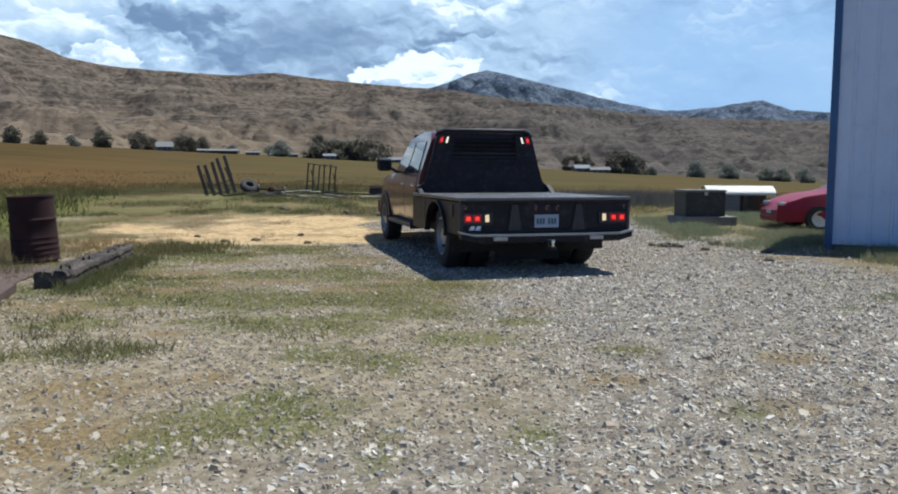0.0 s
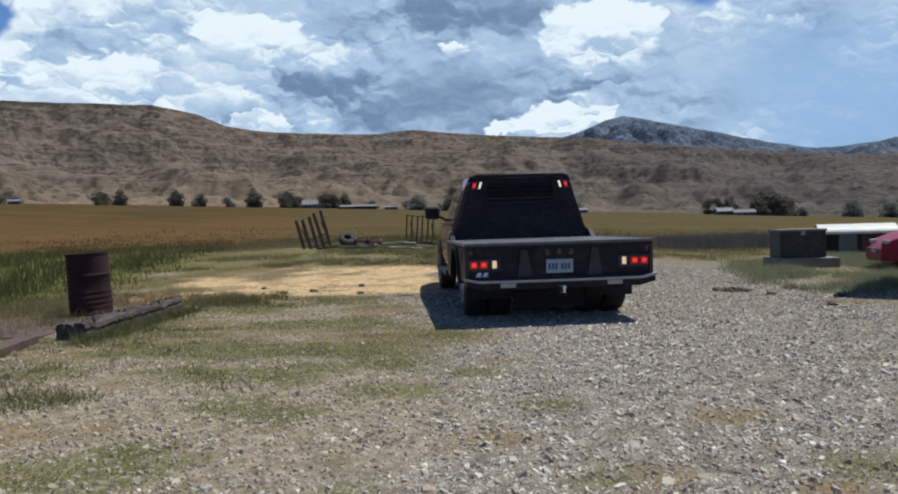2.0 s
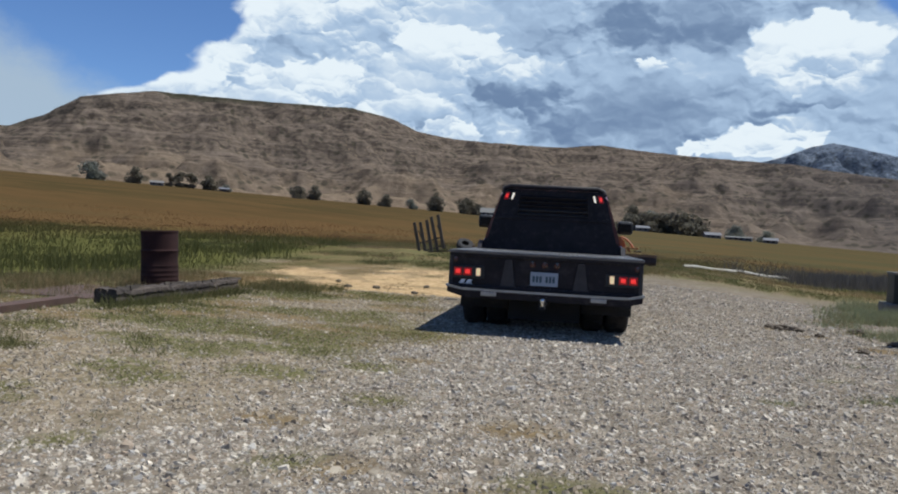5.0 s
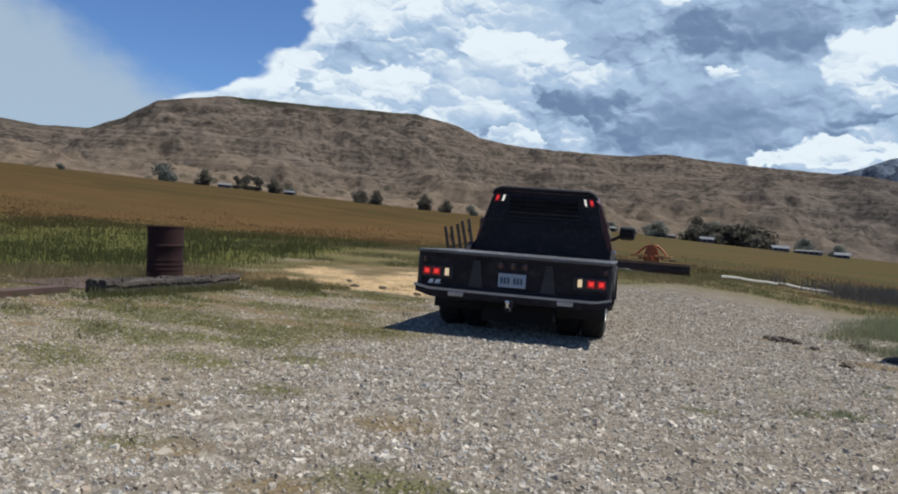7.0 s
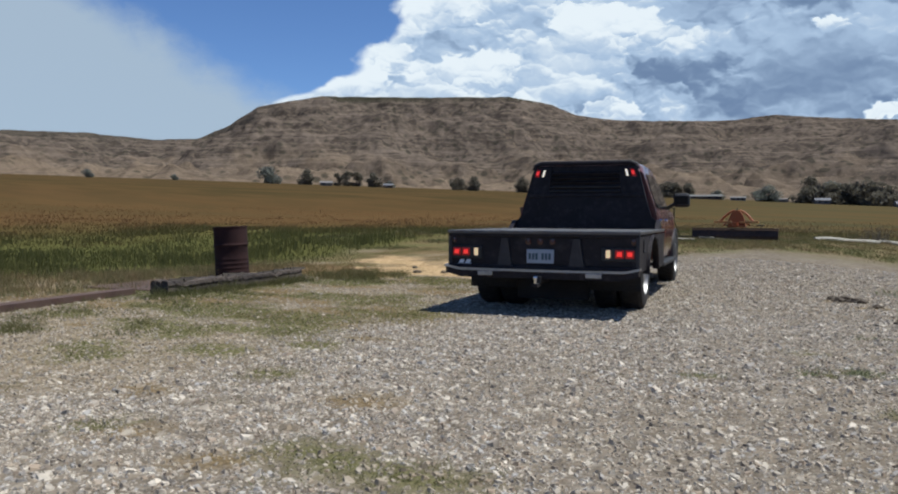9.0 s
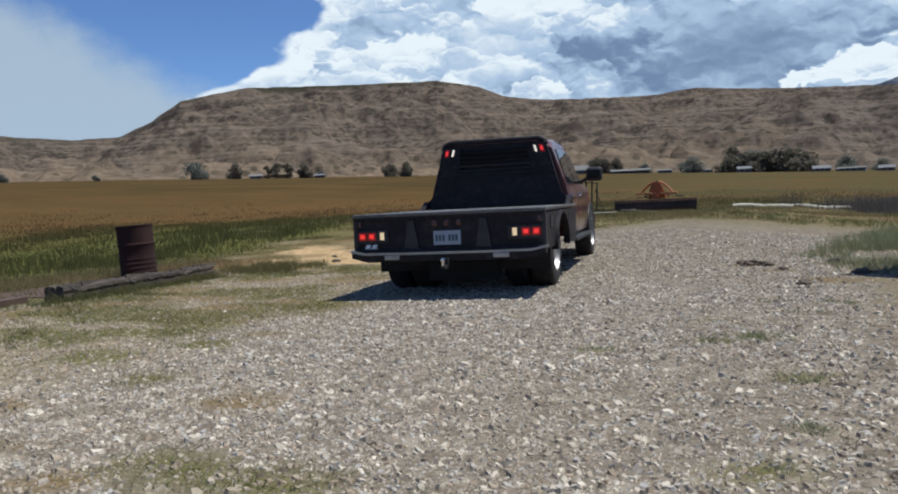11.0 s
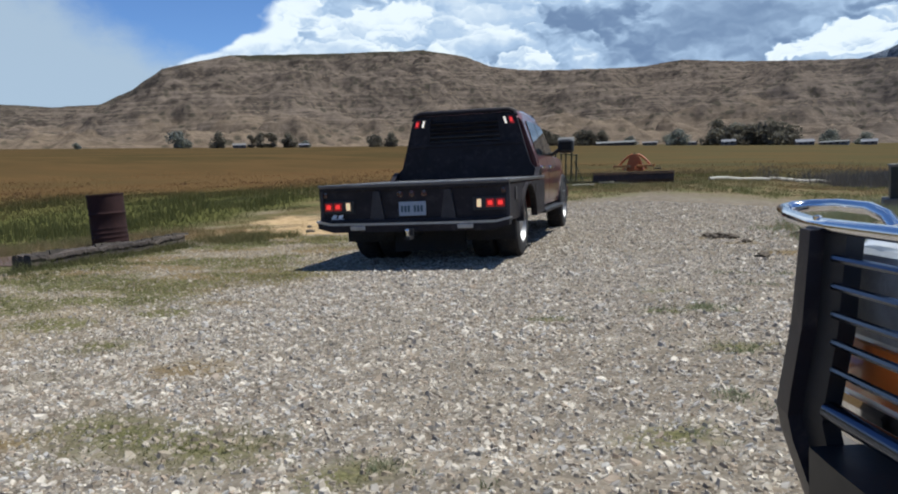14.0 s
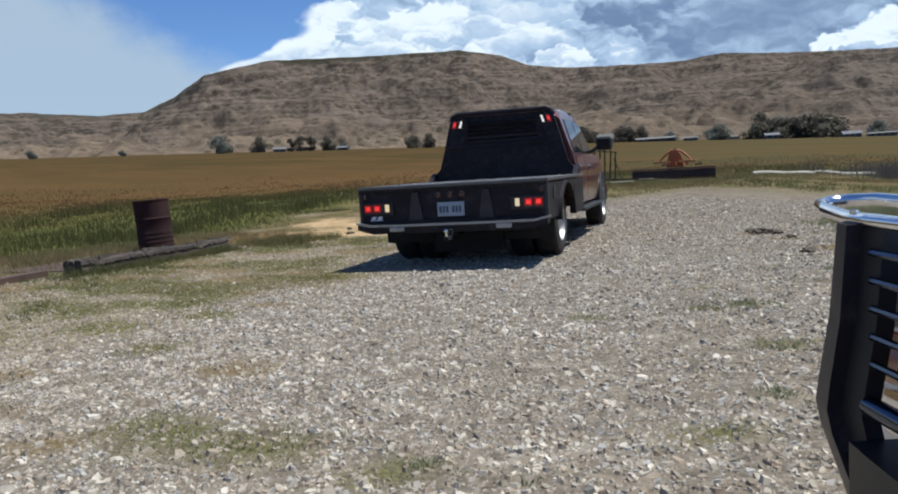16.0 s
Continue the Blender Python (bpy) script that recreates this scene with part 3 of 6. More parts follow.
M_SAGE = material("pale_leaves", blade_look((0.16, 0.17, 0.14), (0.25, 0.26, 0.215), (0.20, 0.20, 0.165)))
M_BARK = surface("bark", (0.10, 0.075, 0.05), 0.9, bump=0.5, scale=3)
M_BLACK = surface("black_powder_coat", (0.024, 0.020, 0.023), 0.5, vary=0.4, scale=5, bump=0.06, bump_scale=180, spec=0.2, dirt=(0.042, 0.036, 0.037))
M_DECK = surface("tread_plate", (0.085, 0.085, 0.088), 0.42, metal=0.5, vary=0.5, scale=4, second=(0.15, 0.147, 0.145), bump=0.3, bump_scale=90)
M_RIM = surface("worn_steel_edge", (0.16, 0.155, 0.155), 0.45, metal=0.4, vary=0.3, scale=9)
M_RIB = surface("dusty_black_steel", (0.055, 0.050, 0.050), 0.6, spec=0.3, vary=0.3, scale=7)
M_PAINT = surface("maroon_paint", (0.13, 0.030, 0.028), 0.38, metal=0.2, vary=0.2, scale=2, coat=0.8, dirt=(0.11, 0.06, 0.055))
M_WHITE = surface("white_car_paint", (0.72, 0.73, 0.75), 0.3, vary=0.08, scale=2, coat=1.0)
M_RED = surface("red_car_paint", (0.22, 0.010, 0.028), 0.4, vary=0.15, scale=2, spec=0.3)
M_PLASTIC = surface("black_plastic", (0.018, 0.018, 0.02), 0.5, vary=0.3, scale=12, bump=0.05, bump_scale=200)
M_RUBBER = surface("tyre_rubber", (0.024, 0.022, 0.022), 0.85, vary=0.3, scale=14, dirt=(0.038, 0.034, 0.03), bump=0.15)
M_ALLOY = surface("polished_alloy", (0.42, 0.41, 0.40), 0.55, metal=1.0, vary=0.15, scale=10)
M_CHROME = surface("chrome", (0.78, 0.79, 0.82), 0.1, metal=1.0, vary=0.05, scale=8)
M_STEEL = surface("brushed_steel", (0.42, 0.42, 0.42), 0.4, metal=0.9, vary=0.25, scale=12)
# chrome whose dark, bluish reflections are put into the base colour
M_CHROMEREFL = surface("chrome_reflecting_dark", (0.09, 0.11, 0.16), 0.18, metal=1.0, vary=0.1, scale=8)
M_GUARD = surface("worn_guard_plate", (0.024, 0.020, 0.026), 0.45, vary=0.35, scale=5, dirt=(0.075, 0.06, 0.055), bump=0.06, bump_scale=150)
M_GLASS = material("tinted_glass", glass_tinted)
M_DARKIN = surface("dark_interior", (0.018, 0.017, 0.019), 0.8, scale=6)
M_TAIL = lamp_lens("lit_red_lens", (0.95, 0.03, 0.03), 0.85)
M_WORK = lamp_lens("lit_work_lens", (1.0, 0.88, 0.72), 0.7)
M_MIRROR = surface("mirror_glass", (0.03, 0.03, 0.033), 0.15, metal=1.0, vary=0.1, scale=5)
M_MARK = lamp_lens("unlit_red_lens", (0.05, 0.008, 0.010), 0)
M_TAILRIM = lamp_lens("red_lens_rim", (0.42, 0.012, 0.016), 0.12)
M_REVERSE = lamp_lens("lit_clear_lens", (1.0, 0.72, 0.42), 0.5)
M_CLEAR = lamp_lens("clear_lens", (0.30, 0.30, 0.29), 0)
M_HEAD = surface("headlight_lens", (0.27, 0.28, 0.29), 0.3, vary=0.4, scale=14)
M_AMBER = lamp_lens("amber_lens", (0.80, 0.20, 0.04), 0)
M_PLATE = surface("plate_enamel", (0.34, 0.39, 0.45), 0.35, vary=0.08, scale=20)
M_PRINT = surface("dark_print", (0.05, 0.10, 0.13), 0.4, scale=20)
M_BADGE = surface("badge_print", (0.85, 0.85, 0.85), 0.4, vary=0.1, scale=20)
M_RUST = surface("rusty_drum", (0.028, 0.014, 0.014), 0.9, vary=0.3, scale=4, spec=0.2, second=(0.046, 0.022, 0.020), bump=0.25, bump_scale=45, dirt=(0.045, 0.022, 0.02))
M_RUST2 = surface("rusty_plate", (0.062, 0.034, 0.026), 0.85, scale=3, second=(0.105, 0.066, 0.048), bump=0.3, bump_scale=30, dirt=(0.10, 0.045, 0.03))
M_TIMBER = surface("weathered_timber", (0.105, 0.080, 0.062), 0.9, scale=6, second=(0.026, 0.019, 0.016), bump=0.7, bump_scale=16, streak=(1, 0.12, 1), dirt=(0.035, 0.028, 0.024))
M_OLDWOOD = surface("dark_old_wood", (0.075, 0.06, 0.045), 0.9, scale=6, vary=0.5, bump=0.4, bump_scale=40, streak=(1, 1, 0.2))
M_PALEPIPE = surface("dull_pipe", (0.10, 0.095, 0.06), 0.6, metal=0.4, scale=8, vary=0.3)
M_ORANGE = surface("faded_orange_paint", (0.36, 0.080, 0.016), 0.55, scale=5, second=(0.30, 0.085, 0.025), dirt=(0.22, 0.09, 0.04))
M_BLADEST = surface("scraper_steel", (0.055, 0.032, 0.024), 0.6, metal=0.3, scale=5, vary=0.3, dirt=(0.11, 0.055, 0.03))
M_CONC = surface("grey_concrete", (0.20, 0.19, 0.165), 0.9, scale=4, vary=0.3, bump=0.3, bump_scale=60)
M_GREEN = surface("dark_green_steel", (0.030, 0.034, 0.028), 0.6, scale=4, vary=0.3, dirt=(0.07, 0.06, 0.045))
# white siding; the blue skylight on its shaded face is mixed into the colour
M_SIDING = surface("blue_shaded_white_siding", (0.60, 0.67, 0.76), 0.45, scale=1.2, vary=0.06, dirt=(0.48, 0.56, 0.66))
M_CLOD = surface("dark_earth", (0.075, 0.06, 0.045), 0.95, scale=18, second=(0.13, 0.10, 0.07), bump=0.6, bump_scale=60)
M_TRIM = surface("blue_trim", (0.035, 0.10, 0.22), 0.4, scale=3, vary=0.2)
M_BASE = surface("dark_footing", (0.05, 0.055, 0.06), 0.8, scale=4, vary=0.3)
M_SHELL = surface("white_shell_roof", (0.56, 0.53, 0.46), 0.5, scale=3, vary=0.1)
M_HOUSE = surface("pale_house_wall", (0.13, 0.125, 0.12), 0.7, scale=1, vary=0.1)
M_ROOF = surface("grey_roof", (0.14, 0.14, 0.15), 0.7, scale=1, vary=0.2)
M_WROOF = surface("white_metal_roof", (0.17, 0.165, 0.155), 0.8, spec=0.1, scale=1, vary=0.06)
M_BROWN = surface("brown_wall", (0.07, 0.055, 0.045), 0.8, scale=1, vary=0.3)
M_BOARD = surface("grey_boards", (0.30, 0.27, 0.22), 0.9, scale=5, vary=0.4, bump=0.3, bump_scale=40, streak=(0.2, 1, 1))
M_PALETARP = surface("pale_sheet", (0.45, 0.41, 0.33), 0.7, scale=2, vary=0.15)

# ---- mesh helpers ----


def part(name, bm, mat, parent=None, label="", smooth=False):
    """Links a bmesh as one mesh object, under a thing or a part if given."""
    me = bpy.data.meshes.new(name)
    bmesh.ops.recalc_face_normals(bm, faces=bm.faces)
    bm.to_mesh(me)
    bm.free()
    me.materials.append(mat)
    if smooth:
        for f in me.polygons:
            f.use_smooth = True
        me.set_sharp_from_angle(angle=radians(38))
    ob = new(name, me)
    if parent is not None:
        ob.parent = parent
    if label:
        ob["label"] = label
    return ob


def thing(name, m, label, category, group="", kind=""):
    ob = new(name)
    ob.empty_display_size = 0.2
    ob.matrix_world = m
    return tagged(ob, label, category, group, kind)


def box(bm, lo, hi, bevel=0.0, m=None, seg=2):
    made = bmesh.ops.create_cube(bm, size=1)["verts"]
    lo, hi = Vector(lo), Vector(hi)
    for v in made:
        v.co = Vector([(a + b) / 2 + c * (b - a) for a, b, c in zip(lo, hi, v.co)])
    faces = {f for v in made for f in v.link_faces}
    if bevel:
        edges = list({e for v in made for e in v.link_edges})
        r = bmesh.ops.bevel(bm, geom=edges, offset=bevel, segments=seg, affect="EDGES", profile=0.6)
        made = list({v for f in r["faces"] for v in f.verts} | {v for v in made if v.is_valid})
    if m is not None:
        bmesh.ops.transform(bm, matrix=m, verts=[v for v in made if v.is_valid])
    return bm


def boxed(lo, hi, bevel=0.0, m=None, seg=2):
    return box(bmesh.new(), lo, hi, bevel, m, seg)


def tube(points, radius, sides=10, closed=False, bm=None):
    """A round pipe along points."""
    bm = bm or bmesh.new()
    pts = [Vector(p) for p in points]
    n, rings = len(pts), []
    up = Vector((0, 0, 1))
    for i, p in enumerate(pts):
        a = pts[i - 1] if i or closed else p
        c = pts[(i + 1) % n] if i < n - 1 or closed else p
        d = (c - a).normalized()
        side = d.cross(up if abs(d.z) < 0.9 else Vector((0, 1, 0))).normalized()
        top = side.cross(d)
        rings.append([bm.verts.new(p + radius * (math.cos(2 * math.pi * k / sides) * side + math.sin(2 * math.pi * k / sides) * top)) for k in range(sides)])
    for i in range(n if closed else n - 1):
        a, b = rings[i], rings[(i + 1) % n]
        for k in range(sides):
            bm.faces.new((a[k], a[(k + 1) % sides], b[(k + 1) % sides], b[k]))
    if not closed:
        bm.faces.new(rings[0])
        bm.faces.new(rings[-1])
    return bm


def lathe(profile, sides=28, axis="z", bm=None, m=None, hole=False):
    """A body turned from (radius, height) pairs; its ends are closed, or joined round a hole."""
    bm = bm or bmesh.new()
    rings = []
    for r, h in profile:
        ring = []
        for k in range(sides):
            a = 2 * math.pi * k / sides
            c, s = r * math.cos(a), r * math.sin(a)
            co = Vector((c, s, h) if axis == "z" else (h, c, s))
            ring.append(bm.verts.new(m @ co if m is not None else co))
        rings.append(ring)
    for a, b in zip(rings, rings[1:]):
        for k in range(sides):
            bm.faces.new((a[k], a[(k + 1) % sides], b[(k + 1) % sides], b[k]))
    if hole:
        for k in range(sides):
            bm.faces.new((rings[-1][k], rings[-1][(k + 1) % sides], rings[0][(k + 1) % sides], rings[0][k]))
    else:
        bm.faces.new(rings[0])
        bm.faces.new(rings[-1])
    return bm


def prism(outline, lo, hi, axis="y", bevel=0.0):
    """A flat outline pulled out along an axis; the outline's pairs are the two other axes in order."""
    bm = bmesh.new()

    def at(p, d):
        return {"x": (d, p[0], p[1]), "y": (p[0], d, p[1]), "z": (p[0], p[1], d)}[axis]

    a = [bm.verts.new(at(p, lo)) for p in outline]
    b = [bm.verts.new(at(p, hi)) for p in outline]
    bm.faces.new(a)
    bm.faces.new(b)
    for i in range(len(a)):
        j = (i + 1) % len(a)
        bm.faces.new((a[i], a[j], b[j], b[i]))
    if bevel:
        bmesh.ops.bevel(bm, geom=list(bm.edges), offset=bevel, segments=2, affect="EDGES", profile=0.6)
    return bm


def loft(rings, cap=True):
    """A skin over rings of equal length."""
    bm = bmesh.new()
    vs = [[bm.verts.new(p) for p in r] for r in rings]
    n = len(vs[0])
    for a, b in zip(vs, vs[1:]):
        for k in range(n):
            bm.faces.new((a[k], a[(k + 1) % n], b[(k + 1) % n], b[k]))
    if cap:
        bm.faces.new(vs[0])
        bm.faces.new(vs[-1])
    return bm

# ---- ground, hills ----


def build_ground():
    u = np.linspace(-1, 1, 321)
    ax = 4200 * np.sinh(8.2 * u) / np.sinh(8.2)
    gx, gy = np.meshgrid(ax + 0.5, ax + 9.0)
    gz = land(gx, gy)
    n = len(ax)
    i = np.arange(n * n).reshape(n, n)
    faces = np.stack([i[:-1, :-1], i[:-1, 1:], i[1:, 1:], i[1:, :-1]], -1).reshape(-1, 4)
    me = mesh_of("ground", np.stack([gx, gy, gz], -1).reshape(-1, 3), faces, True)
    for name, f in (("green", green_growth), ("dry", dry_growth), ("side", side_of_drive), ("sand", on_sand)):
        at = me.attributes.new(name, "FLOAT", "POINT")
        at.data.foreach_set("value", np.where(np.hypot(gx, gy) < 60, f(gx, gy), 0).astype(np.float32).ravel())
    me.materials.append(M_GROUND)
    tagged(new("ground", me), "gravel yard with bare sand, running out into a rough grass field", "ground", kind="structure")


def build_range(name, profile, r_base, r_top, r_back, mat, label, bumps, lift, ledge=0.0):
    """A range of hills round the place: profile gives the ridge's angle above the eye by the way it lies (degrees left of +y)."""
    pa, pe = np.array(profile).T
    az = np.concatenate([np.arange(-180, -32, 1.0), np.arange(-32, 70, 0.11), np.arange(70, 180.5, 1.0)])
    el = np.interp(az, pa, pe)
    el = el + (fbm(az * 1.1, az * 0 + 3.0, 4, 21) - 0.5) * 0.10 + (fbm(az * 6.0, az * 0 + 5.0, 3, 22) - 0.5) * 0.05
    t = np.concatenate([np.linspace(0, 1, 150), np.linspace(1.05, 1.6, 10)])
    A, T = np.meshgrid(np.radians(az), t)
    E = np.tile(el, (len(t), 1))
    R = np.where(T <= 1, r_base + (r_top - r_base) * T, r_top + (r_back - r_top) * (T - 1) / 0.6)
    X, Y = -R * np.sin(A), R * np.cos(A)
    foot = lay(X, Y) - 2
    crest = r_top * np.tan(np.radians(E)) + 1.1
    n1 = fbm(X * 0.009, Y * 0.009, 5, 5)
    gully = np.abs(fbm(X * 0.012 + 9, Y * 0.012, 4, 11) - 0.5) * 2
    S = np.clip(T + (n1 - 0.5) * 0.22 * np.clip(np.minimum(T, 1 - T) * 5, 0, 1), 0, 1)
    # benches of rock between slopes
    rise = 0.42 * sstep(0.03, 0.33, S) ** 1.3 * 0.55 + 0.30 * sstep(0.30, 0.55, S) + 0.47 * sstep(0.5, 1.0, S)
    rise = rise / rise.max()
    Z = foot + (crest - foot) * rise
    keep = np.clip((1 - T) * 6, 0, 1) * np.clip(T * 6, 0, 1)
    Z = Z + ((n1 - 0.5) * bumps - gully * bumps * 0.35) * keep
    if ledge:
        # thin ledges, broken along their length, small gullies, and worn mounds at the foot
        n2 = fbm(X * 0.004 + 3, Y * 0.004, 3, 13)
        broken = sstep(0.42, 0.62, fbm(X * 0.02, Y * 0.02 + 5, 3, 14))
        for period, amount in ((31.0, 0.75), (13.0, 0.6)):
            Z = Z + np.sin(2 * np.pi * (Z / period + 3.0 * n2)) * period / (2 * np.pi) * amount * ledge * keep * broken
        small = np.abs(fbm(X * 0.035, Y * 0.035, 3, 15) - 0.5) * 2
        Z = Z - (0.35 - small) * 4.5 * ledge * keep
        mound = (1 - np.abs(fbm(X * 0.016 + 21, Y * 0.016, 3, 16) - 0.5) * 2) ** 3
        Z = Z + mound * 16.0 * ledge * sstep(0.02, 0.10, T) * (1 - sstep(0.16, 0.34, T))
    Z = np.minimum(Z, np.hypot(X, Y) * np.tan(np.radians(E)) + 1.1 - 3 * (1 - T))
    Z = np.where(T > 1, crest - (T - 1) * lift, Z)
    n = len(az)
    i = np.arange(n * len(t)).reshape(len(t), n)
    faces = np.stack([i[:-1, :-1], i[:-1, 1:], i[1:, 1:], i[1:, :-1]], -1).reshape(-1, 4)
    me = mesh_of(name, np.stack([X, Y, Z], -1).reshape(-1, 3), faces, True)
    at = me.attributes.new("climb", "FLOAT", "POINT")
    at.data.foreach_set("value", T.astype(np.float32).ravel())
    me.materials.append(mat)
    tagged(new(name, me), label, "hills", kind="structure")


build_ground()
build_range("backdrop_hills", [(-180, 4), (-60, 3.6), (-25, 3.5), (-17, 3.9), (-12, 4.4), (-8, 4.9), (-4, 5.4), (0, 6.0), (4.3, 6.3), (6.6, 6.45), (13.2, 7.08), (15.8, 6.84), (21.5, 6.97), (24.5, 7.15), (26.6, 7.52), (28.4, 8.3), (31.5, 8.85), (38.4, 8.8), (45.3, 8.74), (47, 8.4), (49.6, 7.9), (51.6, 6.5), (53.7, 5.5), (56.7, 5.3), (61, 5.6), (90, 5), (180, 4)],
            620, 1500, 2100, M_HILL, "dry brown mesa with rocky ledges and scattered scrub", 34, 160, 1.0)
# the far range gets its air haze from the material's blue tones
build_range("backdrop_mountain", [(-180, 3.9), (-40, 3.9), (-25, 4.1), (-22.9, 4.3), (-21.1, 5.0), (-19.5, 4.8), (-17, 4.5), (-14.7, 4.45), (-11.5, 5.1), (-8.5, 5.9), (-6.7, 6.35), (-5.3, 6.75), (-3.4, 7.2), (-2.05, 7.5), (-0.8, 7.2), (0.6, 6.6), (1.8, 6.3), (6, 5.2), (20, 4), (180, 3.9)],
            2600, 3900, 4300, M_PEAK, "far mountain with a bare rocky summit, blue haze put into its colour", 60, 300)


# ---- grass, gravel ----
RNG = np.random.default_rng(7)


def blades(name, x, y, height, width, mat, label, lean=0.35, category="grass"):
    """Pointed blades standing on the ground."""
    n = len(x)
    z = land(x, y) - 0.02
    a, b = RNG.uniform(0, 2 * np.pi, n), RNG.uniform(0, 2 * np.pi, n)
    side = np.stack([np.cos(a), np.sin(a), np.zeros(n)], 1) * (width / 2)[:, None]
    bend = np.stack([np.cos(b), np.sin(b), np.zeros(n)], 1) * (height * RNG.uniform(0.1, 1, n) * lean)[:, None]
    root = np.stack([x, y, z], 1)
    up = np.zeros((n, 3))
    up[:, 2] = height
    v = np.stack([root - side, root + side, root + up + bend], 1)
    i = np.arange(n)[:, None] * 3
    me = mesh_of(name, v.reshape(-1, 3), i + [0, 1, 2])
    me.materials.append(mat)
    return tagged(new(name, me), label, category, kind="stuff")


def field_grass():
    n = 560000
    r = 6 + 64 * RNG.random(n) ** 0.8
    az = np.radians(RNG.uniform(-38, 100, n))
    x, y = -r * np.sin(az), r * np.cos(az)
    keep = RNG.random(n) < in_field(x, y) * (1 - 0.9 * sstep(24, 60, r)) * (0.35 + 0.65 * sstep(0.3, 0.6, fbm(x * 0.3, y * 0.3, 3, 31)))
    x, y = x[keep], y[keep]
    r = np.hypot(x, y)
    h = 0.8 * (0.10 + 0.26 * fbm(x * 0.15, y * 0.15, 3, 41)) * RNG.uniform(0.5, 1.2, len(x)) * (0.45 + 0.55 * sstep(8, 18, r)) * (0.6 + 0.9 * sstep(0.35, 0.7, fbm(x * 1.1, y * 1.1, 3, 43))) * (1 - 0.55 * sstep(16, 45, r))
    blades("field_grass", x, y, h, 0.005 + 0.0013 * r, M_BLADE, "tall rough grass, green near the yard and russet beyond")


def yard_weeds():
    # tufts: seeds in patches, blades round each seed
    def tufts(n, where, spread, per, h, w, mat, name, label, lean=0.7):
        sx, sy = where(n)
        x = np.repeat(sx, per) + RNG.normal(0, spread, len(sx) * per)
        y = np.repeat(sy, per) + RNG.normal(0, spread, len(sx) * per)
        hh = np.repeat(RNG.uniform(0.5, 1.3, len(sx)), per) * h * RNG.uniform(0.5, 1.2, len(x))
        blades(name, x, y, hh, np.full(len(x), w) * RNG.uniform(0.6, 1.4, len(x)), mat, label, lean, "weeds")

    def grown(f, x0, x1, y0, y1):
        def where(n):
            x, y = RNG.uniform(x0, x1, n * 6), RNG.uniform(y0, y1, n * 6)
            ok = RNG.random(n * 6) < f(x, y)
            return x[ok][:n], y[ok][:n]

        return where

    def right(n):
        x, y = RNG.uniform(3.2, 9, n * 4), RNG.uniform(5.5, 22, n * 4)
        m = fbm(x * 0.6, y * 0.5, 3, 54)
        edge = np.interp(y, [6, 8, 10, 14, 20], [5.8, 5.2, 4.6, 4.1, 4.3]) + 0.6 * (fbm(y * 0.35, y * 0 + 2, 2, 55) - 0.5) * 2
        ok = (RNG.random(n * 4) < sstep(0.42, 0.6, m) * sstep(-0.2, 1.2, x - edge)) & ~((x > 4.9) & (x < 6.8) & (y > 17.2) & (y < 19.1))
        return x[ok][:n], y[ok][:n]

    def back_green(n):
        x, y = RNG.uniform(-14, 9, n * 4), RNG.uniform(16.8, 33, n * 4)
        ok = (RNG.random(n * 4) < sstep(0.46, 0.6, fbm(x * 0.35 + 7, y * 0.6, 3, 57)) * (1 - 0.6 * sstep(-3, 0, x))) & (on_sand(x, y) < 0.3) & (y > 17 + 3.8 * sstep(-2.5, 0.5, x))
        return x[ok][:n], y[ok][:n]

    def back(n):
        x, y = RNG.uniform(-14, 9, n * 3), RNG.uniform(18.5, 34, n * 3)
        m = fbm(x * 0.4, y * 0.4, 3, 56)
        ok = (RNG.random(n * 3) < sstep(0.4, 0.6, m)) & (y > 18.5 + 2.2 * sstep(-2.5, 0.5, x))
        return x[ok][:n], y[ok][:n]

    tufts(5200, grown(green_growth, -9, 5, 1.6, 18), 0.09, 36, 0.040, 0.007, M_WEED, "yard_weeds", "low green weeds growing through the gravel", 2.4)
    tufts(4200, grown(dry_growth, -9, 5.5, 1.6, 18), 0.11, 32, 0.034, 0.006, M_STRAW, "dead_weeds", "dry straw-coloured weeds on the gravel", 2.4)
    tufts(230, grown(lambda x, y: (1 - sstep(-6.6, -4.6, x)) * 0.7 * (np.hypot(x + 5.72, y - 9.78) > 0.4), -8.5, -4.4, 4.5, 13), 0.10, 34, 0.17, 0.008, M_WEED, "scrap_weeds", "taller weeds growing round the timber and scrap steel", 0.9)
    tufts(480, grown(lambda x, y: (1 - sstep(-6.6, -4.6, x)) * 0.7 * (np.hypot(x + 5.72, y - 9.78) > 0.4), -8.5, -4.4, 4.5, 13), 0.10, 30, 0.16, 0.007, M_STRAW, "scrap_straw", "dry stalks growing round the timber and scrap steel", 0.9)
    tufts(560, right, 0.16, 40, 0.13, 0.009, M_STRAW, "side_straw", "rusty dry stalks among the weeds by the drive", 1.0)
    tufts(2200, right, 0.13, 44, 0.165, 0.011, M_BUSH, "side_weeds", "grey-green weeds along the edge of the drive", 1.1)
    tufts(1700, back, 0.14, 34, 0.09, 0.012, M_STRAW, "back_weeds", "dry weeds and litter at the end of the yard", 1.1)
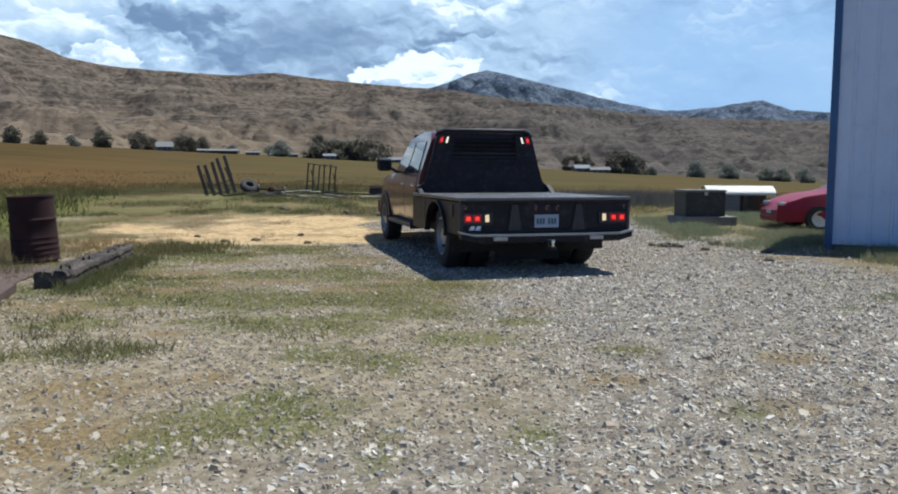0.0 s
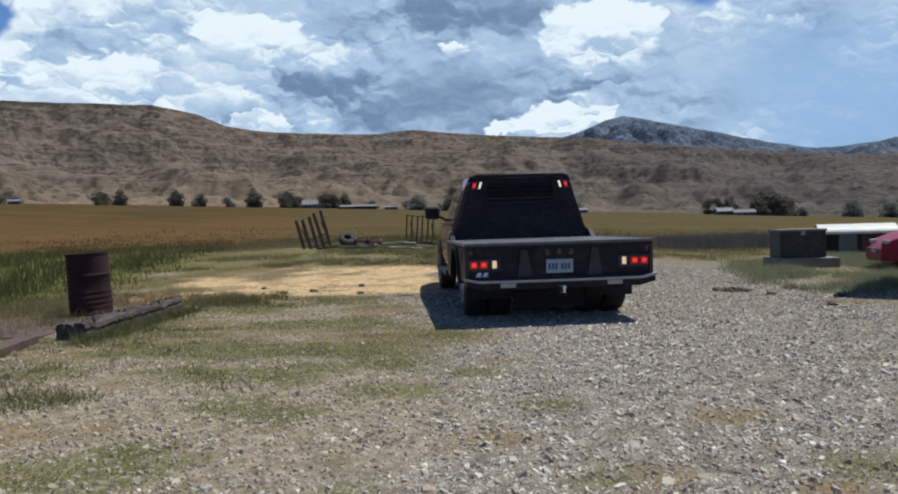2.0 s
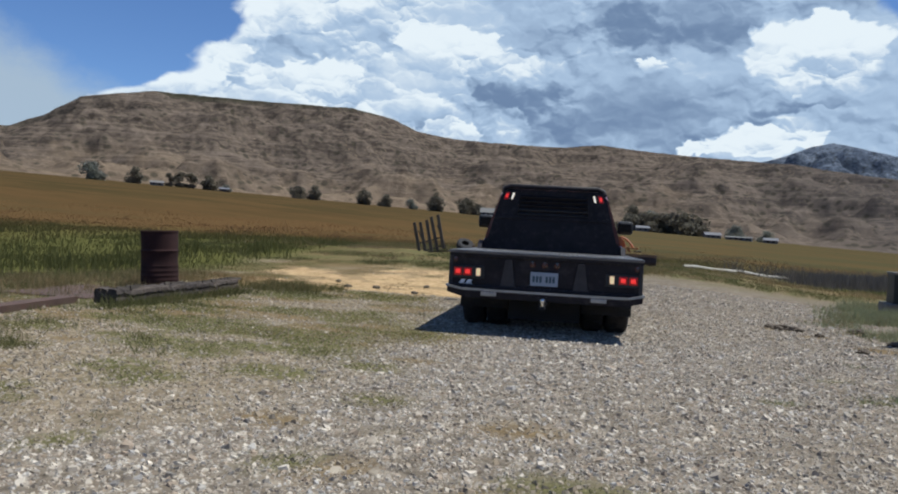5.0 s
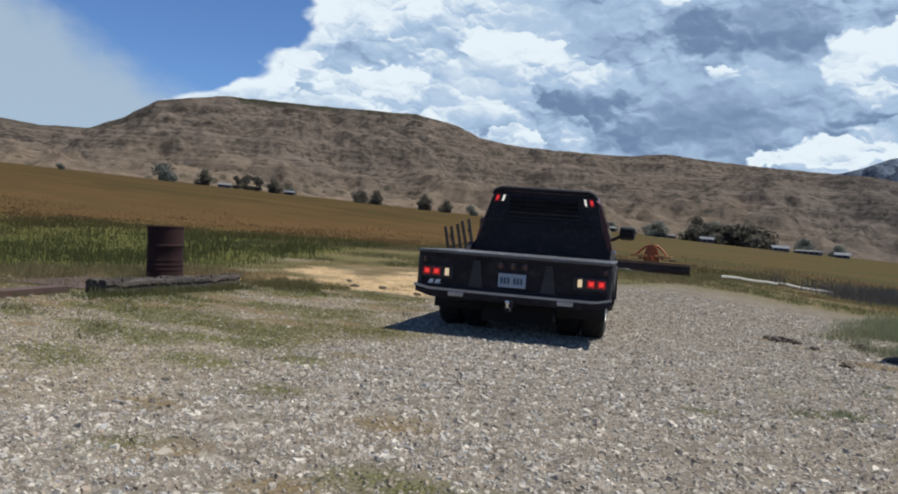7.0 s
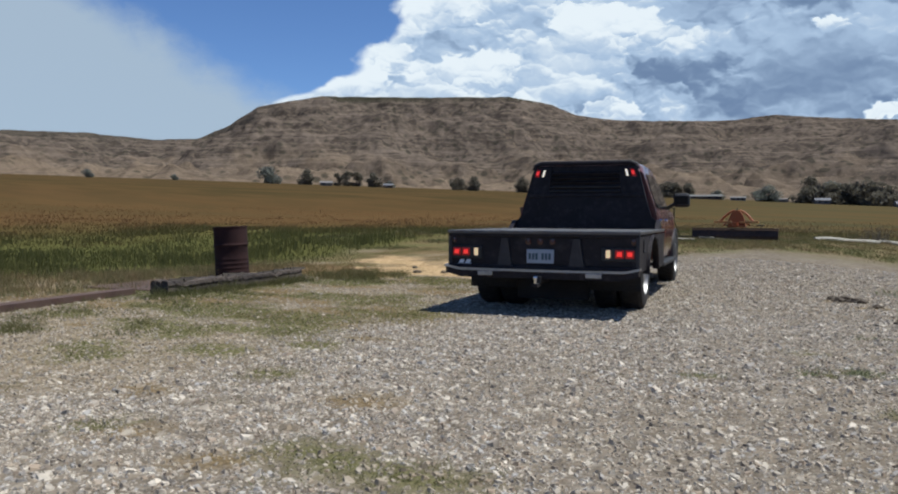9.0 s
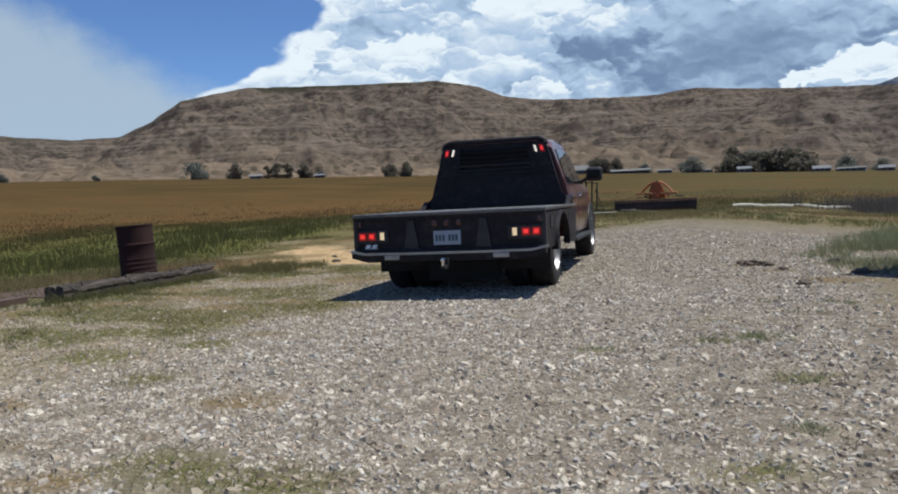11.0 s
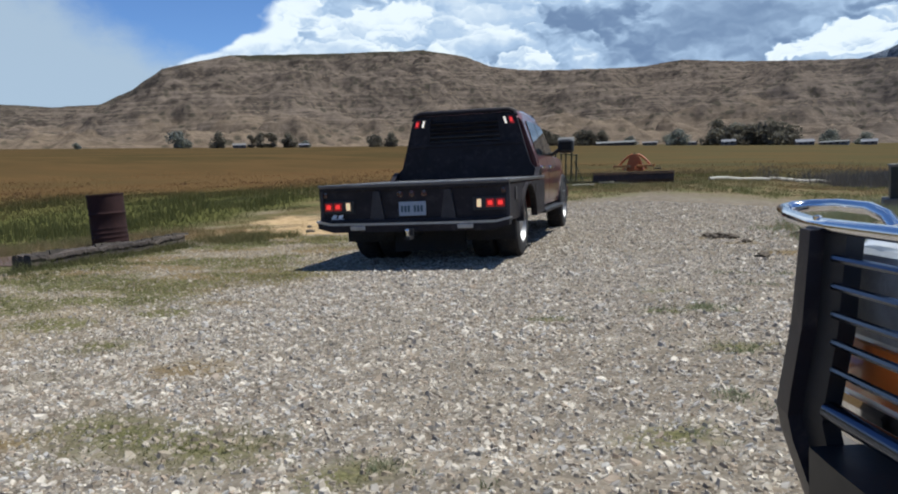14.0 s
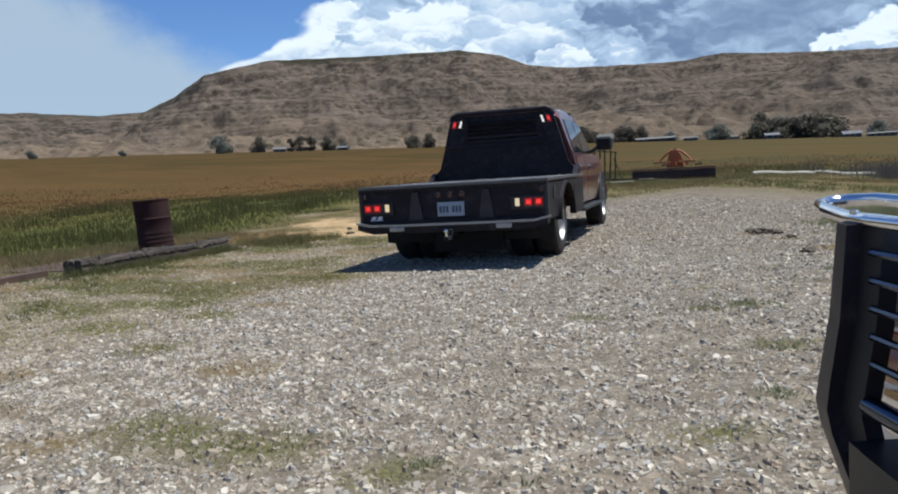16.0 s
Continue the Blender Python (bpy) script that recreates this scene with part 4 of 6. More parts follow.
    tufts(2900, back_green, 0.16, 34, 0.11, 0.013, M_WEED, "back_grass", "green grass tufts at the end of the yard", 1.1)

    # dark grey tufts, added to make a dark patch at the field's edge
    def grey_tuft_spots(n):
        return 6.6 + RNG.normal(0, 1.7, n), 31.5 + RNG.normal(0, 1.3, n)

    tufts(420, grey_tuft_spots, 0.30, 40, 0.50, 0.02, M_GREYTUFT, "dark_grey_tufts", "dark grey tufts making a dark patch at the edge of the field", 0.6)

    def sandy(n):
        a, r = RNG.uniform(0, 2 * np.pi, n), RNG.random(n) ** 0.4
        x, y = -4.0 + 3.4 * r * np.cos(a), 15.2 + 3.4 * r * np.sin(a)
        ok = fbm(x * 0.8, y * 0.8, 3, 58) > 0.46
        return x[ok], y[ok]

    tufts(420, sandy, 0.10, 26, 0.055, 0.008, M_STRAW, "sand_weeds", "sparse dry weeds on the bare sand")

    def by_timber(n):
        u = RNG.random(n)
        x, y = -4.08 - 0.5 * u + RNG.normal(0, 0.10, n) + 0.1, 7.2 + 3.2 * u
        bx, by = -4.5 + RNG.normal(0, 0.45, n), 11.6 + RNG.normal(0, 0.35, n)
        pick = RNG.random(n) < 0.6
        return np.where(pick, bx, x), np.where(pick, by, y)

    tufts(240, by_timber, 0.09, 44, 0.13, 0.010, M_WEED, "timber_weeds", "green weeds growing along the old timber", 1.0)

    def clumps(n):
        c = np.array([(-3.3, 5.3, 0.25), (-3.0, 5.7, 0.25), (-2.95, 4.5, 0.16), (-2.4, 4.6, 0.14), (-3.9, 8.0, 0.3), (-1.5, 5.5, 0.3), (-2.5, 6.7, 0.3), (-4.3, 6.4, 0.3), (-3.6, 7.0, 0.25), (-5.0, 8.4, 0.3), (-4.4, 11.2, 0.3), (-3.6, 10.9, 0.3)])
        k = RNG.integers(0, len(c), n)
        return c[k, 0] + RNG.normal(0, 1, n) * c[k, 2] * 1.3, c[k, 1] + RNG.normal(0, 1, n) * c[k, 2]

    tufts(250, clumps, 0.07, 34, 0.075, 0.008, M_WEED, "weed_tufts", "olive weed tufts standing in the gravel", 1.2)

    def sprouts(n):
        c = np.array([(4.11, 6.89), (4.34, 7.13), (4.45, 7.02), (4.77, 5.93), (4.94, 4.97), (4.89, 4.43), (4.6, 8.3), (4.2, 8.9), (4.75, 8.9), (3.46, 6.36), (3.95, 3.67), (4.38, 3.73)])
        k = RNG.integers(0, len(c), n)
        return c[k, 0] + RNG.normal(0, 0.07, n), c[k, 1] + RNG.normal(0, 0.05, n)

    tufts(110, sprouts, 0.025, 26, 0.045, 0.008, M_BUSH, "sprouts", "small grey-green plants sprouting from the gravel", 1.5)

    def leafy(n):
        c = np.array([(-0.9, 3.2), (-1.5, 3.5), (-0.7, 2.9), (-1.2, 2.9), (4.08, 6.92), (4.35, 7.2), (-4.6, 11.4), (-4.2, 11.7), (-4.9, 11.8), (-3.8, 10.9), (-3.3, 10.9), (-4.2, 10.6), (3.2, 3.5), (2.75, 3.5)])
        k = RNG.integers(0, len(c), n)
        return c[k, 0] + RNG.normal(0, 0.12, n), c[k, 1] + RNG.normal(0, 0.10, n)

    tufts(170, leafy, 0.06, 34, 0.030, 0.011, M_WEED, "weed_clumps", "leafy green weed clumps on the gravel", 1.6)


def gravel():
    """Loose stones of the drive, many and small: five-sided lumps with a domed top."""
    n = 235000
    x, y = RNG.uniform(-6.0, 7.2, n), -1.2 + 19.6 * RNG.random(n) ** 1.55
    bare = 0.35 * sstep(0.46, 0.62, fbm(x * 0.9, y * 0.9, 4, 61))
    grassy = (0.15 + 0.25 * sstep(4.2, 5.5, y)) * side_of_drive(x, y) + 0.45 * np.maximum(green_growth(x, y), dry_growth(x, y))
    keep = (RNG.random(n) > np.maximum(grassy, bare)) & (on_sand(x, y) < 0.4) & (RNG.random(n) < 1 - 0.8 * sstep(4.2, 5.2, x) * sstep(7, 9.5, y)) & (RNG.random(n) < 1 - sstep(13, 18.4, y - 2.5 * sstep(-2, 0.5, x))) & (RNG.random(n) < 0.25 + 0.75 * sstep(0.6, 2.4, y))
    x, y = x[keep], y[keep]
    n = len(x)
    size = 0.0095 + 0.015 * RNG.random(n) ** 2 + (RNG.random(n) < 0.035) * RNG.uniform(0.006, 0.020, n)
    z = land(x, y)
    a0 = RNG.uniform(0, 2 * np.pi, n)
    k = 5
    squash = RNG.uniform(0.5, 1.0, n)
    spin = RNG.uniform(0, np.pi, n)
    rise = size * RNG.uniform(0.25, 0.55, n)
    ring = []
    for j in range(k):
        a = a0 + 2 * np.pi * j / k + RNG.uniform(-0.35, 0.35, n)
        rr = size * RNG.uniform(0.75, 1.25, n)
        px, py = rr * np.cos(a), rr * np.sin(a) * squash
        ring.append((x + px * np.cos(spin) - py * np.sin(spin), y + px * np.sin(spin) + py * np.cos(spin)))
    tilt = RNG.uniform(-0.5, 0.5, (n, 2))
    v = [np.stack([px, py, z - 0.003], 1) for px, py in ring]
    for px, py in ring:
        c = RNG.uniform(0.5, 0.85, n)
        qx, qy = x + (px - x) * c, y + (py - y) * c
        v.append(np.stack([qx, qy, z + rise * RNG.uniform(0.85, 1.15, n) + (qx - x) * tilt[:, 0] + (qy - y) * tilt[:, 1]], 1))
    v = np.stack(v, 1)
    i = np.arange(n)[:, None] * (2 * k)
    f = []
    for j in range(k):
        b = (j + 1) % k
        f += [i + [j, b, k + b], i + [j, k + b, k + j]]
    f += [i + [k, k + 1, k + 2], i + [k, k + 2, k + 3], i + [k, k + 3, k + 4]]
    tri = np.stack(f, 1)
    scatter("gravel", x, y, v, tri, "loose pale grey and buff gravel stones", "earth-stained gravel stones among low weeds")
    # small pebbles packed between the stones, three-sided points
    n = 130000
    x, y = RNG.uniform(-2.6, 6.4, n), 1.9 + 8.5 * RNG.random(n) ** 1.5
    keep = (RNG.random(n) > 0.75 * np.maximum(side_of_drive(x, y), np.maximum(green_growth(x, y), dry_growth(x, y)))) & (x > -1.2 - 0.3 * (y - 2)) & ((x < 5.0) | (y < 6)) & (RNG.random(n) < sstep(1.8, 3.4, y))
    x, y = x[keep], y[keep]
    n = len(x)
    z, a0 = land(x, y), RNG.uniform(0, 2 * np.pi, n)
    size = RNG.uniform(0.006, 0.012, n)
    v = [np.stack([x + size * RNG.uniform(0.8, 1.5, n) * np.cos(a0 + 2.1 * j), y + size * RNG.uniform(0.8, 1.5, n) * np.sin(a0 + 2.1 * j), z - 0.002], 1) for j in range(3)]
    v.append(np.stack([x + RNG.uniform(-0.005, 0.005, n), y + RNG.uniform(-0.005, 0.005, n), z + size * RNG.uniform(0.5, 0.8, n)], 1))
    tri = np.array([[[0, 1, 3], [1, 2, 3], [2, 0, 3]]])
    scatter("pebbles", x, y, np.stack(v, 1), tri, "small grey pebbles between the gravel stones", "small earth-stained pebbles")


def scatter(name, x, y, v, tri, clean_label, earthy_label):
    """Makes the stones two objects: clean ones on the drive, earthy ones among the weeds."""
    earthy = RNG.random(len(x)) < np.maximum(side_of_drive(x, y), np.maximum(green_growth(x, y), dry_growth(x, y)))
    for pick, mat, label, tag in ((~earthy, M_STONE, clean_label, name), (earthy, M_STONE2, earthy_label, "earthy_" + name)):
        faces = (tri[0] + np.arange(int(pick.sum()))[:, None, None] * v.shape[1]).reshape(-1, 3)
        me = mesh_of(tag, v[pick].reshape(-1, 3), faces)
        me.materials.append(mat)
        tagged(new(tag, me), label, "gravel", kind="stuff")


def clods():
    """Lumps of dark earth with dry roots, pulled up where the drive meets the weeds."""
    rnd = random.Random(31)
    spots = [(3.42, 12.3, 0.16), (3.25, 12.5, 0.10), (3.62, 12.25, 0.12), (4.4, 12.75, 0.13), (4.55, 12.5, 0.10), (4.3, 10.2, 0.11), (3.9, 11.7, 0.08), (4.75, 11.4, 0.12), (-4.1, 12.9, 0.10), (-3.6, 13.1, 0.09), (-3.0, 14.0, 0.09), (-2.6, 12.7, 0.08), (-4.9, 13.8, 0.07), (-2.7, 18.2, 0.18), (-3.6, 18.6, 0.14), (-1.9, 18.0, 0.16), (-4.4, 18.9, 0.15)]
    for x, y, r in spots:
        t = thing("clod", pose(x, y, ground_z(x, y), 0, 0, rnd.uniform(0, 360)), "dark lump of earth with dry roots on the gravel", "clod", "clods on the ground")
        bm = bmesh.new()
        bmesh.ops.create_icosphere(bm, subdivisions=3, radius=r * 0.62)
        for v in bm.verts:
            k = 1 + rnd.uniform(-0.2, 0.2) + 0.25 * math.sin(40 * v.co.x) * math.cos(33 * v.co.y)
            v.co = Vector((v.co.x * 1.35 * k, v.co.y * k, v.co.z * 0.6 * k + 0.015))
        part("lump", bm, M_CLOD, t)


# ---- pickup cab, shared by the flatbed truck and the parked pickup ----
# Local frame: x to the vehicle's right, y ahead, z up, origin on the ground under the middle of the rear end.

CAB0, COWL, NOSE, BELT = 2.66, 4.72, 6.42, 1.19


def top_z(y):
    """Height of the body's centre line."""
    return float(np.interp(y, [CAB0, CAB0 + 0.12, CAB0 + 0.5, 3.6, 4.05, 4.35, COWL, COWL + 0.25, 5.6, 6.15, NOSE - 0.06, NOSE], [1.76, 1.845, 1.875, 1.875, 1.84, 1.68, 1.30, 1.245, 1.21, 1.15, 1.08, 1.0]))


def half_w(y, z):
    """Half the body's width at a height."""
    wide = float(np.interp(y, [CAB0, 5.4, 6.1, NOSE - 0.05, NOSE], [0.985, 0.985, 0.93, 0.74, 0.67]))
    if z <= BELT:
        return wide * (1 - 0.05 * ((0.86 - z) / 0.45) ** 2) if z < 0.86 else wide * (1 - 0.045 * ((z - 0.86) / 0.33) ** 2)
    return wide * 0.955 - (z - BELT) * 0.33


def cab_ring(y, out=0.0):
    top = top_z(y)
    belt = min(BELT, top - 0.05)
    zs = [0.50, 0.62, 0.74, 0.86, 0.98, 1.09, belt]
    side = [(half_w(y, min(z, belt)) + out, min(z, belt)) for z in zs]
    if top > BELT + 0.12:
        roof = top - 0.07
        side += [(half_w(y, z), z) for z in np.linspace(BELT, roof, 5)[1:]]
        w = half_w(y, roof)
    else:
        side += [(side[-1][0] - 0.012 * k, belt + (top - belt) * 0.12 * k) for k in range(1, 5)]
        w = side[-1][0]
    roof_z = side[-1][1]
    side += [(w * 0.93, roof_z + (top - roof_z) * 0.62), (w * 0.6, roof_z + (top - roof_z) * 0.93), (0.0, top)]
    return [(x, y, z) for x, z in side] + [(-x, y, z) for x, z in side[-2::-1]]


def side_patch(y0, y1, z0, z1, out, sign, corners=None, ny=6, nz=5, thick=0.012):
    """A panel that follows the body's side; corners: its four (y, z), for slanted ones."""
    c = corners or [(y0, z0), (y1, z0), (y1, z1), (y0, z1)]
    bm = bmesh.new()

    def grid(o):
        rows = []
        for j in range(nz + 1):
            row = []
            for i in range(ny + 1):
                u, v = i / ny, j / nz
                y = (1 - v) * ((1 - u) * c[0][0] + u * c[1][0]) + v * ((1 - u) * c[3][0] + u * c[2][0])
                z = (1 - v) * ((1 - u) * c[0][1] + u * c[1][1]) + v * ((1 - u) * c[3][1] + u * c[2][1])
                row.append(bm.verts.new((sign * (half_w(y, z) + o), y, z)))
            rows.append(row)
        return rows

    a, b = grid(out), grid(out - thick)
    for j in range(nz):
        for i in range(ny):
            bm.faces.new((a[j][i], a[j][i + 1], a[j + 1][i + 1], a[j + 1][i]))
            bm.faces.new((b[j][i], b[j + 1][i], b[j + 1][i + 1], b[j][i + 1]))
    rim = lambda g: g[0] + [r[-1] for r in g[1:]] + g[-1][-2::-1] + [r[0] for r in g[-2:0:-1]]
    ra, rb = rim(a), rim(b)
    for k in range(len(ra)):
        bm.faces.new((ra[k], rb[k], rb[(k + 1) % len(ra)], ra[(k + 1) % len(ra)]))
    return bm


def wheel(parent, x, y, radius=0.405, width=0.27):
    side = 1 if x > 0 else -1
    hub = new("wheel")
    hub.parent = parent
    hub.location = (x, y, radius)
    w = width / 2
    prof = [(radius * 0.60, -w), (radius * 0.80, -w * 1.05), (radius * 0.94, -w * 0.92), (radius, -w * 0.62), (radius, w * 0.62), (radius * 0.94, w * 0.92), (radius * 0.80, w * 1.05), (radius * 0.60, w)]
    tyre = lathe(prof, 40, "x", None, None, True)
    part("tyre", tyre, M_RUBBER, hub, smooth=True)
    lugs = bmesh.new()
    for k in range(36):
        for s in (-1, 1):
            rot = Matrix.Rotation(2 * math.pi * (k + 0.25 * s) / 36, 4, "X")
            box(lugs, (s * w * 0.35 - w * 0.25, -0.011, radius - 0.012), (s * w * 0.35 + w * 0.3, 0.011, radius + 0.006), 0, rot)
    part("tread", lugs, M_RUBBER, hub)
    rim = lathe([(0.001, side * w * 0.1), (radius * 0.60, side * w * 0.1), (radius * 0.61, side * w * 0.98), (radius * 0.57, side * w * 1.0), (radius * 0.52, side * w * 0.55), (radius * 0.30, side * w * 0.42), (radius * 0.26, side * w * 0.8), (radius * 0.10, side * w * 0.95), (0.001, side * w * 0.97)], 40, "x")
    part("rim", rim, M_ALLOY, hub, "polished alloy rim", True)
    for k in range(8):
        a = 2 * math.pi * k / 8
        m = Matrix.Translation((0, radius * 0.41 * math.cos(a), radius * 0.41 * math.sin(a)))
        # dark disc on the rim, painted shade in place of a cut hole
        part("rim_hole_shade", lathe([(0.001, side * w * 0.40), (0.042, side * w * 0.40), (0.042, side * w * 0.60), (0.001, side * w * 0.605)], 12, "x", None, m), M_DARKIN, hub)
    return hub


def cab_body(parent, paint, bumper=0.97, dual=False):
    ys = [CAB0, CAB0 + 0.03, CAB0 + 0.12, 3.0, 3.3, 3.6, 3.85, 4.05, 4.2, 4.35, 4.5, 4.62, COWL, 4.85, 5.05, 5.3, 5.6, 5.9, 6.1, 6.25, NOSE - 0.05, NOSE]
    part("cab_body", loft([cab_ring(y) for y in ys]), paint, parent, smooth=True)
    for sign in (1, -1):
        for y0, y1 in ((2.80, 3.62), (3.65, 4.70)):
            door = part("door", side_patch(y0, y1, 0.58, 1.17, 0.008, sign), paint, parent, smooth=True)
            part("door_handle", boxed((sign * 0.985 - 0.02, y0 + 0.06, 1.02), (sign * 0.985 + 0.03, y0 + 0.26, 1.06), 0.01), M_CHROME, door)
        for c in ([(2.84, 1.22), (3.60, 1.22), (3.60, 1.70), (2.92, 1.69)], [(3.67, 1.22), (4.60, 1.22), (4.24, 1.66), (3.67, 1.70)]):
            win = part("side_window", side_patch(0, 0, 0, 0, 0.012, sign, c, thick=0.005), M_GLASS, parent)
            # near-black backing gives the glass a shaded cabin that isn't modelled
            part("cabin_shade_panel", side_patch(0, 0, 0, 0, 0.004, sign, c), M_DARKIN, win)
        arch = [(5.44 + 0.50 * math.cos(a), 0.44 + 0.47 * math.sin(a)) for a in np.linspace(0, math.pi, 15)]
        inner = [(5.44 + 0.43 * math.cos(a), 0.42 + 0.42 * math.sin(a)) for a in np.linspace(math.pi, 0, 15)]
        part("front_arch", prism(arch + inner, sign * 0.93, sign * 1.0, "x"), M_PLASTIC, parent)
        # near-black slab in the arch stands for the shade of a hollow well
        part("wheel_well_shade", prism([(5.44 + 0.44 * math.cos(a), 0.42 + 0.43 * math.sin(a)) for a in np.linspace(0, math.pi, 15)], sign * 0.90, sign * 0.992, "x"), M_DARKIN, parent)
        part("running_board", boxed((sign * 0.86, 2.75, 0.41), (sign * 1.06, 4.72, 0.465), 0.02), M_PLASTIC, parent, "dark running board")
        mirror = part("wing_mirror", boxed((min(sign * 1.03, sign * 1.28), 4.42, 1.25), (max(sign * 1.03, sign * 1.28), 4.58, 1.47), 0.065, None, 4), M_PLASTIC, parent, "large black towing mirror")
        part("mirror_arm", tube([(sign * 0.93, 4.56, 1.24), (sign * 1.02, 4.52, 1.29), (sign * 1.12, 4.48, 1.32)], 0.028), M_PLASTIC, mirror)
        part("mirror_glass", boxed((min(sign * 1.06, sign * 1.25), 4.412, 1.30), (max(sign * 1.06, sign * 1.25), 4.418, 1.42)), M_MIRROR, mirror)
        lo, hi = (0.42, 0.64) if dual else (0.21, 0.64)
        part("headlight", boxed((min(sign * lo, sign * hi), NOSE - 0.14, 0.885), (max(sign * lo, sign * hi), NOSE + 0.02, 1.06), 0.03), M_HEAD, parent, "clear headlight")
        part("turn_lamp", boxed((min(sign * lo, sign * hi), NOSE - 0.22, 0.765), (max(sign * lo, sign * hi), NOSE + 0.012, 0.88), 0.02), M_AMBER, parent, "amber turn lamp")
        part("side_lamp_trim", boxed((min(sign * lo, sign * hi), NOSE - 0.16, 0.66), (max(sign * lo, sign * hi), NOSE + 0.01, 0.76), 0.02), M_CHROME, parent, "bright trim below the lamps")
    shield = loft([[(-0.80, COWL - 0.03, 1.315), (0.80, COWL - 0.03, 1.315), (0.80, COWL - 0.045, 1.305), (-0.80, COWL - 0.045, 1.305)] if k == 0 else [(-0.70, 4.10, 1.815), (0.70, 4.10, 1.815), (0.70, 4.085, 1.80), (-0.70, 4.085, 1.80)] for k in range(2)])
    bmesh.ops.translate(shield, verts=shield.verts, vec=(0, 0.03, 0.03))
    part("windscreen", shield, M_GLASS, parent)
    part("rear_window", boxed((-0.62, CAB0 - 0.012, 1.30), (0.62, CAB0 - 0.004, 1.66)), M_GLASS, parent)
    gw = 0.41 if dual else 0.20
    part("grille", boxed((-gw, NOSE - 0.03, 0.72), (gw, NOSE + 0.02, 1.02), 0.02), M_PLASTIC, parent)
    for k in range(4):
        part("grille_bar", boxed((-gw + 0.01, NOSE + 0.012, 0.755 + 0.066 * k), (gw - 0.01, NOSE + 0.034, 0.78 + 0.066 * k), 0.005), M_CHROME, parent)
    part("front_bumper", loft([[(x, NOSE + 0.16 - 0.16 * abs(x) ** 3, z0) for z0 in (0.48, 0.69)] + [(x, NOSE - 0.02 - 0.1 * abs(x) ** 3, z0) for z0 in (0.69, 0.48)] for x in np.linspace(-bumper, bumper, 13)]), M_CHROME if dual else M_PLASTIC, parent, "full-width front bumper", True)
    part("bonnet_seam", boxed((-0.84, COWL + 0.02, 1.238), (0.84, COWL + 0.05, 1.262)), M_DARKIN, parent)
    part("chassis_rail", boxed((-0.47, 0.25, 0.46), (-0.39, 6.2, 0.62)), M_DARKIN, parent)
    part("chassis_rail", boxed((0.39, 0.25, 0.46), (0.47, 6.2, 0.62)), M_DARKIN, parent)
    part("engine_pan", boxed((-0.40, 3.2, 0.34), (0.40, 6.0, 0.60), 0.05), M_DARKIN, parent)
    for y in (1.15, 5.44):
        part("axle", lathe([(0.05, -0.8), (0.05, -0.16), (0.15, -0.1), (0.15, 0.1), (0.05, 0.16), (0.05, 0.8)], 16, "x", None, Matrix.Translation((0, y, 0.40))), M_DARKIN, parent)
        for s in (-1, 1):
            wheel(parent, s * 0.865, y)
    if dual:
        for s in (-1, 1):
            wheel(parent, s * 0.57, 1.15)


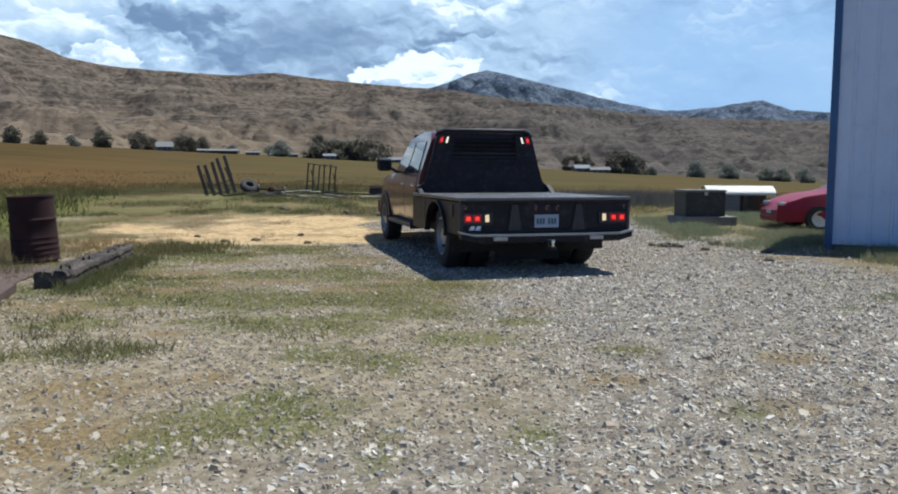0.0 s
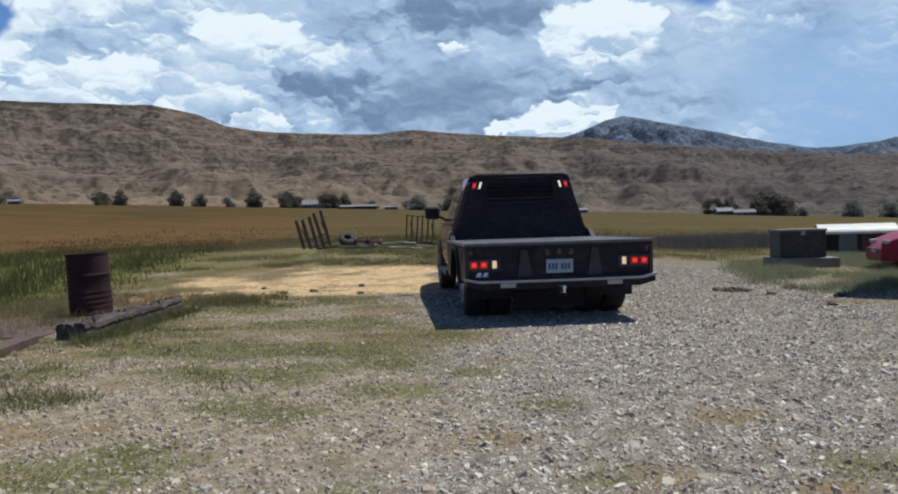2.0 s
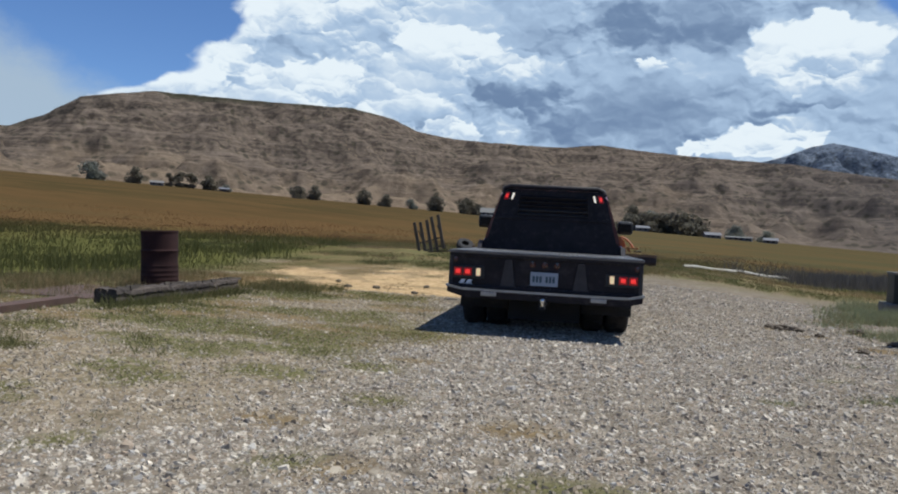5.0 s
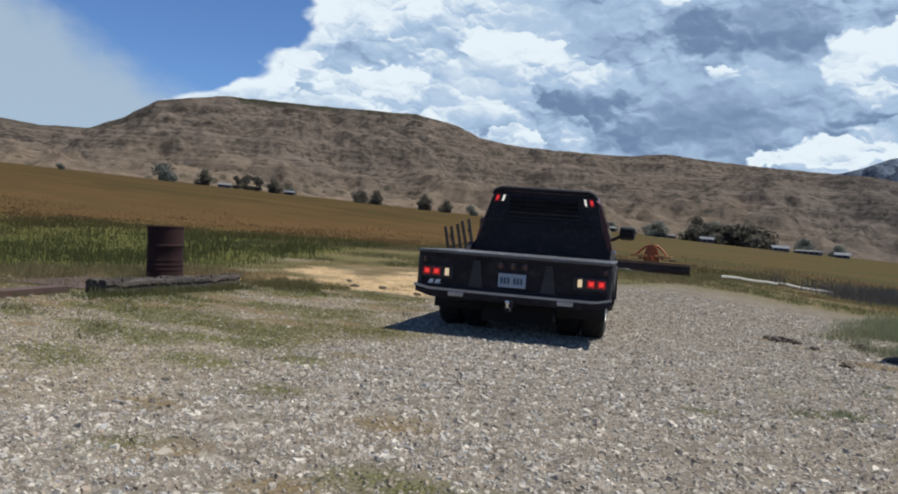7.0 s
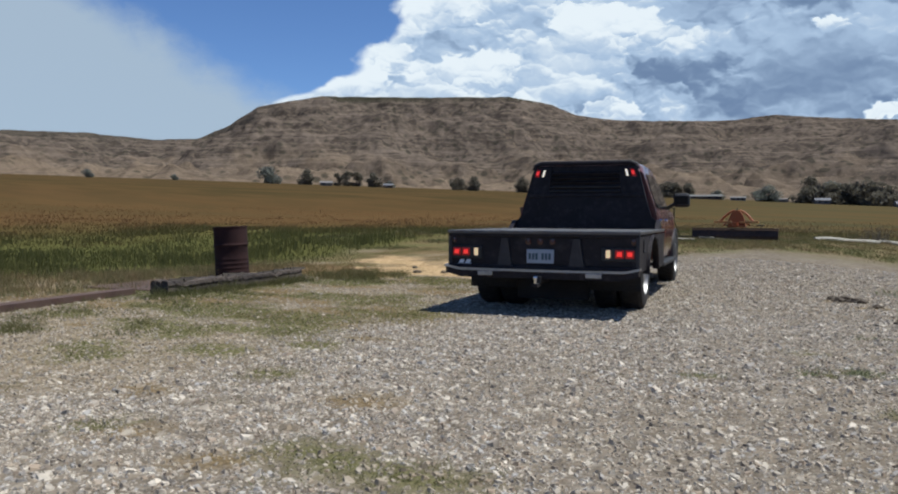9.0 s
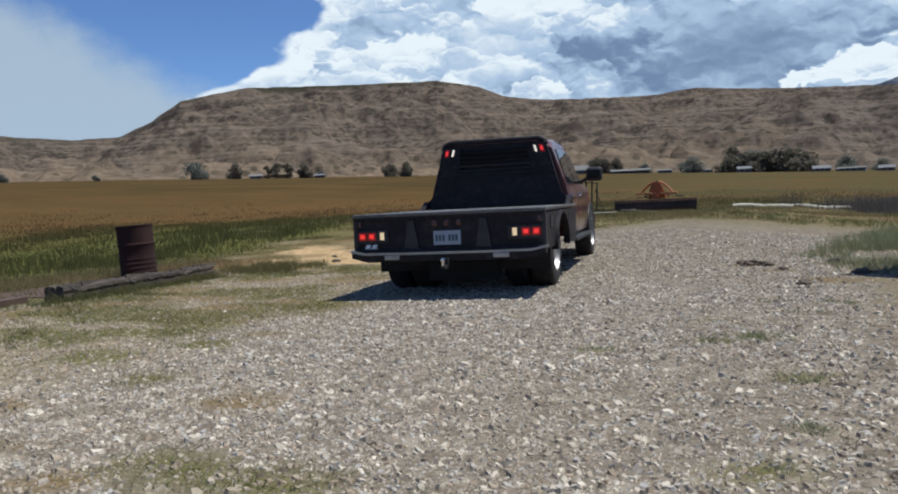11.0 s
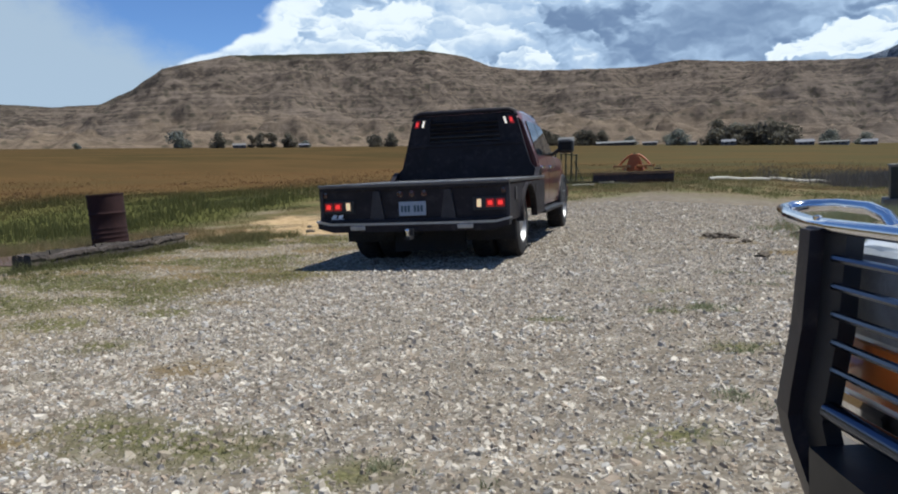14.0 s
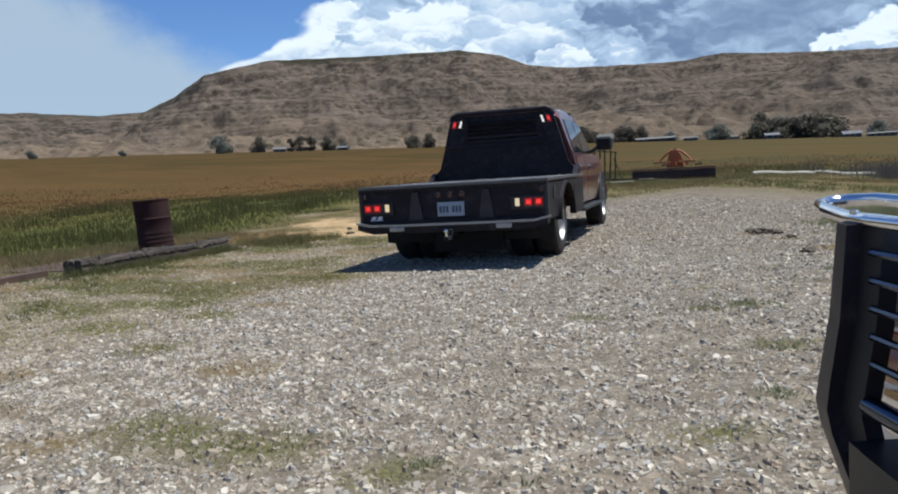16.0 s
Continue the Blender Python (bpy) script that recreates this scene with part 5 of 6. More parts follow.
def flatbed_truck():
    truck = thing("flatbed_truck", pose(1.02, 8.55, 0.0, 0, 0, 15.2), "maroon crew-cab pickup with a black steel flatbed, lamps lit", "truck")
    cab_body(truck, M_PAINT, dual=True)
    W, D, L = 1.065, 0.925, 2.60
    bed = part("deck", boxed((-W, 0.0, D - 0.035), (W, L, D), 0.008), M_DECK, truck, "dull tread-plate deck")
    # raised diamonds of the tread plate
    lug = bmesh.new()
    for i in range(50):
        for j in range(40):
            rot = Matrix.Translation((-W + 0.03 + j * 0.0535, 0.04 + i * 0.0515, D)) @ Matrix.Rotation(radians(45 if (i + j) % 2 else -45), 4, "Z")
            vs = [lug.verts.new(rot @ Vector(p)) for p in ((-0.018, 0, 0.0005), (0, -0.005, 0.0005), (0.018, 0, 0.0005), (0, 0.005, 0.0005), (0, 0, 0.0035))]
            for a in range(4):
                lug.faces.new((vs[a], vs[(a + 1) % 4], vs[4]))
    part("tread_pattern", lug, M_DECK, bed)
    part("deck_rim", boxed((-W - 0.006, -0.012, D - 0.022), (W + 0.006, 0.03, D + 0.006), 0.006), M_RIM, truck, "worn steel edge")
    for k in (-1, 1):
        part("deck_rim", boxed((min(k * (W - 0.03), k * (W + 0.006)), 0.03, D - 0.022), (max(k * (W - 0.03), k * (W + 0.006)), L, D + 0.006), 0.006), M_RIM, truck, "worn steel edge")
    tail = part("tail_panel", boxed((-W + 0.004, 0.03, 0.50), (W - 0.004, 0.07, D - 0.036), 0.004), M_BLACK, truck, "black powder-coated tail panel")
    part("tail_lip", boxed((-W + 0.002, 0.0, D - 0.062), (W - 0.002, 0.06, D - 0.024), 0.006), M_BLACK, truck)
    part("tail_sill", boxed((-W + 0.002, -0.01, 0.49), (W - 0.002, 0.05, 0.545), 0.01), M_BLACK, truck)
    for x in (-0.40, 0.40):
        part("tail_rib", prism([(x - 0.085, 0.53), (x + 0.085, 0.53), (x + 0.035, D - 0.08), (x - 0.035, D - 0.08)], -0.002, 0.03, "y"), M_RIB, tail, "dusty sloping rib")
    for s in (-1, 1):
        lamp = part("tail_lamp", boxed((s * 0.85 - 0.185, 0.012, 0.615), (s * 0.85 + 0.185, 0.032, 0.755), 0.006), M_PLASTIC, truck, "rear lamp cluster with lit red lenses")
        for k in (0.0, 0.108):
            x = s * (0.855 + k)
            lens = part("red_lens", boxed((x - 0.046, 0.004, 0.645), (x + 0.046, 0.016, 0.733), 0.008), M_TAILRIM, lamp)
            part("lit_bulb", boxed((x - 0.024, -0.002, 0.668), (x + 0.024, 0.006, 0.712), 0.004), M_TAIL, lens)
        x = s * 0.735
        part("reverse_lens", boxed((x - 0.024, 0.002, 0.648), (x + 0.024, 0.016, 0.732), 0.006), M_REVERSE, lamp, "clear reversing lens")
        part("corner_marker", lathe([(0.0, -0.001), (0.028, 0.0), (0.03, 0.012), (0.0, 0.014)], 16, "z", None, Matrix.Translation((s * 1.0, 0.03, 0.82)) @ Matrix.Rotation(radians(90), 4, "X")), M_MARK, truck)
        # skirt with a wheel opening
        arch = [(1.15 + 0.50 * math.cos(a), 0.45 + 0.40 * math.sin(a)) for a in np.linspace(0.0, math.pi, 17)]
        skirt = [(0.06, 0.50), (0.06, D - 0.05), (L, D - 0.05), (L, 0.45)] + [p for p in arch] + [(0.62, 0.50)]
        part("skirt", prism(skirt, s * (W - 0.03), s * W, "x"), M_BLACK, truck)
        flare = [(1.15 + 0.54 * math.cos(a), 0.45 + 0.43 * math.sin(a)) for a in np.linspace(0.0, math.pi, 17)]
        part("wheel_flare", prism(flare + arch[::-1], s * (W - 0.04), s * (W + 0.035), "x"), M_BLACK, truck)
        part("tool_box_door", boxed((min(s * W, s * (W + 0.008)), 1.78, 0.54), (max(s * W, s * (W + 0.008)), 2.5, 0.83), 0.004), M_BLACK, truck)
        part("corner_post", boxed((s * (W - 0.02) - 0.02, 0.0, 0.48), (s * (W - 0.02) + 0.02, 0.07, D - 0.06), 0.006), M_RIB, truck)
        part("stake_pocket", boxed((min(s * W, s * (W + 0.012)), 0.30, 0.70), (max(s * W, s * (W + 0.012)), 0.42, 0.84), 0.004), M_RIB, truck)
        part("mud_flap", boxed((s * 0.715 - 0.28, 0.60, 0.25), (s * 0.715 + 0.29, 0.612, 0.56)), M_RUBBER, truck)
        part("wheel_house", boxed((min(s * 0.36, s * (W - 0.032)), 0.62, 0.84), (max(s * 0.36, s * (W - 0.032)), 1.70, 0.87)), M_DARKIN, truck)
        # added dark plate that keeps light out from under the deck
        part("under_light_block", boxed((s * 0.39 - 0.01, 0.70, 0.24), (s * 0.39 + 0.01, 2.5, 0.84)), M_DARKIN, truck)
        part("step_pad", boxed((s * 0.60 - 0.085, -0.085, 0.435), (s * 0.60 + 0.085, -0.02, 0.482), 0.006), M_STEEL, truck, "grey step pad")
    # bumper, bent up at its ends
    xs = [-W - 0.015, -W + 0.14, -0.5, 0.5, W - 0.14, W + 0.015]
    zs = [0.525, 0.49, 0.486, 0.486, 0.49, 0.525]
    part("rear_bumper", loft([[(x, -0.085, z), (x, -0.085, z + 0.022), (x, 0.03, z + 0.022), (x, 0.03, z)] for x, z in zip(xs, zs)]), M_STEEL, truck, "pale alloy bumper edge")
    part("bumper_beam", loft([[(x, -0.07, z - 0.075), (x, -0.07, z - 0.004), (x, 0.05, z - 0.004), (x, 0.05, z - 0.075)] for x, z in zip([-W, -W + 0.18, W - 0.18, W], [0.535, 0.486, 0.486, 0.535])]), M_BLACK, truck)
    for k in (-1, 0, 1):
        part("marker_lamp", lathe([(0.0, -0.012), (0.03, -0.010), (0.034, 0.0), (0.0, 0.002)], 18, "z", None, Matrix.Translation((k * 0.135, 0.018, 0.81)) @ Matrix.Rotation(radians(-90), 4, "X") @ Matrix.Rotation(math.pi, 4, "X")), M_MARK, truck, "dark red marker lamp")
    plate = part("number_plate", boxed((-0.152, 0.012, 0.575), (0.152, 0.022, 0.728), 0.006), M_PLATE, truck, "pale number plate")
    for k in range(6):
        x = -0.115 + k * 0.038 + (0.03 if k > 2 else 0)
        part("plate_bar", boxed((x - 0.013, 0.0085, 0.615), (x + 0.013, 0.0125, 0.685)), M_PRINT, plate)
    badge = part("badge", boxed((-0.95, 0.024, 0.552), (-0.80, 0.03, 0.56), 0.002), M_BADGE, truck, "pale maker's mark")
    for k in range(2):
        x = -0.945 + 0.075 * k
        part("badge_stroke", prism([(x, 0.562), (x + 0.05, 0.562), (x + 0.07, 0.60), (x + 0.02, 0.60)], 0.023, 0.03, "y"), M_BADGE, badge)
    hitch = part("hitch_receiver", boxed((-0.04, -0.12, 0.36), (0.04, 0.30, 0.44), 0.006), M_DARKIN, truck)
    part("draw_bar", boxed((-0.03, -0.22, 0.33), (0.03, -0.05, 0.37), 0.006), M_DARKIN, hitch)
    part("tow_ball", lathe([(0.0, 0.0), (0.016, 0.0), (0.016, 0.03), (0.022, 0.045), (0.027, 0.06), (0.022, 0.075), (0.0, 0.085)], 18, "z", None, Matrix.Translation((0, -0.19, 0.37))), M_CHROME, hitch, "chrome tow ball", True)
    part("goose_hitch", lathe([(0.0, 0), (0.09, 0.0), (0.09, 0.006), (0.0, 0.01)], 24, "z", None, Matrix.Translation((0, 1.2, D))), M_STEEL, truck)
    part("spare_wheel", lathe([(0.15, -0.11), (0.34, -0.11), (0.38, -0.06), (0.38, 0.06), (0.34, 0.11), (0.15, 0.11)], 30, "z", None, Matrix.Translation((0.0, 0.62, 0.58)), True), M_RUBBER, truck, "spare wheel slung under the deck", True)
    part("fuel_tank", boxed((-0.72, 1.75, 0.36), (-0.14, 3.1, 0.66), 0.05), M_DARKIN, truck)
    # added dark board: stands in for the deep shade between the rear wheels
    part("under_shade_board", boxed((-0.42, 0.62, 0.13), (0.42, 0.70, 0.60)), M_DARKIN, truck)
    part("leaf_spring", boxed((-0.62, 0.45, 0.44), (-0.54, 1.85, 0.50), 0.01), M_DARKIN, truck)
    part("leaf_spring", boxed((0.54, 0.45, 0.44), (0.62, 1.85, 0.50), 0.01), M_DARKIN, truck)
    part("drive_shaft", tube([(0, 1.2, 0.42), (0, 3.4, 0.48)], 0.05, 10), M_DARKIN, truck)
    part("exhaust", tube([(0.55, 2.4, 0.42), (0.60, 1.9, 0.42), (0.70, 0.75, 0.46), (0.80, 0.45, 0.42)], 0.045), M_STEEL, truck)
    # headache rack
    y0, y1 = 2.49, 2.55
    part("rack_panel", prism([(-1.04, D), (-1.04, D + 0.045), (-0.90, D + 0.17), (-0.82, 1.40), (0.82, 1.40), (0.90, D + 0.17), (1.04, D + 0.045), (1.04, D)], y0, y1, "y", 0.004), M_BLACK, truck, "black headache rack lower panel")
    for s in (-1, 1):
        col = [(s * 0.82, 1.40), (s * 0.74, 1.70), (s * 0.70, 1.77), (s * 0.46, 1.77), (s * 0.50, 1.40)]
        part("rack_post", prism(col, y0, y1, "y", 0.004), M_BLACK, truck)
        part("rack_wing", prism([(2.28, D), (y1, D), (y1, D + 0.12), (y0, D + 0.12)], s * 1.0 - 0.03, s * 1.0 + 0.03, "x"), M_BLACK, truck)
        part("rack_lamp", prism([(s * 0.675 - 0.03, 1.645), (s * 0.675 + 0.03, 1.645), (s * 0.645 + 0.028, 1.745), (s * 0.645 - 0.028, 1.745)], y0 - 0.012, y0 + 0.004, "y", 0.004), M_TAILRIM, truck, "red rack lamp with a lit bulb")
        part("rack_bulb", prism([(s * 0.668 - 0.014, 1.672), (s * 0.668 + 0.014, 1.672), (s * 0.652 + 0.014, 1.722), (s * 0.652 - 0.014, 1.722)], y0 - 0.016, y0 - 0.006, "y"), M_TAIL, truck, "lit red bulb")
        part("rack_work_lamp", prism([(s * 0.588 - 0.014, 1.65), (s * 0.588 + 0.014, 1.65), (s * 0.562 + 0.014, 1.742), (s * 0.562 - 0.014, 1.742)], y0 - 0.012, y0 + 0.004, "y", 0.004), M_WORK, truck, "lit clear rack lamp")
    part("rack_screen", prism([(-0.80, 1.38), (-0.70, 1.80), (0.70, 1.80), (0.80, 1.38)], y1 - 0.012, y1, "y"), M_BLACK, truck, "black perforated screen")
    part("rack_top", tube([(-0.72, 2.52, 1.74), (-0.70, 2.52, 1.80), (-0.62, 2.52, 1.835), (0.62, 2.52, 1.835), (0.70, 2.52, 1.80), (0.72, 2.52, 1.74)], 0.035, 12), M_BLACK, truck, smooth=True)
    for k in range(5):
        z = 1.43 + 0.062 * k
        part("rack_louvre", boxed((-0.495, y0 - 0.0, z), (0.495, y0 + 0.05, z + 0.02), 0.004, Matrix.Translation((0, y0, z)) @ Matrix.Rotation(radians(24), 4, "X") @ Matrix.Translation((0, -y0, -z))), M_RIB if k < 2 else M_BLACK, truck)
    part("rack_brace", boxed((-0.82, y0 - 0.018, 1.37), (0.82, y0 + 0.01, 1.42), 0.006), M_BLACK, truck)
    return truck


def parked_pickup():
    """Stands across the drive beside the path; only the corner of its grille guard comes into view."""
    k = 1 / 0.82
    gy = NOSE + 0.10
    car = thing("pickup", Matrix.Translation((5.6645, 2.549, 0)) @ Matrix.Rotation(radians(122), 4, "Z") @ Matrix.Diagonal((0.82, 0.82, 0.82, 1)) @ Matrix.Translation((0, -gy, 0)), "white pickup with a chrome and black grille guard on gravel", "truck")
    cab_body(car, M_WHITE, 0.50)
    W = 0.985
    for s in (-1, 1):
        arch = [(1.15 + 0.46 * math.cos(a), 0.45 + 0.42 * math.sin(a)) for a in np.linspace(0.0, math.pi, 17)]
        part("bed_side", prism([(0.06, 0.52), (0.06, 1.20), (2.62, 1.20), (2.62, 0.50)] + arch, s * (W - 0.09), s * W, "x"), M_WHITE, car)
        part("tail_lamp", boxed((s * 0.90 - 0.05, 0.02, 0.80), (s * 0.90 + 0.05, 0.07, 1.12), 0.01), M_MARK, car)
    part("bed_floor", boxed((-0.9, 0.1, 0.66), (0.9, 2.6, 0.72)), M_PLASTIC, car)
    part("tailgate", boxed((-0.84, 0.05, 0.66), (0.84, 0.10, 1.19), 0.01), M_WHITE, car)
    part("rear_bumper", boxed((-0.95, -0.10, 0.45), (0.95, 0.06, 0.62), 0.03), M_CHROME, car)
    # guard: upright plates beside the grille that bow forward, hoops round the lamps, slim cross bars

    def at(x, y, z):
        """A place by its true metres from the guard's middle."""
        return (x * k, gy + y * k, z * k)

    for s in (-1, 1):
        st = [(0.905, 0.43, 0.482, 0.0), (0.75, 0.44, 0.497, 0.008), (0.64, 0.457, 0.517, 0.018), (0.60, 0.463, 0.525, 0.02), (0.56, 0.458, 0.521, 0.014), (0.45, 0.425, 0.488, -0.012), (0.33, 0.372, 0.438, -0.05), (0.26, 0.342, 0.408, -0.07)]
        upright = part("guard_upright", loft([[at(s * a, y + 0.022, z), at(s * b, y + 0.012, z), at(s * b, y - 0.05, z), at(s * a, y - 0.05, z)] for z, a, b, y in st]), M_GUARD, car, "dark upright plate of the guard")
        part("guard_inner_plate", loft([[at(s * (a - 0.045), y - 0.012, z), at(s * (a + 0.004), y - 0.002, z), at(s * (a + 0.004), y - 0.04, z), at(s * (a - 0.045), y - 0.04, z)] for z, a, b, y in st[:6]]), M_PLASTIC, upright)
        hoop = [(0.40, 0.0, 0.912), (0.47, -0.004, 0.912), (0.61, -0.03, 0.917), (0.675, -0.05, 0.923), (0.693, -0.075, 0.926), (0.683, -0.108, 0.928), (0.63, -0.132, 0.930), (0.53, -0.132, 0.928), (0.47, -0.125, 0.918), (0.42, -0.11, 0.90)]
        part("guard_hoop", tube([at(s * x, y, z) for x, y, z in hoop], 0.0115 * k, 12), M_CHROME, car, "bright hoop of the guard", True)
        low = [(0.44, -0.012, 0.66), (0.54, -0.03, 0.66), (0.65, -0.055, 0.665), (0.69, -0.085, 0.67), (0.68, -0.125, 0.675), (0.57, -0.14, 0.68)]
        part("guard_low_hoop", tube([at(s * x, y, z) for x, y, z in low], 0.0098 * k, 12), M_CHROME, car, "bright lower hoop of the guard", True)
        part("guard_bolt", lathe([(0.0, 0.0), (0.008, 0.0), (0.008, 0.007), (0.0, 0.009)], 10, "z", None, Matrix.Translation(at(s * 0.45, 0, 0.920))), M_CHROME, upright)
        part("guard_foot", boxed(at(s * 0.38 - 0.09, -0.16, 0.30), at(s * 0.38 + 0.09, -0.06, 0.52), 0.03), M_PLASTIC, car)
    part("guard_top_bar", tube([at(-0.41, 0, 0.912), at(0.41, 0, 0.912)], 0.0115 * k, 12), M_CHROME, car, "bright top bar of the guard", True)
    for n in range(5):
        z = 0.864 - 0.0435 * n
        part("guard_bar", tube([at(-0.40, 0, z), at(0.40, 0, z)], 0.0065 * k, 8), M_CHROMEREFL, car, "slim dark cross bar", True)
    part("guard_low_bar", tube([at(-0.40, 0.005, 0.625), at(0.40, 0.005, 0.625)], 0.016 * k, 12), M_CHROMEREFL, car, "", True)
    return car


def drum():
    d = thing("oil_drum", pose(-5.72, 9.78, ground_z(-5.72, 9.78) + 0.02, 1.5, -2.2, 0), "dark rusty oil drum, dented, standing at the edge of the grass", "barrel")
    prof = [(0.0, 0.02), (0.27, 0.02), (0.285, 0.0), (0.292, 0.02), (0.284, 0.04)]
    for z, r in ((0.10, 0.004), (0.17, 0.005), (0.245, 0.005), (0.32, 0.004), (0.56, 0.010)):
        prof += [(0.284, z - 0.022), (0.284 + r * 0.5, z - 0.012), (0.284 + r, z - 0.004), (0.284 + r, z + 0.004), (0.284 + r * 0.5, z + 0.012), (0.284, z + 0.022)]
    prof += [(0.284, 0.60), (0.284, 0.82), (0.284, 0.84), (0.292, 0.855), (0.292, 0.875), (0.284, 0.88), (0.276, 0.865), (0.272, 0.60), (0.0, 0.60)]
    bm = lathe(prof, 48)
    for v in bm.verts:
        a = math.atan2(v.co.y, v.co.x)
        v.co.x += 0.006 * math.sin(3 * a + 4 * v.co.z) * (v.co.z > 0.05)
        v.co.y -= 0.02 * math.exp(-((a + 1.2) ** 2) * 6 - ((v.co.z - 0.2) * 6) ** 2)
    part("drum_body", bm, M_RUST, d, smooth=True)


def sleeper(a, b, width, height, lift, seed, label):
    """One old railway sleeper: split and hollowed along its top, ragged at its ends."""
    a, b = Vector((*a, 0)), Vector((*b, 0))
    d = (b - a).normalized()
    side = Vector((d.y, -d.x, 0))
    t = thing("timber_beam", Matrix.Identity(4), label, "timber", "old timbers at the edge of the gravel")
    rnd = random.Random(seed)
    rings = []
    notch = [rnd.uniform(0.1, 0.9) for _ in range(5)]
    for k in range(57):
        u = k / 56
        p = a + (b - a) * u
        p.z = ground_z(p.x, p.y) - 0.02 + lift * u
        worn = sum(0.022 * math.exp(-(((u - c) * 28) ** 2)) for c in notch)
        h = height * (1 + 0.03 * math.sin(7 * u + seed) + rnd.uniform(-0.04, 0.04)) - worn
        w = width * (1 + 0.03 * math.sin(5 * u + seed) + rnd.uniform(-0.03, 0.03))
        crack = 0.62 + 0.2 * rnd.random()
        ring = []
        for x, z in ((-1, 0), (-1.05, 0.3), (-0.95, 0.5), (-1.04, 0.72), (-0.9, 0.96), (-0.55, 1.0), (-0.46, crack + 0.1), (-0.38, 0.98), (0.0, 0.95), (0.12, crack), (0.24, 0.99), (0.72, 1.0), (0.94, 0.93), (1.04, 0.7), (0.95, 0.5), (1.05, 0.25), (1.0, 0)):
            ring.append(p + side * (x * w + rnd.uniform(-0.007, 0.007)) + d * (rnd.uniform(-0.012, 0.012) if k in (0, 56) else 0) + Vector((0, 0, z * h + rnd.uniform(-0.007, 0.007))))
        rings.append(ring)
    part("beam", loft(rings), M_TIMBER, t)
    for _ in range(7):
        u, off, size = rnd.uniform(0.03, 0.85), rnd.uniform(-0.6, 0.6) * width, rnd.uniform(0.15, 0.4)
        p = a + (b - a) * u + side * off
        q = p + d * size + side * rnd.uniform(-0.03, 0.03)
        z = ground_z(p.x, p.y) + lift * u + height * 0.93
        part("splinter", loft([[p + side * -0.022 + Vector((0, 0, z - 0.03)), p + side * 0.026 + Vector((0, 0, z - 0.03)), p + side * 0.01 + Vector((0, 0, z + 0.026))], [q + side * -0.012 + Vector((0, 0, z - 0.03)), q + side * 0.012 + Vector((0, 0, z - 0.03)), q + Vector((0, 0, z + 0.006))]]), M_OLDWOOD, t)


def timber():
    sleeper((-4.28, 7.40), (-4.62, 9.25), 0.15, 0.205, 0.0, 8, "weathered grey railway sleeper, split along its top, lying on gravel")
    sleeper((-4.60, 9.12), (-4.80, 10.40), 0.125, 0.175, 0.05, 11, "shorter dark broken sleeper end, propped up in weeds")


def rusty_channel():
    t = thing("steel_channel", Matrix.Identity(4), "long rusty steel channel lying along the edge of bare ground", "scrap")
    a, b = Vector((-3.45, 3.9, 0)), Vector((-4.62, 7.15, 0))
    d = (b - a).normalized()
    side = Vector((d.y, -d.x, 0))
    for name, lo, hi, z0, z1 in (("web", -0.11, 0.11, 0.075, 0.085), ("flange", 0.10, 0.112, 0.0, 0.085), ("flange", -0.112, -0.10, 0.0, 0.085)):
        bm = loft([[p + side * lo + Vector((0, 0, z0)), p + side * hi + Vector((0, 0, z0)), p + side * hi + Vector((0, 0, z1)), p + side * lo + Vector((0, 0, z1))] for p in (a + (b - a) * u + Vector((0, 0, ground_z(*(a + (b - a) * u).xy) - 0.005)) for u in np.linspace(0, 1, 8))])
        part(name, bm, M_RUST2, t)
    p = thing("steel_sheet", pose(-5.6, 8.3, ground_z(-5.6, 8.3) + 0.012, 0, 0, 14), "flat rusty steel sheet lying beside the drum", "scrap")
    part("sheet", boxed((-0.7, -0.9, -0.006), (0.6, 0.9, 0.006), 0.003), M_RUST2, p)


def slat_rack(x, y, turn, lean, roll, w, h, n, mat, label, name, rails, broad):
    r = thing(name, pose(x, y, ground_z(x, y) - 0.02, lean, roll, turn), label, "rack", "old racks at the end of the yard")
    for k in range(n):
        px = -w / 2 + w * k / (n - 1)
        part("slat", boxed((px - broad, -0.018, 0), (px + broad, 0.018, h + 0.05 * math.sin(5 * k)), 0.006, Matrix.Rotation(radians(0.8 * math.sin(3.7 * k)), 4, "Y")), mat, r)
    for z in rails:
        part("rail", boxed((-w / 2 - 0.03, 0.02, z - 0.018), (w / 2 + 0.03, 0.045, z + 0.018), 0.006), mat, r)
    for s in (-1, 1):
        part("prop", tube([(s * w * 0.4, 0.04, h * 0.75), (s * w * 0.4, 0.75, 0.0)], 0.02, 8), mat, r)


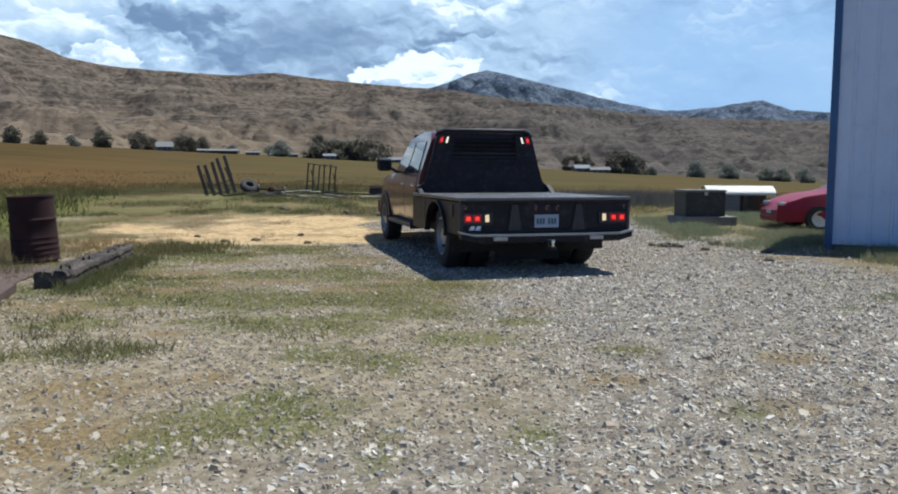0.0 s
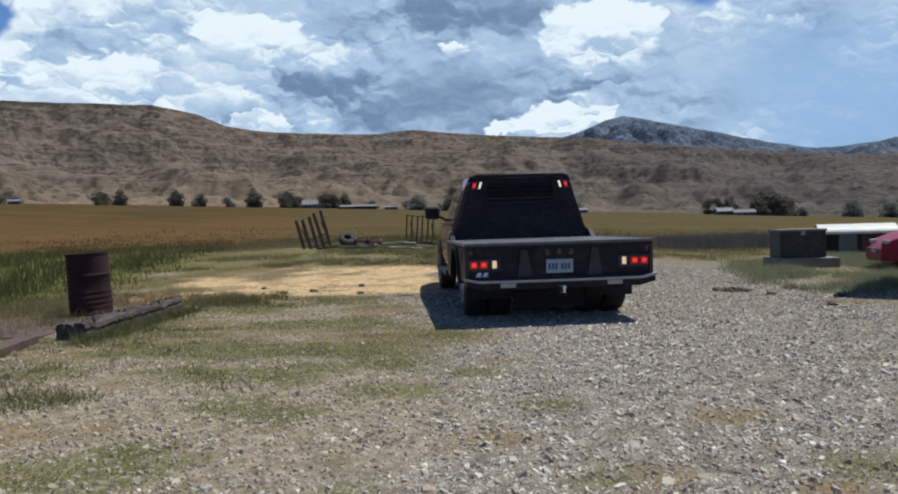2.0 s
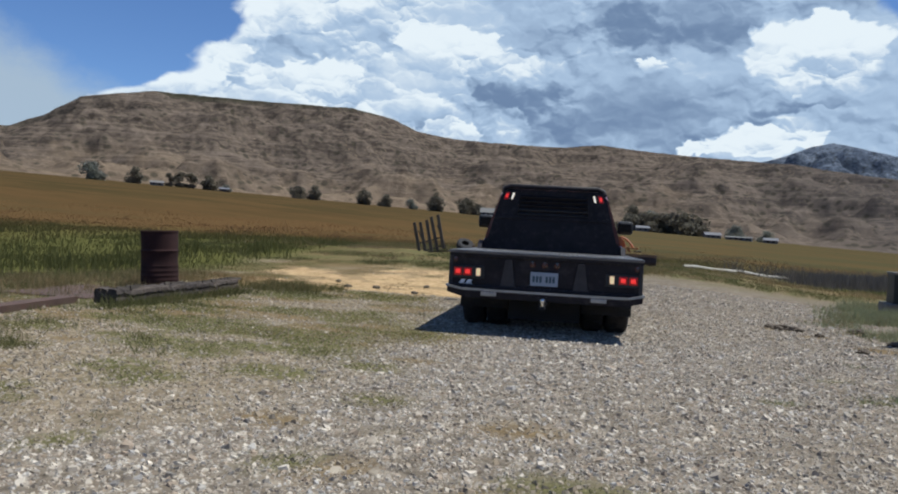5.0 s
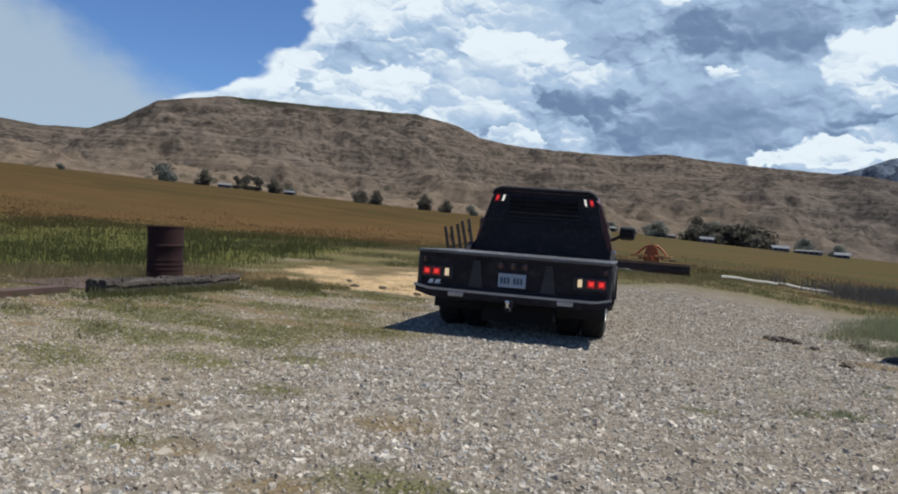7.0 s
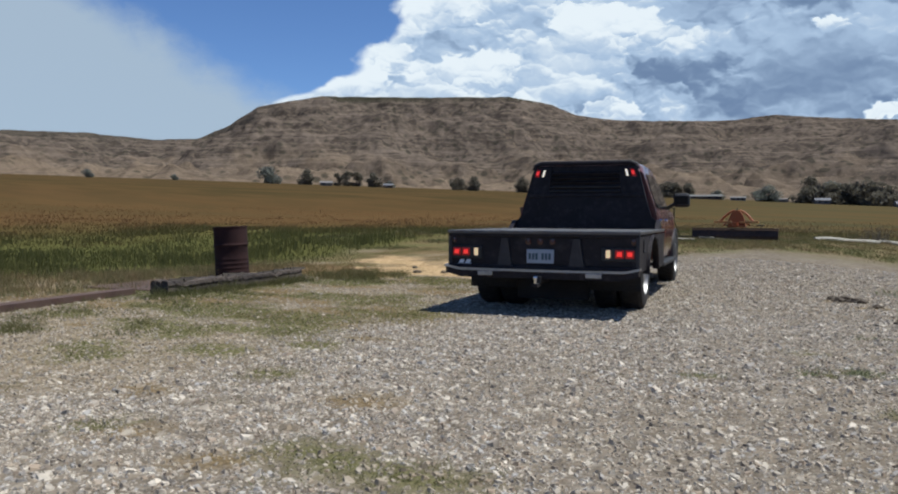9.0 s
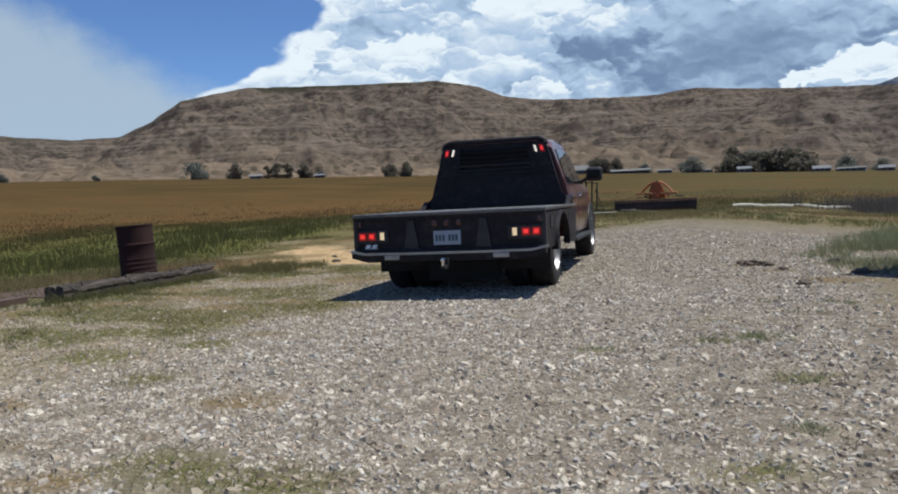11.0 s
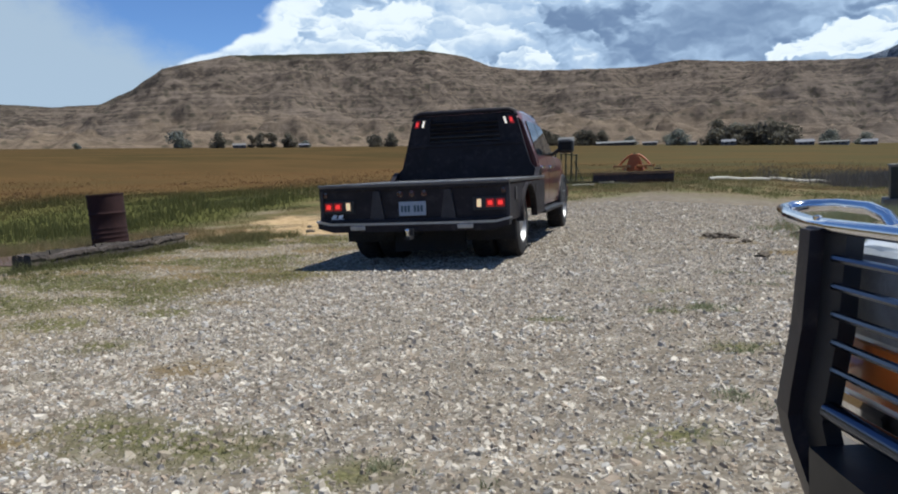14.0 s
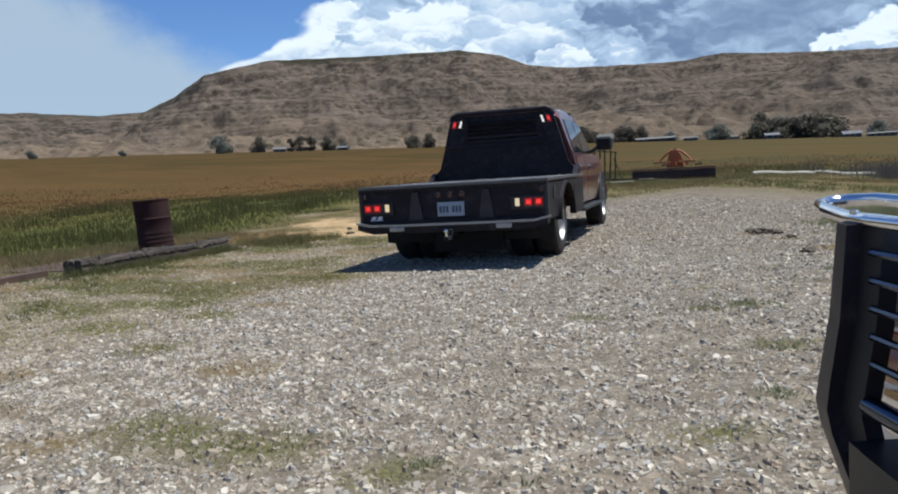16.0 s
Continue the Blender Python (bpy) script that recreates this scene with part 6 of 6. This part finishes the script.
def junk_pile():
    rnd = random.Random(4)
    t = thing("old_tyre", pose(-7.05, 25.5, ground_z(-7.05, 25.5) + 0.24, 38, 8, 30), "old black tyre leaning on scrap", "tyre")
    part("tyre", lathe([(0.13, -0.1), (0.24, -0.11), (0.30, -0.07), (0.30, 0.07), (0.24, 0.11), (0.13, 0.1)], 28, "z", None, None, True), M_RUBBER, t, smooth=True)
    for k in range(16):
        x, y = -7.0 + rnd.random() * 5.4, 22.3 + rnd.random() * 4.2
        w = 0.5 + rnd.random() * 1.3
        s = thing("scrap_board", pose(x, y, ground_z(x, y) + 0.03 + 0.05 * rnd.random(), rnd.uniform(-6, 6), rnd.uniform(-5, 5), rnd.uniform(-35, 35)), "weathered loose board lying in dry weeds", "board", "scrap boards at the end of the yard")
        part("board", boxed((-w / 2, -0.09, -0.02), (w / 2, 0.09, 0.02), 0.006), M_BOARD if k % 3 else M_OLDWOOD, s)
    b = thing("scrap_axle", pose(-6.35, 25.7, ground_z(-6.35, 25.7) + 0.14, 4, 6, 20), "rusty old axle with a hub, half hidden in weeds", "scrap")
    part("shaft", lathe([(0.035, -0.4), (0.035, -0.12), (0.12, -0.05), (0.12, 0.05), (0.035, 0.12), (0.035, 0.4)], 14, "x"), M_RUST, b)
    for s in (-1, 1):
        part("hub", lathe([(0.05, s * 0.4), (0.14, s * 0.4), (0.14, s * 0.46), (0.05, s * 0.48)], 16, "x"), M_BLADEST, b)


def grader_blade():
    t = thing("box_scraper", pose(-1.72, 25.5, ground_z(-1.72, 25.5), 0, 0, 2), "orange tractor rear blade with a dark steel scraper, parked on weeds", "implement")
    prof = [(0.02, 0.0), (0.0, 0.14), (0.03, 0.28), (0.09, 0.38), (0.11, 0.37), (0.055, 0.27), (0.025, 0.14), (0.045, 0.0)]
    part("scraper", prism(prof, -1.28, 1.28, "x"), M_BLADEST, t, "dark rusty scraper blade")
    part("scraper_edge", boxed((-1.28, -0.012, 0.355), (1.28, 0.06, 0.385), 0.006), M_RUST2, t)
    part("turntable", lathe([(0.0, 0.0), (0.25, 0.0), (0.25, 0.05), (0.0, 0.06)], 24, "z", None, Matrix.Translation((0, 0.35, 0.42))), M_ORANGE, t)
    part("beam", boxed((-0.07, 0.1, 0.42), (0.07, 1.3, 0.56), 0.01), M_ORANGE, t)
    part("mast", prism([(-0.27, 0.40), (0.27, 0.40), (0.24, 0.62), (0.18, 0.80), (0.08, 0.93), (-0.08, 0.93), (-0.18, 0.80), (-0.24, 0.62)], 0.28, 0.36, "y", 0.008), M_ORANGE, t)
    for s in (-1, 1):
        part("strut", tube([(s * 0.50, 0.30, 0.56), (s * 0.40, 0.33, 0.70), (s * 0.25, 0.36, 0.84), (s * 0.08, 0.38, 0.93)], 0.036, 8), M_ORANGE, t)
        part("side_arm", boxed((min(s * 0.12, s * 0.66), 0.18, 0.53), (max(s * 0.12, s * 0.66), 0.27, 0.60), 0.01), M_ARM, t, "sun-faded orange arm")
        part("hitch_pin", tube([(s * 0.38, 1.25, 0.46), (s * 0.62, 1.25, 0.46)], 0.022, 8), M_OLDWOOD, t)
        part("stay", tube([(s * 0.40, 0.32, 0.46), (s * 0.16, 0.34, 0.66)], 0.025, 8), M_ORANGE, t)
    part("link", tube([(0, 0.31, 0.82), (0, 0.36, 1.0)], 0.016, 8), M_OLDWOOD, t)


def tank_on_slab():
    s = thing("concrete_slab", pose(5.90, 18.35, ground_z(5.90, 18.35) - 0.02, 0, 0, 3), "low grey concrete slab in weeds", "slab")
    part("slab", boxed((-0.66, -0.55, 0), (0.66, 0.55, 0.24), 0.02), M_CONC, s)
    t = thing("steel_box", pose(5.84, 18.35, ground_z(5.90, 18.35) + 0.22, 0, 0, 3), "dark square steel utility box standing on a concrete slab", "utility box")
    part("box_body", boxed((-0.48, -0.42, 0), (0.48, 0.42, 0.58), 0.012), M_GREEN, t)
    part("lid", boxed((-0.50, -0.44, 0.58), (0.50, 0.44, 0.63), 0.012), M_CONC, t, "pale dusty lid")
    part("hasp", boxed((-0.04, -0.455, 0.50), (0.04, -0.435, 0.59), 0.004), M_STEEL, t)


def shell_shelter():
    t = thing("low_shelter", pose(8.62, 23.6, ground_z(8.62, 23.6), 0, 0, -8), "low shelter with a curved white roof and dark openings", "shelter")
    W = 1.0
    arc = [(0.62 * math.cos(a), 0.58 + 0.27 * math.sin(a)) for a in np.linspace(0, math.pi, 15)]
    inn = [(0.60 * math.cos(a), 0.57 + 0.25 * math.sin(a)) for a in np.linspace(math.pi, 0, 15)]
    part("roof", prism(arc + inn, -W, W, "x"), M_SHELL, t, "curved white roof")
    part("back_wall", boxed((-W, 0.52, 0), (W, 0.57, 0.60)), M_BROWN, t)
    for x, m in ((-W + 0.04, M_SHELL), (-0.42, M_WROOF), (0.15, M_BROWN), (W - 0.04, M_SHELL)):
        part("post", boxed((x - 0.05, -0.58, 0), (x + 0.05, -0.50, 0.60), 0.006), m, t)
    part("front_panel", boxed((-0.40, -0.575, 0.0), (-0.02, -0.545, 0.60), 0.004), M_WROOF, t, "white slatted panel")
    for k in range(5):
        part("panel_slat", boxed((-0.37, -0.585, 0.07 + 0.105 * k), (-0.05, -0.577, 0.12 + 0.105 * k)), M_ROOF, t)


def red_car():
    """Local: x to its right, y ahead, origin on the ground at the front end's middle."""
    c = thing("sedan", pose(6.95, 16.9, ground_z(7.2, 17.1) - 0.02, 0, 0, 86) @ Matrix.Diagonal((0.95, 0.95, 0.9, 1)), "red sedan with a sloping bonnet, parked by the building", "car")
    top = ([-4.5, -4.4, -3.9, -3.4, -2.7, -1.95, -1.25, -0.55, -0.15, 0.0], [0.80, 0.95, 1.0, 1.34, 1.40, 1.33, 0.97, 0.84, 0.68, 0.50])

    def ring(y):
        t = float(np.interp(y, *top))
        w = float(np.interp(y, [-4.5, -4.0, -0.9, -0.2, 0.0], [0.74, 0.86, 0.88, 0.74, 0.60]))
        belt = min(0.88, t - 0.03)
        pts = [(w * 0.95, 0.22), (w, 0.42), (w, 0.62), (w * 0.97, belt)]
        pts += [(w * 0.97 - (t - belt) * 0.45, belt + (t - belt) * 0.75), (w * 0.55 if t > 1.1 else w * 0.7, t - 0.01), (0.0, t)]
        return [(x, y, z) for x, z in pts] + [(-x, y, z) for x, z in pts[-2::-1]]

    part("body", loft([ring(y) for y in (-4.5, -4.35, -4.0, -3.7, -3.4, -3.0, -2.7, -2.3, -1.95, -1.6, -1.25, -0.9, -0.55, -0.3, -0.15, -0.05, 0.0)]), M_RED, c, smooth=True)
    for s in (-1, 1):
        part("side_window", prism([(-3.5, 0.90), (-1.45, 0.90), (-1.95, 1.24), (-2.9, 1.29)], s * 0.70, s * 0.845, "x"), M_GLASS, c)
        part("headlight", boxed((min(s * 0.36, s * 0.66), -0.34, 0.58), (max(s * 0.36, s * 0.66), -0.06, 0.69), 0.03), M_CLEAR, c)
        for y in (-0.85, -3.6):
            wh = new("wheel")
            wh.parent = c
            wh.location = (s * 0.79, y, 0.31)
            part("tyre", lathe([(0.19, -0.1), (0.29, -0.1), (0.31, -0.06), (0.31, 0.06), (0.29, 0.1), (0.19, 0.1)], 28, "x", None, None, True), M_RUBBER, wh, smooth=True)
            part("rim", lathe([(0.001, s * 0.01), (0.19, s * 0.01), (0.20, s * 0.09), (0.17, s * 0.085), (0.12, s * 0.06), (0.0, s * 0.08)], 24, "x"), M_ALLOY, wh, smooth=True)
    part("windscreen", loft([[(-0.66, -1.30, 0.985), (0.66, -1.30, 0.985), (0.66, -1.31, 0.97), (-0.66, -1.31, 0.97)], [(-0.52, -1.93, 1.335), (0.52, -1.93, 1.335), (0.52, -1.94, 1.32), (-0.52, -1.94, 1.32)]]), M_GLASS, c)
    part("front_plate", boxed((-0.16, -0.01, 0.40), (0.16, 0.008, 0.50)), M_PLATE, c)
    part("bumper_lip", boxed((-0.62, -0.25, 0.26), (0.62, 0.02, 0.36), 0.03), M_RED, c)


def building():
    m = Matrix.Translation((5.97, 12.05, -0.08)) @ Matrix.Rotation(radians(-32), 4, "Z")
    b = thing("metal_building", m, "white steel-sided building with dark blue corner trim", "building")
    H = 4.25
    part("front_wall", boxed((0.06, 0.0, 0.14), (9.0, 0.12, H)), M_SIDING, b)
    part("end_wall", boxed((0.0, 0.06, 0.14), (0.12, 2.6, H)), M_SIDING, b)
    part("back_wall", boxed((0.0, 2.5, 0.14), (9.0, 2.6, H)), M_SIDING, b)
    part("far_wall", boxed((8.9, 0.0, 0.14), (9.0, 2.6, H)), M_SIDING, b)
    part("footing", boxed((-0.01, -0.012, 0.0), (9.0, 2.6, 0.16)), M_BASE, b)
    part("roof", prism([(-0.02, H - 0.02), (1.3, H + 0.25), (2.62, H - 0.02)], -0.02, 9.02, "x"), M_TRIM, b)
    part("corner_trim", boxed((-0.035, -0.035, 0.10), (0.075, 0.075, H), 0.006), M_TRIM, b, "dark blue corner trim")
    for k in range(29):
        x = 0.30 + 0.30 * k
        part("siding_rib", prism([(x - 0.03, 0.0), (x - 0.014, -0.02), (x + 0.014, -0.02), (x + 0.03, 0.0)], 0.15, H - 0.02, "z"), M_SIDING, b)
    for k in range(7):
        y = 0.40 + 0.30 * k
        part("siding_rib", prism([(0.0, y - 0.03), (-0.02, y - 0.014), (-0.02, y + 0.014), (0.0, y + 0.03)], 0.15, H - 0.02, "z"), M_SIDING, b)


def pale_pipe():
    for x0, y0, x1, y1 in ((0.1, 28.0, 1.7, 29.6), (1.6, 30.4, 3.4, 31.4)):
        t = thing("irrigation_pipe", Matrix.Identity(4), "pale plastic irrigation pipe lying in the grass", "pipe", "pipes along the field")
        part("pipe", tube([(x0 + (x1 - x0) * u, y0 + (y1 - y0) * u, ground_z(x0 + (x1 - x0) * u, y0 + (y1 - y0) * u) + 0.035 + 0.015 * math.sin(9 * u)) for u in np.linspace(0, 1, 12)], 0.07, 8), M_PALETARP, t)


# ---- valley: trees and houses ----


def leaf_cloud(seed, lobes, n, size):
    r = np.random.default_rng(seed)
    lobes = np.array(lobes, float)
    k = r.integers(0, len(lobes), n)
    d = r.normal(0, 1, (n, 3))
    d /= np.linalg.norm(d, axis=1)[:, None]
    rad = r.random(n) ** 0.4
    c = lobes[k, :3] + d * rad[:, None] * lobes[k, 3:4] * np.array([1, 1, 0.85])
    a, b = r.normal(0, 1, (n, 3)), r.normal(0, 1, (n, 3))
    a /= np.linalg.norm(a, axis=1)[:, None]
    b = np.cross(a, b)
    b /= np.linalg.norm(b, axis=1)[:, None]
    s = (size * r.uniform(0.6, 1.3, n))[:, None]
    v = np.stack([c - a * s, c + b * s * 0.6, c + a * s, c - b * s * 0.6], 1).reshape(-1, 3)
    return v, (np.arange(n)[:, None] * 4 + [0, 1, 2, 3])


def tree_model(seed, h, w, mat, name="tree"):
    rnd = random.Random(seed)
    t = thing(name, pose(0, 0, -500), "", "tree")
    part("trunk", lathe([(0.05 * h, -0.3), (0.035 * h, 0.15 * h), (0.02 * h, 0.5 * h), (0.005 * h, 0.85 * h)], 8), M_BARK, t)
    limb = bmesh.new()
    lobes = []
    for k in range(9):
        a = 2 * math.pi * k / 9 + rnd.uniform(-0.3, 0.3)
        z = h * rnd.uniform(0.12, 0.80)
        r = w * rnd.uniform(0.2, 0.42) * (1.15 - 0.5 * z / h)
        tip = (r * math.cos(a), r * math.sin(a), z)
        tube([(0, 0, z * 0.55), (tip[0] * 0.5, tip[1] * 0.5, z * 0.8), tip], 0.012 * h, 5, False, limb)
        lobes.append((*tip, w * rnd.uniform(0.22, 0.33)))
        if k % 2:
            lobes.append((tip[0] * 0.8, tip[1] * 0.8, 0.14 * h, w * 0.22))
    lobes.append((0, 0, h * 0.82, w * 0.26))
    part("limbs", limb, M_BARK, t)
    v, f = leaf_cloud(seed, lobes, 1800, 0.055 * w)
    me = mesh_of("crown", v, f)
    me.materials.append(mat)
    crown = new("crown", me)
    crown.parent = t
    return t


def place_polar(az, r):
    a = radians(az)
    x, y = -r * math.sin(a), r * math.cos(a)
    return x, y, ground_z(x, y)


def valley():
    models = {"round": tree_model(1, 7.5, 8.5, M_LEAF), "tall": tree_model(2, 11, 7.5, M_LEAF), "wide": tree_model(3, 10, 15, M_LEAF), "pale": tree_model(4, 10, 12, M_SAGE), "scrub": tree_model(5, 4.5, 6, M_SAGE)}
    names = {"round": "round dark green tree at the foot of the hills", "tall": "tall dark green tree at the far edge of the field", "wide": "broad dark green tree by the far houses", "pale": "pale grey-green tree by the far houses", "scrub": "grey-green scrub bush at the foot of the hills"}
    spots = [("round", 34.8, 440, 1.0), ("round", 33.5, 440, 1.0), ("scrub", 48.5, 470, 2.0), ("round", 45.8, 460, 1.1), ("tall", 43.6, 455, 0.7), ("tall", 42.9, 455, 1.0), ("tall", 42.2, 455, 0.95), ("round", 41.0, 455, 1.1), ("scrub", 39.8, 450, 0.9),
             ("round", 29.9, 430, 1.0), ("round", 28.3, 430, 0.9), ("round", 24.6, 425, 1.0), ("round", 22.4, 430, 1.2), ("round", 21.6, 430, 0.9), ("round", 19.6, 430, 1.1), ("tall", 19.0, 430, 0.8), ("round", 18.2, 430, 1.0), ("scrub", 26.4, 430, 1.1), ("scrub", 16.2, 430, 1.0), ("scrub", 13.5, 420, 1.2),
             ("tall", 10.2, 360, 1.0), ("pale", 8.9, 350, 1.0), ("pale", 12.8, 380, 0.8), ("wide", 10.3, 345, 0.75), ("wide", 9.0, 345, 0.7), ("wide", 7.9, 345, 0.75), ("wide", 6.7, 340, 0.9), ("wide", 5.7, 345, 0.7), ("scrub", 3.2, 360, 1.2), ("scrub", 1.2, 360, 1.0), ("tall", -8.0, 380, 0.8), ("tall", -8.6, 380, 0.7), ("round", -9.4, 380, 1.0),
             ("round", -11.4, 360, 1.15), ("round", -12.2, 360, 1.2), ("round", -12.9, 360, 1.1), ("scrub", -14.0, 360, 0.8), ("pale", -17.0, 380, 0.7), ("pale", -19.2, 390, 0.8), ("pale", -21.6, 390, 0.6), ("pale", -22.6, 390, 0.65), ("scrub", -24, 390, 1.4), ("scrub", 55, 480, 0.8), ("scrub", 60.5, 470, 0.9)]
    rnd = random.Random(12)
    for kind, az, r, s in spots:
        x, y, z = place_polar(az, r)
        t = copy_thing(models[kind], pose(x, y, z, 0, 0, rnd.uniform(0, 360)) @ Matrix.Diagonal((s, s, s, 1)))
        t.matrix_basis = pose(x, y, z, 0, 0, rnd.uniform(0, 360)) @ Matrix.Diagonal((s * rnd.uniform(0.9, 1.15), s, s * rnd.uniform(0.85, 1.1), 1))
        tagged(t, names[kind], "tree", "trees across the valley")
    for m in models.values():
        for o in list(m.children_recursive):
            bpy.data.objects.remove(o)
        bpy.data.objects.remove(m)

    def house(az, r, w, d, h, roof_h, wall, roof, turn, label, windows=3):
        x, y, z = place_polar(az, r)
        w, h = 0.85 * w, 0.72 * h
        t = thing("house", pose(x, y, z - 0.3, 0, 0, az + turn), label, "house", "houses across the valley")
        part("wall", boxed((-w / 2, -d / 2, 0), (w / 2, d / 2, h)), wall, t)
        part("roof", prism([(-d / 2 - 0.3, h), (0, h + roof_h), (d / 2 + 0.3, h)], -w / 2 - 0.3, w / 2 + 0.3, "x"), roof, t)
        for k in range(windows):
            px = -w / 2 + w * (k + 0.7) / (windows + 0.4)
            win = part("window", boxed((px - 0.5, -d / 2 - 0.05, h * 0.42), (px + 0.5, -d / 2 + 0.02, h * 0.80)), M_DARKIN, t)
            part("window_frame", boxed((px - 0.58, -d / 2 - 0.04, h * 0.36), (px + 0.58, -d / 2 - 0.004, h * 0.42)), M_WROOF, win)

    pale, long = "small pale gabled house at the far side of the field", "long low white trailer house across the field"
    house(20.7, 410, 9, 8, 3.0, 2.6, M_HOUSE, M_WROOF, 0, pale)
    house(17.2, 405, 22, 7, 2.2, 1.0, M_BROWN, M_WROOF, 0, "long low brown shed with a pale roof", 5)
    house(14.8, 400, 8, 5, 2.2, 0.7, M_HOUSE, M_WROOF, 0, long)
    house(12.6, 400, 16, 5, 1.9, 0.5, M_HOUSE, M_WROOF, 0, long, 5)
    house(9.4, 335, 6, 5, 2.4, 1.0, M_HOUSE, M_ROOF, 8, pale, 2)
    house(4.6, 325, 7, 6, 2.0, 1.1, M_HOUSE, M_ROOF, 10, pale)
    house(2.8, 330, 11, 5, 2.0, 0.5, M_HOUSE, M_WROOF, -6, long, 4)
    house(0.8, 330, 6, 6, 2.0, 1.0, M_HOUSE, M_ROOF, 0, pale, 2)
    house(-9.0, 355, 8, 7, 2.6, 1.6, M_ROOF, M_ROOF, 15, "small grey house among trees", 2)
    house(-10.3, 350, 10, 7, 2.2, 1.3, M_HOUSE, M_WROOF, 10, pale)
    house(44.4, 440, 8, 5, 2.4, 1.2, M_HOUSE, M_WROOF, 0, pale, 2)
    house(39.9, 445, 6, 5, 2.2, 1.0, M_BROWN, M_ROOF, 0, "small brown shed among trees", 1)


drum()
timber()
rusty_channel()
flatbed_truck()
parked_pickup()
building()
tank_on_slab()
shell_shelter()
red_car()
grader_blade()
slat_rack(-7.32, 23.35, 8, -14, -18, 0.84, 1.16, 5, M_OLDWOOD, "dark slatted rack leaning back in the weeds", "slat_rack", (0.12, 0.42), 0.052)
slat_rack(-5.15, 28.3, -6, 8, 7, 1.05, 1.1, 6, M_PALEPIPE, "thin-barred metal rack standing in dry grass", "bar_rack", (0.12, 1.06), 0.028)
junk_pile()
pale_pipe()
clods()
valley()
field_grass()
yard_weeds()
gravel()
